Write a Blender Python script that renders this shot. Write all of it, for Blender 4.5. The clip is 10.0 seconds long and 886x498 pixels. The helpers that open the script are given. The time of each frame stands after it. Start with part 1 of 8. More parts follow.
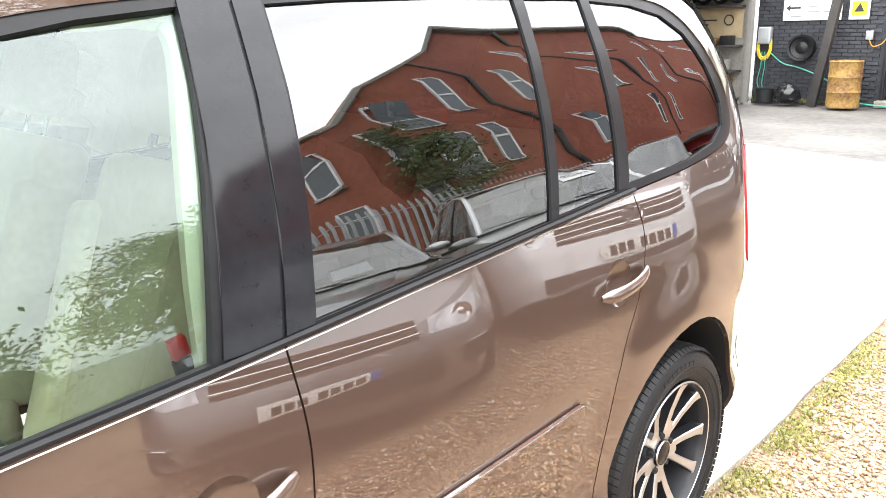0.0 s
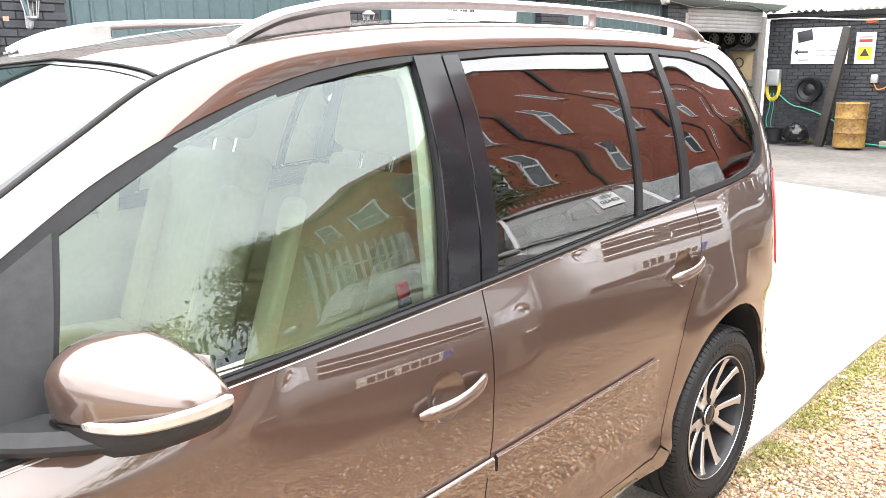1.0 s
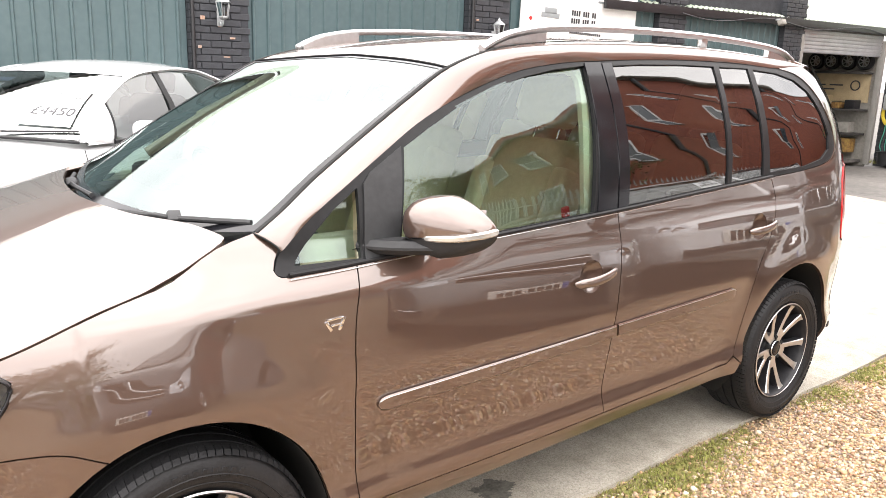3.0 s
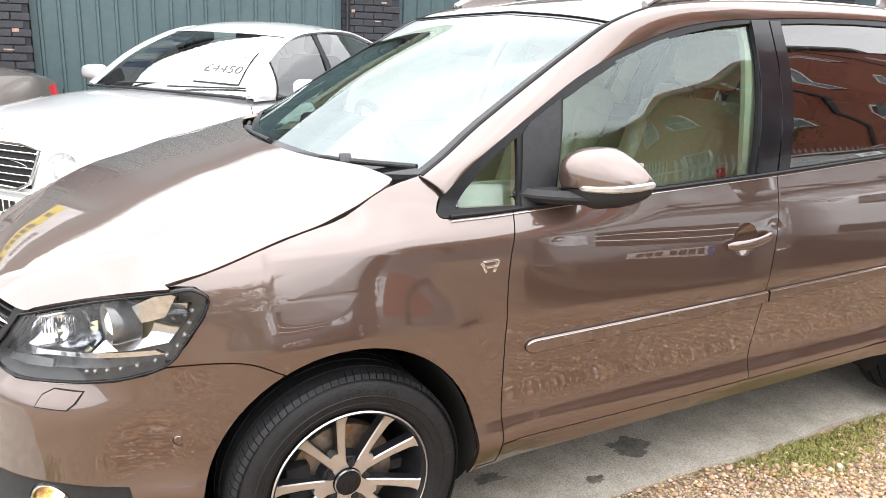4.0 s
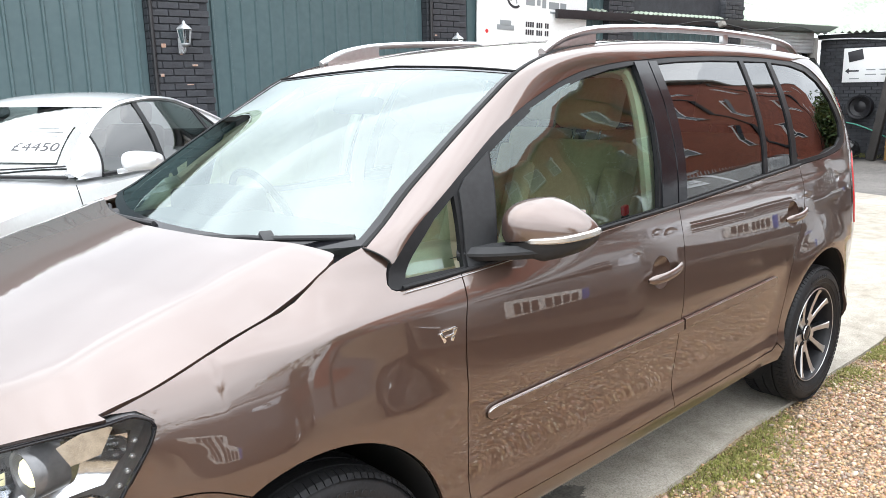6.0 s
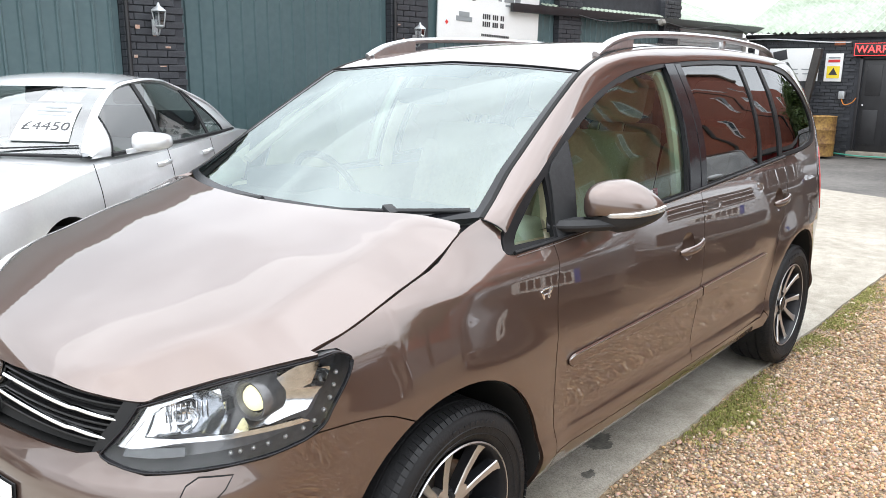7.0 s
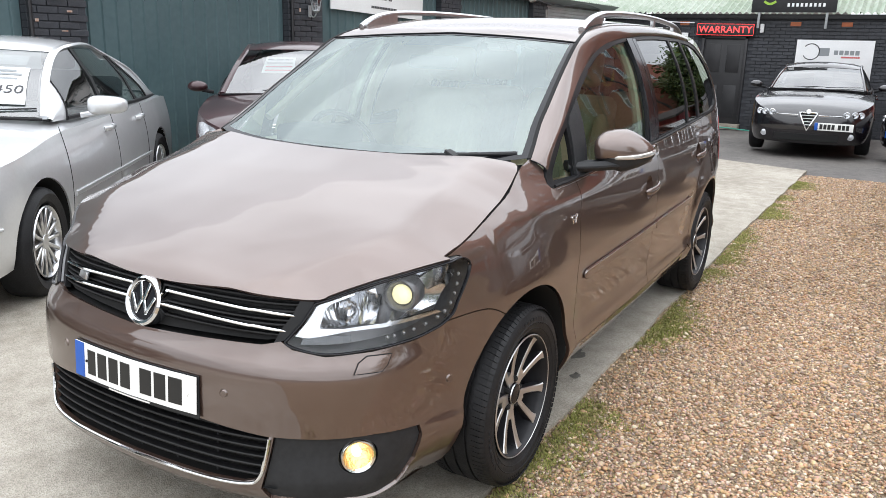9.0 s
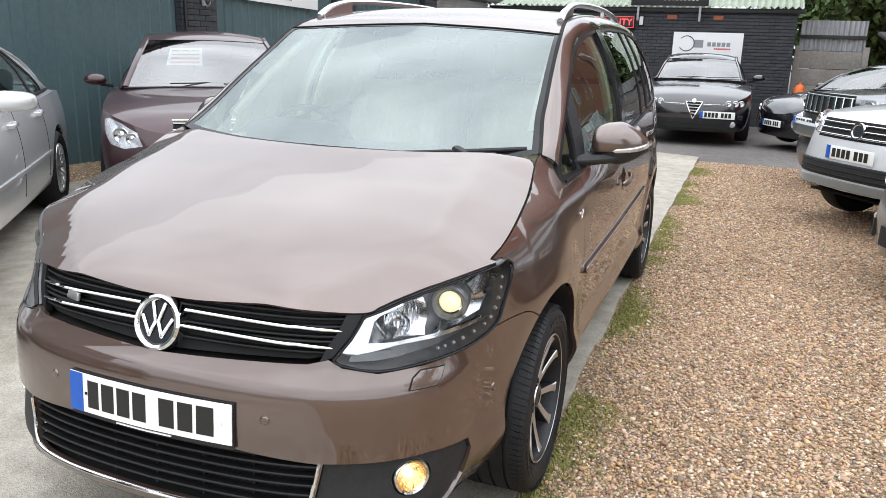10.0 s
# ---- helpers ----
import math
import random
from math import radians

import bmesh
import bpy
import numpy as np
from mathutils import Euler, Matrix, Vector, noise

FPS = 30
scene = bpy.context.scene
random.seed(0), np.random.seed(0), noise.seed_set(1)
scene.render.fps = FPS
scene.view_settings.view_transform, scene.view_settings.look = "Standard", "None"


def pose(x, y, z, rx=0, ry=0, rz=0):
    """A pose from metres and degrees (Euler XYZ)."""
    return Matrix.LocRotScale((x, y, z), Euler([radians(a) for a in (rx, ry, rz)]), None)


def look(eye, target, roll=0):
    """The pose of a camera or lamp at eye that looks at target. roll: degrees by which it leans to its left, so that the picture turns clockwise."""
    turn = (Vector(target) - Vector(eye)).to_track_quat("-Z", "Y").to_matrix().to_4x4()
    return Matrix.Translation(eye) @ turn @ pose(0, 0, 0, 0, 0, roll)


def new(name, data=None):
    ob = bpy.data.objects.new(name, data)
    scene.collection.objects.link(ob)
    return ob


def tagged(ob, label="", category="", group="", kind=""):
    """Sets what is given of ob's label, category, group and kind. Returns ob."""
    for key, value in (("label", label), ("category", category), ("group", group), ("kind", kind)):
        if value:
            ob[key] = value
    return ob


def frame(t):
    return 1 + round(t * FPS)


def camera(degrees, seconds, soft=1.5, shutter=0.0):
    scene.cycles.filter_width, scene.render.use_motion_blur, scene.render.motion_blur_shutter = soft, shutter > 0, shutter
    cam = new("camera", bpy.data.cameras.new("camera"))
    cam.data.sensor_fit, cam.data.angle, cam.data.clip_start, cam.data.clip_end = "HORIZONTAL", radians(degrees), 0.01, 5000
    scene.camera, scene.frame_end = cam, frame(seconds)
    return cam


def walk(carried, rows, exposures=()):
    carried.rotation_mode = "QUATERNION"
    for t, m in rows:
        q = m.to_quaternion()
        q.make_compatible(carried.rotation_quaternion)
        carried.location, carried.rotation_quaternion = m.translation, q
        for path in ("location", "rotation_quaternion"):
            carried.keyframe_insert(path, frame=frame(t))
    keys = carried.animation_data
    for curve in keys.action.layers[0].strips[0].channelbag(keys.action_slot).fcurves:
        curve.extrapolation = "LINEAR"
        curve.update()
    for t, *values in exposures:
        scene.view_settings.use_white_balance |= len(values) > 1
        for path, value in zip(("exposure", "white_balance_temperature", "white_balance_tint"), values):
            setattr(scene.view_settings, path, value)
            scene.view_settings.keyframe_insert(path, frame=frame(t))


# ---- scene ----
cam = camera(59.3, 10.0, soft=0.8)
PATH = [
    (0, (-0.874, 1.725, 1.488), (-2.266, 0.404, 0.926), -1.5),
    (0.5, (-0.598, 1.821, 1.519), (-1.997, 0.486, 1.007), -1.2),
    (1, (-0.268, 1.891, 1.52), (-1.669, 0.545, 1.046), -0.8),
    (1.5, (-0.021, 2.095, 1.514), (-1.41, 0.73, 1.055), -0.1),
    (2, (0.203, 2.253, 1.526), (-1.16, 0.859, 1.078), 0.6),
    (2.2, (0.313, 2.279, 1.519), (-1.033, 0.868, 1.071), 1.0),
    (3.5, (0.635, 2.52, 1.487), (-0.456, 0.917, 1.0), 2.2),
    (4, (0.677, 2.5, 1.458), (-0.264, 0.82, 0.916), 2.3),
    (4.5, (0.691, 2.502, 1.452), (-0.218, 0.814, 0.88), 1.9),
    (5, (0.677, 2.496, 1.48), (-0.402, 0.884, 0.992), 0.8),
    (5.5, (0.722, 2.327, 1.486), (-0.515, 0.82, 1.04), 0.3),
    (5.7, (0.764, 2.249, 1.458), (-0.52, 0.773, 1.041), -0.8),
    (6.8, (1.312, 2.094, 1.497), (-0.141, 0.792, 1.057), 0.4),
    (7, (1.453, 2.066, 1.497), (-0.018, 0.787, 1.05), 0.4),
    (7.5, (1.72, 2.011, 1.502), (0.208, 0.783, 1.048), 0.7),
    (8, (1.968, 2.077, 1.484), (0.412, 0.912, 1.011), 1.0),
    (8.5, (2.124, 2.039, 1.485), (0.51, 0.963, 0.997), 1.3),
    (9, (2.278, 1.843, 1.473), (0.599, 0.88, 0.967), 1.5),
    (9.5, (2.344, 1.626, 1.465), (0.597, 0.802, 0.949), 1.7),
    (10, (2.365, 1.374, 1.463), (0.557, 0.694, 0.944), 1.7),
]
EXPOSURE = [(0.0, 2.34, 6600, 10), (1.0, 2.12, 6700, 11), (2.0, 1.90, 7050, 14), (3.5, 1.60, 6900, 13), (4.5, 1.37, 6400, 10), (5.5, 1.31, 6350, 9), (7.0, 1.02, 6350, 9), (8.0, 0.76, 6350, 10), (10.0, 0.63, 6300, 10)]
walk(cam, [(t, look(eye, target, roll)) for t, eye, target, roll in PATH], EXPOSURE)

# world: a bright overcast sky, and a wide soft sun behind the cloud
world = bpy.data.worlds.new("overcast")
scene.world = world
world.use_nodes = True
wn, wl = world.node_tree.nodes, world.node_tree.links
wn.clear()
sky = wn.new("ShaderNodeTexSky")
sky.sky_type, sky.sun_disc = "NISHITA", False
sky.sun_elevation, sky.sun_rotation = radians(52), radians(120)
sky.air_density, sky.dust_density = 1.0, 3.0
cloud_at = wn.new("ShaderNodeTexCoord")
cloud_map = wn.new("ShaderNodeMapping")
cloud_map.inputs["Scale"].default_value = (1.0, 1.0, 2.2)
cloud = wn.new("ShaderNodeTexNoise")
cloud.inputs["Scale"].default_value, cloud.inputs["Detail"].default_value = 2.6, 7.0
cloud.inputs["Roughness"].default_value = 0.55
tone = wn.new("ShaderNodeValToRGB")
tone.color_ramp.elements[0].position, tone.color_ramp.elements[0].color = 0.32, (7.4, 7.7, 8.1, 1)
tone.color_ramp.elements[1].position, tone.color_ramp.elements[1].color = 0.70, (11.8, 12.1, 12.5, 1)
blend = wn.new("ShaderNodeMix")
blend.data_type = "RGBA"
blend.inputs["Factor"].default_value = 0.92
back = wn.new("ShaderNodeBackground")
back.inputs["Strength"].default_value = 0.15
wout = wn.new("ShaderNodeOutputWorld")
# an overcast sky is brightest overhead
high = wn.new("ShaderNodeSeparateXYZ")
lift = wn.new("ShaderNodeMapRange")
lift.inputs["From Min"].default_value, lift.inputs["From Max"].default_value = 0.0, 1.0
lift.inputs["To Min"].default_value, lift.inputs["To Max"].default_value = 0.52, 1.26
bright = wn.new("ShaderNodeMix")
bright.data_type, bright.blend_type = "RGBA", "MULTIPLY"
bright.inputs["Factor"].default_value = 1.0
wl.new(cloud_at.outputs["Generated"], high.inputs["Vector"])
wl.new(high.outputs["Z"], lift.inputs["Value"])
wl.new(lift.outputs["Result"], bright.inputs["B"])
wl.new(cloud_at.outputs["Generated"], cloud_map.inputs["Vector"])
wl.new(cloud_map.outputs["Vector"], cloud.inputs["Vector"])
wl.new(cloud.outputs["Fac"], tone.inputs["Fac"])
wl.new(sky.outputs["Color"], blend.inputs["A"])
wl.new(tone.outputs["Color"], blend.inputs["B"])
wl.new(blend.outputs["Result"], bright.inputs["A"])
wl.new(bright.outputs["Result"], back.inputs["Color"])
wl.new(back.outputs["Background"], wout.inputs["Surface"])

sun_data = bpy.data.lights.new("sun", "SUN")
sun_data.energy, sun_data.angle, sun_data.color = 0.9, radians(150), (1.0, 0.97, 0.92)
sun = new("sun", sun_data)
sun.matrix_world = look((0, 0, 20), (-3.0, -4.0, 8.0))

# ---- materials ----
def material(name, color, rough=0.5, metal=0.0, coat=0.0, coat_rough=0.03, vary=0.0, scale=8.0, fine=60.0, bump=0.0, bump_scale=40.0,
             tint=None, island=0.0, spec=0.5, rough_vary=0.0):
    """A principled material with colour that varies at two scales, and fine relief."""
    m = bpy.data.materials.new(name)
    m.use_nodes = True
    n, l = m.node_tree.nodes, m.node_tree.links
    b = n["Principled BSDF"]
    b.inputs["Base Color"].default_value = (*color, 1)
    b.inputs["Roughness"].default_value, b.inputs["Metallic"].default_value = rough, metal
    b.inputs["Coat Weight"].default_value, b.inputs["Coat Roughness"].default_value = coat, coat_rough
    b.inputs["Specular IOR Level"].default_value = spec
    at = n.new("ShaderNodeTexCoord")
    if vary or island or tint:
        big, small = n.new("ShaderNodeTexNoise"), n.new("ShaderNodeTexNoise")
        big.inputs["Scale"].default_value, big.inputs["Detail"].default_value = scale, 5
        small.inputs["Scale"].default_value, small.inputs["Detail"].default_value = fine, 4
        l.new(at.outputs["Object"], big.inputs["Vector"])
        l.new(at.outputs["Object"], small.inputs["Vector"])
        add = n.new("ShaderNodeMath")
        add.operation = "MULTIPLY_ADD"
        add.inputs[1].default_value = 0.5
        l.new(small.outputs["Fac"], add.inputs[0])
        half = n.new("ShaderNodeMath")
        half.operation = "MULTIPLY"
        half.inputs[1].default_value = 0.5
        l.new(big.outputs["Fac"], half.inputs[0])
        l.new(half.outputs[0], add.inputs[2])
        ramp = n.new("ShaderNodeValToRGB")
        lo = tint if tint else tuple(c * (1 - vary) for c in color)
        hi = color if tint else tuple(min(1, c * (1 + vary)) for c in color)
        ramp.color_ramp.elements[0].position, ramp.color_ramp.elements[0].color = 0.36, (*lo, 1)
        ramp.color_ramp.elements[1].position, ramp.color_ramp.elements[1].color = 0.62, (*hi, 1)
        l.new(add.outputs[0], ramp.inputs["Fac"])
        col = ramp.outputs["Color"]
        if island:
            geo, hsv = n.new("ShaderNodeNewGeometry"), n.new("ShaderNodeHueSaturation")
            span = n.new("ShaderNodeMapRange")
            span.inputs["To Min"].default_value, span.inputs["To Max"].default_value = 1 - island, 1 + island
            l.new(geo.outputs["Random Per Island"], span.inputs["Value"])
            l.new(span.outputs["Result"], hsv.inputs["Value"])
            l.new(col, hsv.inputs["Color"])
            col = hsv.outputs["Color"]
        l.new(col, b.inputs["Base Color"])
        if rough_vary:
            rr = n.new("ShaderNodeMapRange")
            rr.inputs["To Min"].default_value, rr.inputs["To Max"].default_value = max(0, rough - rough_vary), min(1, rough + rough_vary)
            l.new(big.outputs["Fac"], rr.inputs["Value"])
            l.new(rr.outputs["Result"], b.inputs["Roughness"])
    if bump:
        tex, rel = n.new("ShaderNodeTexNoise"), n.new("ShaderNodeBump")
        tex.inputs["Scale"].default_value, tex.inputs["Detail"].default_value = bump_scale, 6
        rel.inputs["Strength"].default_value, rel.inputs["Distance"].default_value = bump, 0.01
        l.new(at.outputs["Object"], tex.inputs["Vector"])
        l.new(tex.outputs["Fac"], rel.inputs["Height"])
        l.new(rel.outputs["Normal"], b.inputs["Normal"])
    return m


def pane_material(name, tint, gloss=(1.0, 1.0, 1.0), ior=1.6):
    """A thin pane: tinted, clear, and glossy by Fresnel."""
    m = bpy.data.materials.new(name)
    m.use_nodes = True
    n, l = m.node_tree.nodes, m.node_tree.links
    n.remove(n["Principled BSDF"])
    clear, gl, mix, fr = n.new("ShaderNodeBsdfTransparent"), n.new("ShaderNodeBsdfGlossy"), n.new("ShaderNodeMixShader"), n.new("ShaderNodeFresnel")
    clear.inputs["Color"].default_value = (*tint, 1)
    gl.inputs["Roughness"].default_value, gl.inputs["Color"].default_value = 0.0, (*gloss, 1)
    fr.inputs["IOR"].default_value = ior
    l.new(fr.outputs["Fac"], mix.inputs["Fac"])
    l.new(clear.outputs[0], mix.inputs[1])
    l.new(gl.outputs[0], mix.inputs[2])
    l.new(mix.outputs[0], n["Material Output"].inputs["Surface"])
    return m


def glow_material(name, color, strength):
    m = bpy.data.materials.new(name)
    m.use_nodes = True
    b = m.node_tree.nodes["Principled BSDF"]
    b.inputs["Base Color"].default_value = (*color, 1)
    b.inputs["Emission Color"].default_value, b.inputs["Emission Strength"].default_value = (*color, 1), strength
    return m


PAINT = material("brown_metallic_paint", (0.106, 0.066, 0.052), rough=0.42, metal=0.72, coat=1.0, coat_rough=0.0, vary=0.05, scale=3, fine=900)
PAINT.node_tree.nodes["Principled BSDF"].inputs["Coat IOR"].default_value = 1.93
BLACK_GLOSS = material("gloss_black_trim", (0.009, 0.009, 0.011), rough=0.12, spec=0.28, vary=0.2, scale=20)
BLACK_TRIM = material("satin_black_trim", (0.012, 0.012, 0.013), rough=0.42, spec=0.18, vary=0.15, scale=20, bump=0.05, bump_scale=400)
BLACK_PLASTIC = material("grained_black_plastic", (0.017, 0.0175, 0.019), spec=0.35, rough=0.55, vary=0.2, scale=15, bump=0.12, bump_scale=700)
GRILLE_BLACK = material("matt_black_grille", (0.007, 0.007, 0.0075), rough=0.5, spec=0.3, vary=0.2, scale=30)
GAP = material("shut_line_black", (0.006, 0.006, 0.006), rough=0.9)
CHROME = material("chrome", (0.82, 0.83, 0.84), rough=0.06, metal=1.0, vary=0.03, scale=20)
SATIN = material("satin_aluminium", (0.62, 0.63, 0.64), rough=0.28, metal=1.0, vary=0.05, scale=30)
MACHINED = material("machined_alloy", (0.56, 0.555, 0.55), rough=0.32, metal=0.9, vary=0.05, scale=25, fine=300)
ALLOY_BLACK = material("black_alloy", (0.014, 0.014, 0.016), rough=0.4, spec=0.3, vary=0.2)
RUBBER = material("tyre_rubber", (0.011, 0.011, 0.012), rough=0.58, spec=0.28, vary=0.3, scale=14, fine=120, bump=0.15, bump_scale=120)
DISC = material("brake_disc_steel", (0.30, 0.27, 0.24), rough=0.4, metal=0.8, tint=(0.20, 0.12, 0.07), scale=20)
GLASS = pane_material("clear_window_glass", (0.64, 0.80, 0.74), (0.84, 0.95, 0.95), 1.78)
SCREEN = pane_material("windscreen_glass", (0.70, 0.80, 0.77), ior=2.55)
GLASS_DARK = pane_material("privacy_glass", (0.13, 0.14, 0.15), ior=2.05)
LENS = pane_material("headlamp_lens", (0.96, 0.97, 0.98), ior=1.45)
REFLECT = material("headlamp_reflector", (0.66, 0.67, 0.69), rough=0.10, metal=1.0, vary=0.1, scale=60, bump=0.12, bump_scale=14)
BEZEL = material("headlamp_bezel", (0.16, 0.16, 0.165), rough=0.32, metal=0.4, vary=0.2, scale=20)
XENON = glow_material("lit_projector", (0.95, 0.88, 0.52), 0.5)
FOG_LIT = glow_material("lit_fog_lamp", (1.0, 0.72, 0.38), 2.4)
FOG_BOWL = material("warm_reflector", (0.95, 0.74, 0.46), rough=0.18, metal=1.0, vary=0.1, scale=40, bump=0.4, bump_scale=60)
SIDE_LAMP = material("ribbed_side_lamp", (0.12, 0.125, 0.13), rough=0.25, metal=0.4, vary=0.4, scale=90, fine=240)
LED_CLEAR = material("led_bulb", (0.45, 0.45, 0.45), rough=0.2, metal=0.6)
AMBER = material("mirror_indicator", (0.55, 0.53, 0.50), rough=0.22, metal=0.7, coat=0.5, vary=0.1)
RED_LENS = material("tail_lamp_red", (0.55, 0.015, 0.02), rough=0.15, coat=1.0, vary=0.1)
CREAM = material("cream_leather", (0.62, 0.53, 0.37), rough=0.55, vary=0.08, scale=6, bump=0.03, bump_scale=160)
CREAM_TRIM = material("cream_plastic", (0.80, 0.75, 0.56), rough=0.6, vary=0.05)
GREY_TRIM = material("grey_interior_plastic", (0.05, 0.05, 0.052), rough=0.6, vary=0.15, bump=0.1, bump_scale=300)
CARPET = material("dark_carpet", (0.03, 0.03, 0.03), rough=0.95, vary=0.3)
PLATE_WHITE = material("plate_white", (0.80, 0.80, 0.77), rough=0.35, vary=0.03)
PLATE_BLACK = material("plate_black", (0.01, 0.01, 0.01), rough=0.4)
PLATE_BLUE = material("plate_blue", (0.01, 0.09, 0.42), rough=0.35, vary=0.05)

# ---- tools ----
def part(name, data, mat, parent=None, label="", smooth=True):
    """Links a bmesh or a mesh as one object under a thing or part."""
    if isinstance(data, bmesh.types.BMesh):
        me = bpy.data.meshes.new(name)
        data.to_mesh(me)
        data.free()
        if smooth:
            me.shade_smooth()
            me.set_sharp_from_angle(angle=radians(38))
    else:
        me = data
    ob = new(name, me)
    if mat and not me.materials:
        me.materials.append(mat)
    if parent:
        ob.parent = parent
    if label:
        ob["label"] = label
    return ob


def thing(name, label, category, m=None, group=""):
    ob = new(name)
    ob.empty_display_size = 0.1
    if m is not None:
        ob.matrix_basis = m
    return tagged(ob, label, category, group)


def mesh_of(name, verts, faces, smooth=True):
    me = bpy.data.meshes.new(name)
    me.from_pydata([tuple(v) for v in verts], [], faces)
    me.update()
    if smooth:
        me.shade_smooth()
        me.set_sharp_from_angle(angle=radians(38))
    return me


def table(xs, ys, sig):
    """A smoothed polyline through the given stations, as a function."""
    g = np.linspace(xs[0] - 4 * sig, xs[-1] + 4 * sig, 1600)
    m0, m1 = (ys[1] - ys[0]) / (xs[1] - xs[0]), (ys[-1] - ys[-2]) / (xs[-1] - xs[-2])
    raw = np.where(g < xs[0], ys[0] + m0 * (g - xs[0]), np.where(g > xs[-1], ys[-1] + m1 * (g - xs[-1]), np.interp(g, xs, ys)))
    step = g[1] - g[0]
    k = int(3 * sig / step) + 1
    w = np.exp(-0.5 * (np.arange(-k, k + 1) * step / sig) ** 2)
    pad = np.concatenate([raw[0] + np.arange(-k, 0) * m0 * step, raw, raw[-1] + np.arange(1, k + 1) * m1 * step])
    out = np.convolve(pad, w / w.sum(), "valid")
    return lambda v: float(np.interp(v, g, out))


def curve(pts, n=6):
    """A dense Catmull-Rom line through points of any dimension."""
    p = [np.array(q, float) for q in pts]
    p = [2 * p[0] - p[1]] + p + [2 * p[-1] - p[-2]]
    out = []
    for i in range(1, len(p) - 2):
        for k in range(n):
            t = k / n
            a, b, c, d = p[i - 1:i + 3]
            out.append(0.5 * (2 * b + (c - a) * t + (2 * a - 5 * b + 4 * c - d) * t * t + (3 * b - a - 3 * c + d) * t ** 3))
    return out + [p[-2]]


def resample(line, step, closed=False):
    """The same line with points no further apart than step; corners are kept."""
    out = []
    last = len(line) if closed else len(line) - 1
    for i in range(last):
        a, b = np.array(line[i], float), np.array(line[(i + 1) % len(line)], float)
        n = max(1, int(math.ceil(np.linalg.norm(b - a) / step)))
        out += [a + (b - a) * k / n for k in range(n)]
    return out if closed else out + [np.array(line[-1], float)]


def tidy(loop, least):
    out = [loop[0]]
    for q in loop[1:]:
        if np.linalg.norm(q - out[-1]) > least:
            out.append(q)
    if np.linalg.norm(out[0] - out[-1]) < least:
        out.pop()
    return out


def shrink(loop, g):
    """A closed loop of the plane moved inwards by g."""
    n = len(loop)
    area = sum(loop[i][0] * loop[(i + 1) % n][1] - loop[(i + 1) % n][0] * loop[i][1] for i in range(n))
    s = 1 if area > 0 else -1
    out = []
    for i in range(n):
        a, b, c = loop[i - 1], loop[i], loop[(i + 1) % n]
        e, f = b - a, c - b
        ne, nf = np.array((-e[1], e[0])), np.array((-f[1], f[0]))
        ne, nf = ne / max(np.linalg.norm(ne), 1e-9), nf / max(np.linalg.norm(nf), 1e-9)
        m = ne + nf
        m = m / max(np.dot(m, m) / 2, 0.7)
        out.append(b + s * g * m)
    return out


def inside(poly, x, y):
    n, hit = len(poly), False
    j = n - 1
    for i in range(n):
        xi, yi, xj, yj = poly[i][0], poly[i][1], poly[j][0], poly[j][1]
        if (yi > y) != (yj > y) and x < (xj - xi) * (y - yi) / (yj - yi) + xi:
            hit = not hit
        j = i
    return hit


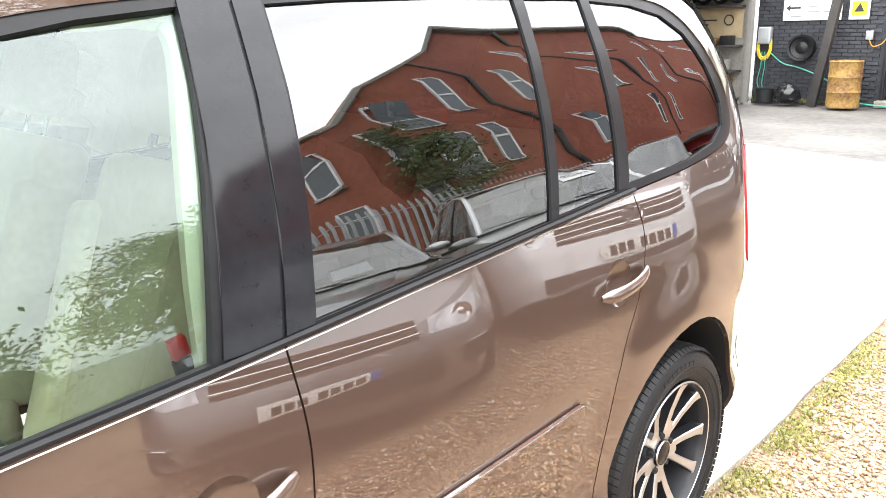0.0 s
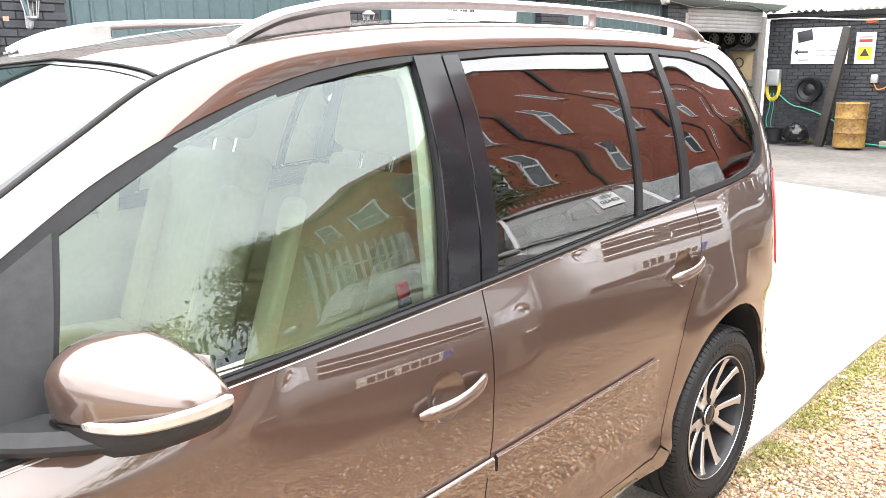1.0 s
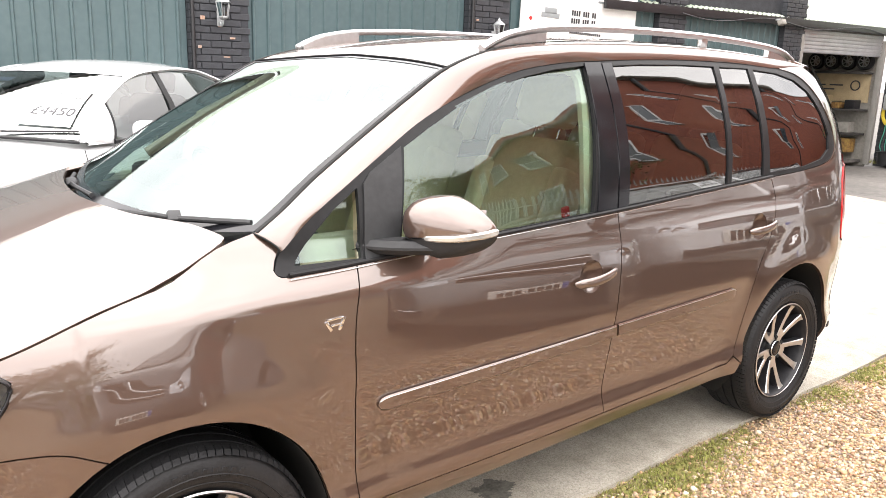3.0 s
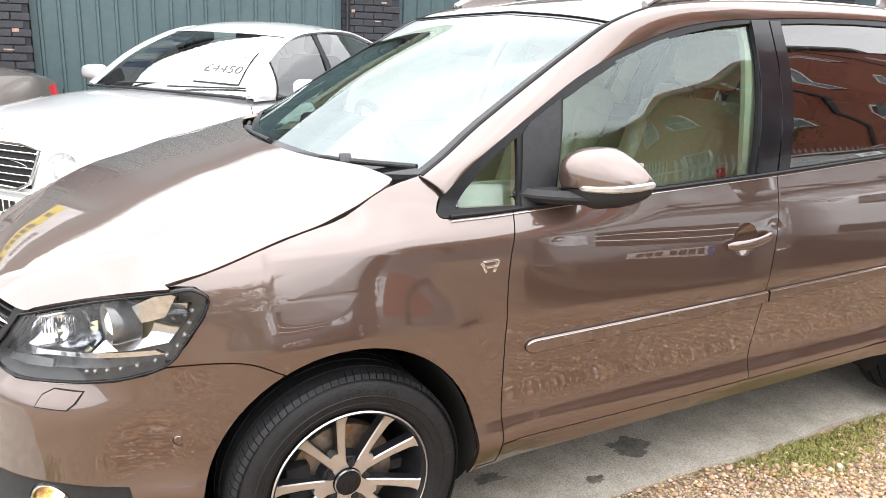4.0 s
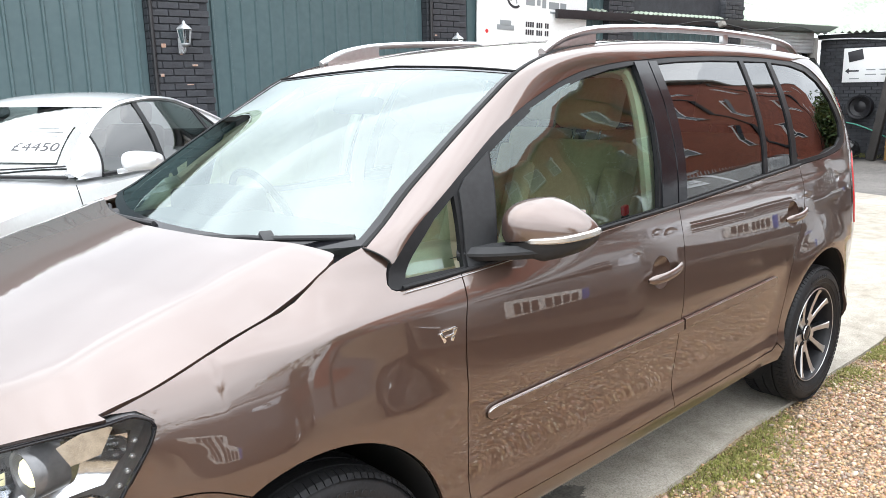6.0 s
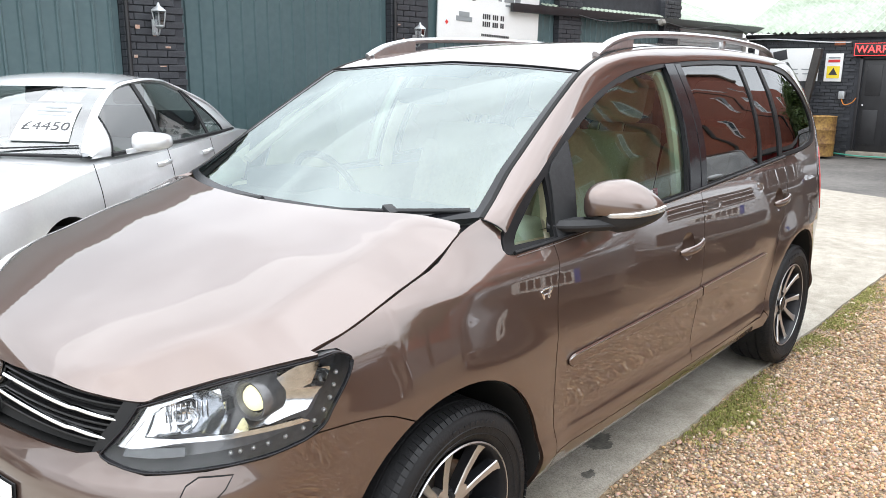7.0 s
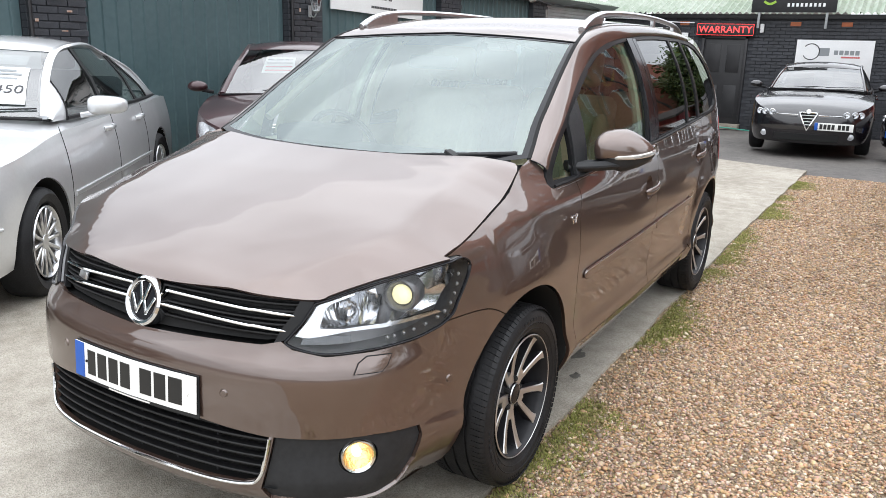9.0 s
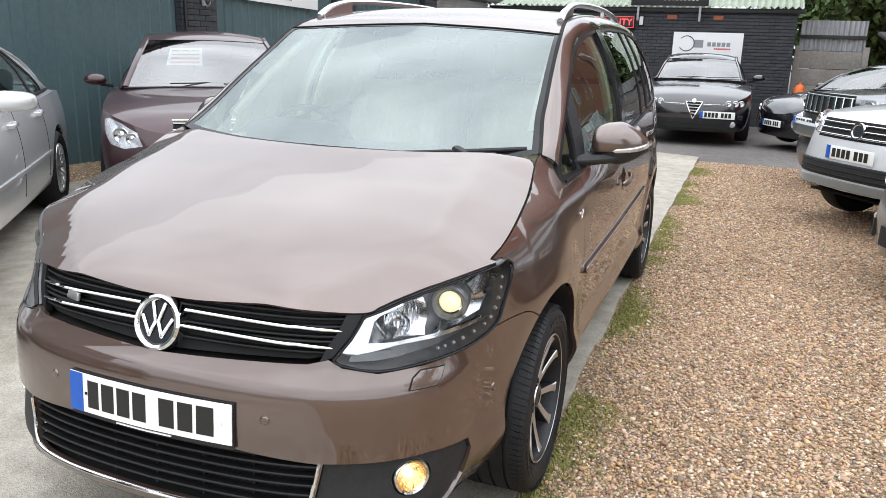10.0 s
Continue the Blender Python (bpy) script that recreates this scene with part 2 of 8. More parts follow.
def panel(name, surface, loop, mat, parent, holes=(), grid=0.03, gap=0.0018, flange=0.014, label="", centre=(-1.3, 0.0, 0.75)):
    """A sheet cut out of a surface (a, b) -> place along a loop, with turned-in edges and true normals."""
    loop = tidy(resample([np.array(q, float) for q in loop], grid, True), 0.002)
    loops = [shrink(loop, gap) if gap else loop]
    for hole in holes:
        h = tidy(resample([np.array(q, float) for q in hole], grid, True), 0.002)
        loops.append(shrink(h, -gap) if gap else h)
    flat, edges = [], []
    for lp in loops:
        k = len(flat)
        flat += lp
        edges += [(k + i, k + (i + 1) % len(lp)) for i in range(len(lp))]
    rim = np.array(flat)
    lo, hi = rim.min(0), rim.max(0)
    for a in np.arange(lo[0] + grid / 2, hi[0], grid):
        for b in np.arange(lo[1] + grid / 2, hi[1], grid):
            if inside(loops[0], a, b) and not any(inside(h, a, b) for h in loops[1:]) and ((rim - (a, b)) ** 2).sum(1).min() > (0.45 * grid) ** 2:
                flat.append(np.array((a, b)))
    from mathutils.geometry import delaunay_2d_cdt
    v2, _, tris, _, _, _ = delaunay_2d_cdt([Vector(q) for q in flat], edges, [], 0, 1e-5)
    keep = []
    for t in tris:
        c = sum((v2[i] for i in t), Vector((0, 0))) / 3
        if inside(loops[0], c[0], c[1]) and not any(inside(h, c[0], c[1]) for h in loops[1:]):
            keep.append(t)
    e = 0.004
    centre = np.array(centre)

    def spot(q):
        p = np.array(surface(q[0], q[1]))
        n = np.cross(np.array(surface(q[0] + e, q[1])) - np.array(surface(q[0] - e, q[1])), np.array(surface(q[0], q[1] + e)) - np.array(surface(q[0], q[1] - e)))
        n = n / max(np.linalg.norm(n), 1e-12)
        return p, n if np.dot(n, p - centre) > 0 else -n

    both = [spot(q) for q in v2]
    verts = [b[0] for b in both]
    norms = [b[1] for b in both]
    faces, loop_normals = [], []
    for t in keep:
        g = np.cross(verts[t[1]] - verts[t[0]], verts[t[2]] - verts[t[0]])
        if np.dot(g, norms[t[0]]) < 0:
            t = [t[0], t[2], t[1]]
        faces.append(tuple(t))
        loop_normals += [norms[i] for i in t]
    if flange:
        for lp in loops:
            ring = [spot(q) for q in lp]
            k, n = len(verts), len(ring)
            verts += [p for p, _ in ring] + [p - nn * flange for p, nn in ring]
            for i in range(n):
                j = (i + 1) % n
                f = (k + i, k + j, k + n + j, k + n + i)
                g = np.cross(verts[f[1]] - verts[f[0]], verts[f[2]] - verts[f[0]])
                g = g / max(np.linalg.norm(g), 1e-12)
                faces.append(f)
                loop_normals += [g] * 4
    me = bpy.data.meshes.new(name)
    me.from_pydata([tuple(v) for v in verts], [], faces)
    me.shade_smooth()
    me.update()
    me.normals_split_custom_set([tuple(n) for n in loop_normals])
    return part(name, me, mat, parent, label)


def mirrored(surface):
    def other(a, b):
        p = surface(a, b)
        return (p[0], -p[1], p[2])
    return other


def loft(name, rows, mat, parent, label="", thick=0.0, centre=None):
    """A sheet through rows of places, all of one length; with a centre, its faces turn away from it."""
    m, n = len(rows), len(rows[0])
    verts = [p for r in rows for p in r]
    faces = [(i * n + j, i * n + j + 1, (i + 1) * n + j + 1, (i + 1) * n + j) for i in range(m - 1) for j in range(n - 1)]
    if centre is not None:
        c = np.array(centre)
        a, b, d = (np.array(verts[i]) for i in faces[len(faces) // 2][:3])
        if np.dot(np.cross(b - a, d - a), a - c) < 0:
            faces = [f[::-1] for f in faces]
    me = bpy.data.meshes.new(name)
    me.from_pydata([tuple(v) for v in verts], [], faces)
    if thick:
        bm = bmesh.new()
        bm.from_mesh(me)
        bmesh.ops.recalc_face_normals(bm, faces=bm.faces)
        bmesh.ops.solidify(bm, geom=bm.faces[:], thickness=thick)
        bm.to_mesh(me)
        bm.free()
    me.shade_smooth()
    me.set_sharp_from_angle(angle=radians(50))
    return part(name, me, mat, parent, label)


def sweep(name, line, profile, mat, parent, label="", up=(0, 0, 1), closed=False, scale=None):
    """A profile (across, up) drawn along a line of places, with closed ends."""
    line = [np.array(p, float) for p in line]
    n, k = len(line), len(profile)
    verts, faces = [], []
    for i, p in enumerate(line):
        a, b = line[i - 1] if (i or closed) else p, line[(i + 1) % n] if (i < n - 1 or closed) else p
        t = (b - a) / max(np.linalg.norm(b - a), 1e-9)
        s = np.cross(t, np.array(up, float))
        s = s / max(np.linalg.norm(s), 1e-9)
        w = np.cross(s, t)
        f = scale[i] if scale else 1.0
        verts += [p + s * c[0] * f + w * c[1] * f for c in profile]
    for i in range(n if closed else n - 1):
        j = (i + 1) % n
        faces += [(i * k + c, i * k + (c + 1) % k, j * k + (c + 1) % k, j * k + c) for c in range(k)]
    if not closed:
        faces += [tuple(range(k))[::-1], tuple((n - 1) * k + c for c in range(k))]
    return part(name, mesh_of(name, verts, faces), mat, parent, label)


def ring_profile(rx, ry=None, n=10):
    ry = ry or rx
    return [(rx * math.cos(2 * math.pi * i / n), ry * math.sin(2 * math.pi * i / n)) for i in range(n)]


def bar_profile(w, h, r=0.25):
    c = min(w, h) * r
    x, y = w / 2, h / 2
    return [(-x + c, -y), (x - c, -y), (x, -y + c), (x, y - c), (x - c, y), (-x + c, y), (-x, y - c), (-x, -y + c)]


def rbox(bm, size, m=None, bevel=0.01, seg=2):
    """A box with rounded edges, added to a bmesh."""
    made = bmesh.ops.create_cube(bm, size=1.0)["verts"]
    bmesh.ops.scale(bm, vec=size, verts=made)
    if bevel:
        edges = list({e for v in made for e in v.link_edges})
        made = bmesh.ops.bevel(bm, geom=edges, offset=min(bevel, min(size) * 0.45), segments=seg, affect="EDGES", profile=0.6)["verts"]
        found, stack = set(made), list(made)
        while stack:
            for e in stack.pop().link_edges:
                for v in e.verts:
                    if v not in found:
                        found.add(v)
                        stack.append(v)
        made = list(found)
    if m is not None:
        bmesh.ops.transform(bm, matrix=m, verts=made)
    return made


def box_part(name, size, m, mat, parent, bevel=0.01, label="", seg=2):
    bm = bmesh.new()
    rbox(bm, size, m, bevel, seg)
    return part(name, bm, mat, parent, label)


def lathe(name, profile, mat, parent, m=None, n=48, label="", close=False):
    """A turned piece: (radius, along) profile about its own z axis."""
    verts, faces = [], []
    k = len(profile)
    for i in range(n):
        a = 2 * math.pi * i / n
        verts += [(r * math.cos(a), r * math.sin(a), h) for r, h in profile]
    for i in range(n):
        j = (i + 1) % n
        faces += [(i * k + c, j * k + c, j * k + c + 1, i * k + c + 1) for c in range(k - 1)]
        if close:
            faces.append((i * k + k - 1, j * k + k - 1, j * k, i * k))
    me = mesh_of(name, verts, faces)
    if m is not None:
        me.transform(m)
    return part(name, me, mat, parent, label)

# ---- ground ----
def speckled(name, colors, scale, rough, bump, stain=None, coarse=1.0):
    """Ground with grains of several colours, stains and relief."""
    m = bpy.data.materials.new(name)
    m.use_nodes = True
    n, l = m.node_tree.nodes, m.node_tree.links
    b = n["Principled BSDF"]
    b.inputs["Roughness"].default_value = rough
    at = n.new("ShaderNodeTexCoord")
    grain, big, mid = n.new("ShaderNodeTexVoronoi"), n.new("ShaderNodeTexNoise"), n.new("ShaderNodeTexNoise")
    grain.inputs["Scale"].default_value = scale
    big.inputs["Scale"].default_value, big.inputs["Detail"].default_value = 0.7 * coarse, 6
    mid.inputs["Scale"].default_value, mid.inputs["Detail"].default_value = 9 * coarse, 8
    for t in (grain, big, mid):
        l.new(at.outputs["Object"], t.inputs["Vector"])
    ramp = n.new("ShaderNodeValToRGB")
    el = ramp.color_ramp.elements
    while len(el) < len(colors):
        el.new(0.5)
    for i, c in enumerate(colors):
        el[i].position, el[i].color = i / (len(colors) - 1), (*c, 1)
    l.new(grain.outputs["Color"], ramp.inputs["Fac"])
    shade = n.new("ShaderNodeMix")
    shade.data_type, shade.blend_type = "RGBA", "MULTIPLY"
    shade.inputs["Factor"].default_value = 1.0
    tone = n.new("ShaderNodeValToRGB")
    tone.color_ramp.elements[0].position, tone.color_ramp.elements[0].color = 0.33, (*(stain or (0.6, 0.6, 0.6)), 1)
    tone.color_ramp.elements[1].position, tone.color_ramp.elements[1].color = 0.62, (1, 1, 1, 1)
    both_ = n.new("ShaderNodeMath")
    both_.operation = "MULTIPLY_ADD"
    both_.inputs[1].default_value = 0.45
    half_ = n.new("ShaderNodeMath")
    half_.operation = "MULTIPLY"
    half_.inputs[1].default_value = 0.55
    l.new(big.outputs["Fac"], half_.inputs[0])
    l.new(mid.outputs["Fac"], both_.inputs[0])
    l.new(half_.outputs[0], both_.inputs[2])
    l.new(both_.outputs[0], tone.inputs["Fac"])
    l.new(ramp.outputs["Color"], shade.inputs["A"])
    l.new(tone.outputs["Color"], shade.inputs["B"])
    l.new(shade.outputs["Result"], b.inputs["Base Color"])
    rel = n.new("ShaderNodeBump")
    rel.inputs["Strength"].default_value, rel.inputs["Distance"].default_value = bump, 0.01
    l.new(grain.outputs["Distance"], rel.inputs["Height"])
    l.new(rel.outputs["Normal"], b.inputs["Normal"])
    return m


CONCRETE = speckled("worn_concrete", [(0.27, 0.245, 0.205), (0.41, 0.375, 0.32), (0.50, 0.465, 0.40)], 190, 0.85, 0.3, (0.55, 0.53, 0.49))
GRAVEL = speckled("gravel_bed", [(0.15, 0.105, 0.065), (0.30, 0.215, 0.135), (0.48, 0.38, 0.26)], 78, 0.9, 0.9, (0.6, 0.58, 0.52), 2.0)
ASPHALT = speckled("worn_asphalt", [(0.095, 0.087, 0.079), (0.145, 0.134, 0.122), (0.20, 0.184, 0.168)], 120, 0.8, 0.2, (0.42, 0.42, 0.43))
def shingle_material():
    """Pebbles of several colours, one to a stone, with a fine grain."""
    m = material("pea_shingle", (0.5, 0.4, 0.3), rough=0.7, bump=0.25, bump_scale=300)
    n, l = m.node_tree.nodes, m.node_tree.links
    geo, ramp, at = n.new("ShaderNodeNewGeometry"), n.new("ShaderNodeValToRGB"), n.new("ShaderNodeTexCoord")
    ramp.color_ramp.interpolation = "CONSTANT"
    shades = [(.48, .300, .165), (.27, .155, .092), (.44, .315, .205), (.34, .265, .210), (.52, .350, .250), (.65, .53, .40), (.375, .230, .130), (.54, .385, .235), (.225, .160, .116), (.50, .320, .165)]
    el = ramp.color_ramp.elements
    while len(el) < len(shades):
        el.new(.5)
    for i, c in enumerate(shades):
        el[i].position, el[i].color = i / len(shades), (*c, 1)
    grain, mul = n.new("ShaderNodeTexNoise"), n.new("ShaderNodeMix")
    grain.inputs["Scale"].default_value, grain.inputs["Detail"].default_value = 120, 4
    mul.data_type, mul.blend_type = "RGBA", "OVERLAY"
    mul.inputs["Factor"].default_value = .45
    l.new(at.outputs["Object"], grain.inputs["Vector"])
    l.new(geo.outputs["Random Per Island"], ramp.inputs["Fac"])
    l.new(ramp.outputs["Color"], mul.inputs["A"])
    l.new(grain.outputs["Color"], mul.inputs["B"])
    l.new(mul.outputs["Result"], n["Principled BSDF"].inputs["Base Color"])
    return m


STONE = shingle_material()
GRASS = material("short_grass", (0.26, 0.27, 0.06), rough=0.7, tint=(0.17, 0.165, 0.045), scale=6, island=0.4)
MOSS = material("moss", (0.20, 0.185, 0.050), rough=0.9, tint=(0.27, 0.205, 0.095), scale=9, fine=90, bump=0.6, bump_scale=120)
STAIN = material("oil_stain", (0.19, 0.18, 0.155), rough=0.6, tint=(0.085, 0.078, 0.068), scale=26, fine=90)
CLAD = material("green_cladding", (0.078, 0.122, 0.130), rough=0.42, tint=(0.062, 0.102, 0.110), scale=1.2, fine=14, rough_vary=0.1)
BRICK = material("black_painted_brick", (0.042, 0.045, 0.053), rough=0.55, tint=(0.025, 0.027, 0.032), scale=7, fine=40, bump=0.35, bump_scale=60, island=0.2)
MORTAR = material("black_mortar", (0.030, 0.032, 0.038), rough=0.8, vary=0.3)
FLAKED = material("flaked_paint", (0.42, 0.36, 0.32), rough=0.8, tint=(0.40, 0.20, 0.12), scale=30)
RED_BRICK = speckled("red_brickwork", [(0.20, 0.050, 0.028), (0.28, 0.074, 0.040), (0.34, 0.098, 0.054)], 9, 0.85, 0.2, (0.75, 0.72, 0.7), 0.4)
ROOFING = material("pale_corrugated_sheet", (0.40, 0.44, 0.38), rough=0.75, tint=(0.24, 0.30, 0.22), scale=0.8, fine=7, bump=0.2)
WHITE = material("white_board", (0.78, 0.79, 0.79), rough=0.4, vary=0.04, scale=2)
STEEL = material("galvanised_steel", (0.42, 0.44, 0.45), rough=0.5, metal=0.6, vary=0.15, scale=4)
GREY_PANEL = material("grey_concrete_panel", (0.30, 0.285, 0.26), rough=0.9, tint=(0.20, 0.19, 0.17), scale=2, fine=18, bump=0.2)
BLACK_PAINT = material("black_gloss_paint", (0.016, 0.016, 0.018), rough=0.4, vary=0.3, scale=6)
INK = material("printed_ink", (0.03, 0.03, 0.035), rough=0.5)
GREY_INK = material("grey_ink", (0.25, 0.27, 0.28), rough=0.5)
RED_INK = material("red_ink", (0.55, 0.03, 0.03), rough=0.5)
YELLOW = material("yellow_sign", (0.80, 0.62, 0.03), rough=0.45, vary=0.05)
LED_RED = glow_material("red_led", (1.0, 0.05, 0.05), 1.6)
HOSE_Y = material("yellow_hose", (0.65, 0.50, 0.05), rough=0.45, vary=0.1)
HOSE_G = material("green_hose", (0.05, 0.30, 0.22), rough=0.45, vary=0.1)
RUST = material("rusty_drum", (0.36, 0.22, 0.06), rough=0.7, tint=(0.12, 0.055, 0.025), scale=4, fine=22, bump=0.2)
BAG = material("black_bin_bag", (0.012, 0.012, 0.013), rough=0.25, vary=0.2, bump=0.6, bump_scale=14)
WOOD_DARK = material("tarred_timber", (0.035, 0.032, 0.030), rough=0.8, vary=0.4, scale=4, fine=60, bump=0.3)
LAMP_GLASS = pane_material("lantern_glass", (0.85, 0.87, 0.88))
FRAME_WHITE = material("white_window_frame", (0.75, 0.76, 0.76), rough=0.4, vary=0.03)
PANE = material("reflective_pane", (0.07, 0.085, 0.10), rough=0.06, spec=0.5, vary=0.15, scale=0.5)


def lay(x, y):
    """The height of the yard, which falls a little away from the car."""
    return -.020 * max(0, -4.5 - x) - .012 * min(max(0, -y - 1.8), 4.5)


def sheet(name, corners, dz, mat, label, nx=30, ny=12, kind="structure", edge=0.0):
    """A piece of ground over four corners (front-left, front-right, back-right, back-left)."""
    a, b, c, d = [np.array(q, float) for q in corners]
    top = []
    for i in range(nx + 1):
        row = []
        for j in range(ny + 1):
            k, w = i / nx, j / ny
            q = (a * (1 - w) + b * w) * (1 - k) + (d * (1 - w) + c * w) * k
            if edge and 0 < i < nx and j in (0, ny):
                q = q + np.array((0, (noise.noise(Vector((q[0] * 2.1, j, 3.0))) + .5 * noise.noise(Vector((q[0] * 9, j, 1.0)))) * edge))
            row.append((q[0], q[1], lay(q[0], q[1]) + dz))
        top.append(row)
    ob = loft(name, top, mat, None, thick=.10)
    return tagged(ob, label, "ground", kind=kind)


xs = sorted(set(list(np.linspace(-120, -20, 11)) + list(np.linspace(-20, 8, 29)) + list(np.linspace(8, 120, 12))))
ys = sorted(set(list(np.linspace(-120, -8, 11)) + list(np.linspace(-8, 10, 19)) + list(np.linspace(10, 120, 11))))
ground = loft("ground", [[(x, y, lay(max(x, -18), y) - .045) for y in ys] for x in xs], ASPHALT, None)
tagged(ground, "dark worn asphalt yard reaching to the horizon", "ground", kind="structure")
slab = sheet("pavement", [(7.0, -4.9), (7.0, .80), (-9.75, .83), (-11.9, -4.9)], 0.0, CONCRETE, "pale worn concrete strip with a ragged edge", 120, 30, edge=.018)
bed = sheet("gravel_bed", [(8.0, .74), (8.0, 8.0), (-9.6, 8.0), (-9.15, .77)], -.018, GRAVEL, "tan gravel bed beside the concrete", 60, 30)
wall_bed = sheet("gravel_strip", [(6.0, -6.5), (6.0, -4.85), (-10.5, -4.85), (-10.5, -6.0)], -.010, GRAVEL, "gravel strip along the clad wall", 40, 6)


def scatter(name, label, spots, sizes, mat, kind_of, fine=True):
    """Many small stones as one mesh."""
    rng = np.random.default_rng(7)
    shapes = []
    for s in range(10):
        bm = bmesh.new()
        if fine:
            bmesh.ops.create_icosphere(bm, subdivisions=1, radius=1.0)
        else:
            bmesh.ops.create_uvsphere(bm, u_segments=5, v_segments=2, radius=1.12)
        for v in bm.verts:
            v.co *= 1 + .42 * noise.noise(v.co * 1.7 + Vector((s * 3.1, 0, 0)))
            v.co.z *= .55
            v.co.x *= 1.0 + .25 * (s % 3 - 1)
        bmesh.ops.triangulate(bm, faces=bm.faces[:])
        shapes.append((np.array([tuple(v.co) for v in bm.verts]), np.array([[v.index for v in f.verts] for f in bm.faces])))
        bm.free()
    V, F, k = [], [], 0
    for (x, y, z), r in zip(spots, sizes):
        v, f = shapes[rng.integers(10)]
        a, b, c = rng.uniform(0, 6.28), rng.uniform(-.5, .5), rng.uniform(-.5, .5)
        m = np.array(Euler((b, c, a)).to_matrix())
        V.append((v * r) @ m.T + (x, y, z))
        F.append(f + k)
        k += len(v)
    V, F = np.concatenate(V), np.concatenate(F)
    me = bpy.data.meshes.new(name)
    me.vertices.add(len(V))
    me.vertices.foreach_set("co", V.ravel())
    me.loops.add(len(F) * 3)
    me.loops.foreach_set("vertex_index", F.ravel().astype(np.int32))
    me.polygons.add(len(F))
    me.polygons.foreach_set("loop_start", np.arange(0, len(F) * 3, 3, dtype=np.int32))
    me.update(calc_edges=True)
    if not fine:
        me.shade_smooth()
    return tagged(part(name, me, mat), label, kind_of, kind="stuff")


rng = np.random.default_rng(11)


def shingle(beds):
    """Places and sizes of loose stones over stretches of the bed (x0, x1, y0, y1, stones per square metre, usual radius)."""
    spots, sizes = [], []
    for x0, x1, y0, y1, per, mean in beds:
        n = int((x1 - x0) * (y1 - y0) * per)
        for x, y in zip(rng.uniform(x0, x1, n), rng.uniform(y0, y1, n)):
            near = min(1, max(.15, (y - .80) / .16)) if y > 0 else 1
            if rng.uniform() > near:
                continue
            r = float(np.clip(rng.lognormal(math.log(mean), .36), .0028, .015))
            spots.append((x, y, lay(x, y) - .018 + r * rng.uniform(.15, .75)))
            sizes.append(r)
    return spots, sizes


spots, sizes = shingle([(-3.0, 1.1, .76, 1.9, 12500, .0053)])
scatter("gravel", "loose tan, brown and pale pea shingle", spots, sizes, STONE, "gravel")
spots, sizes = shingle([(-3.0, 1.1, 1.9, 2.7, 10500, .0056), (-3.0, 1.1, 2.7, 4.0, 5000, .0070), (-4.8, -3.0, .78, 2.6, 8500, .0058), (-9.3, -4.8, .80, 2.6, 4200, .0072), (-9.3, -3.0, 2.6, 4.2, 1300, .010),
                        (-9.0, 3, 4.2, 6.0, 220, .012), (-8.0, 2.0, -5.9, -4.88, 350, .013)])
scatter("gravel", "loose tan and brown pea shingle farther off", spots, sizes, STONE, "gravel", False)

# low cushions of moss where the gravel meets the concrete
spots, sizes = [], []
for x in rng.uniform(-9, 1.8, 7500):
    dens = noise.noise(Vector((x * 1.3, 0, 5))) + .6 * noise.noise(Vector((x * 4, 2, 5)))
    if rng.uniform() > .26 + dens * 1.5:
        continue
    spots.append((x, .835 + abs(rng.normal(0, .05)) * (1.4 + dens), lay(x, .9) - .0125))
    sizes.append(float(np.clip(rng.lognormal(math.log(.0075), .4), .004, .015)))
scatter("moss", "low yellow-green moss along the concrete's edge", spots, sizes, MOSS, "moss", False)

# short grass along the concrete's edge
tuft = []
for i in range(20000):
    x = rng.uniform(-9, 1.8)
    dens = noise.noise(Vector((x * 1.3, 0, 5))) + .6 * noise.noise(Vector((x * 4, 2, 5)))
    if rng.uniform() > .30 + dens * 1.3:
        continue
    tuft.append((x, .83 + abs(rng.normal(0, .055)) * (1.5 + dens) + .02 * dens))
verts, faces = [], []
for x, y in tuft:
    for b in range(4):
        a, h = rng.uniform(0, 6.28), rng.uniform(.006, .018)
        dx, dy, wv = math.cos(a), math.sin(a), .0022
        px_, py_ = x + rng.normal(0, .008), y + rng.normal(0, .008)
        k = len(verts)
        z = lay(px_, py_) - .012
        verts += [(px_ - dy * wv, py_ + dx * wv, z), (px_ + dy * wv, py_ - dx * wv, z), (px_ + dx * h * .7, py_ + dy * h * .7, z + h)]
        faces.append((k, k + 1, k + 2))
tagged(part("grass", mesh_of("grass", verts, faces, False), GRASS), "short yellow-green grass and moss by the concrete", "grass", kind="stuff")
for i, (x, y, r) in enumerate(((-1.20, .60, .075), (-.62, .56, .04), (-.95, .72, .03))):
    vs = [(x, y, lay(x, y) + .002)]
    for a in np.linspace(0, 2 * math.pi, 61)[:-1]:
        f = 1 + .6 * noise.noise(Vector((math.cos(a) * 1.6, math.sin(a) * 1.6, i * 7.0))) + .35 * noise.noise(Vector((math.cos(a) * 7, math.sin(a) * 7, i * 3.0)))
        vs.append((x + 1.2 * r * f * math.cos(a), y + .75 * r * f * math.sin(a), lay(x, y) + .0022))
    ob = part("oil_stain", mesh_of("oil_stain", vs, [(0, 1 + j, 1 + (j + 1) % 60) for j in range(60)]), STAIN)
    tagged(ob, "dark oil stain soaked into the concrete", "stain", "stains on the concrete")

# ---- the clad wall beside the parked cars ----
WALL_TURN = math.degrees(math.atan(.075))


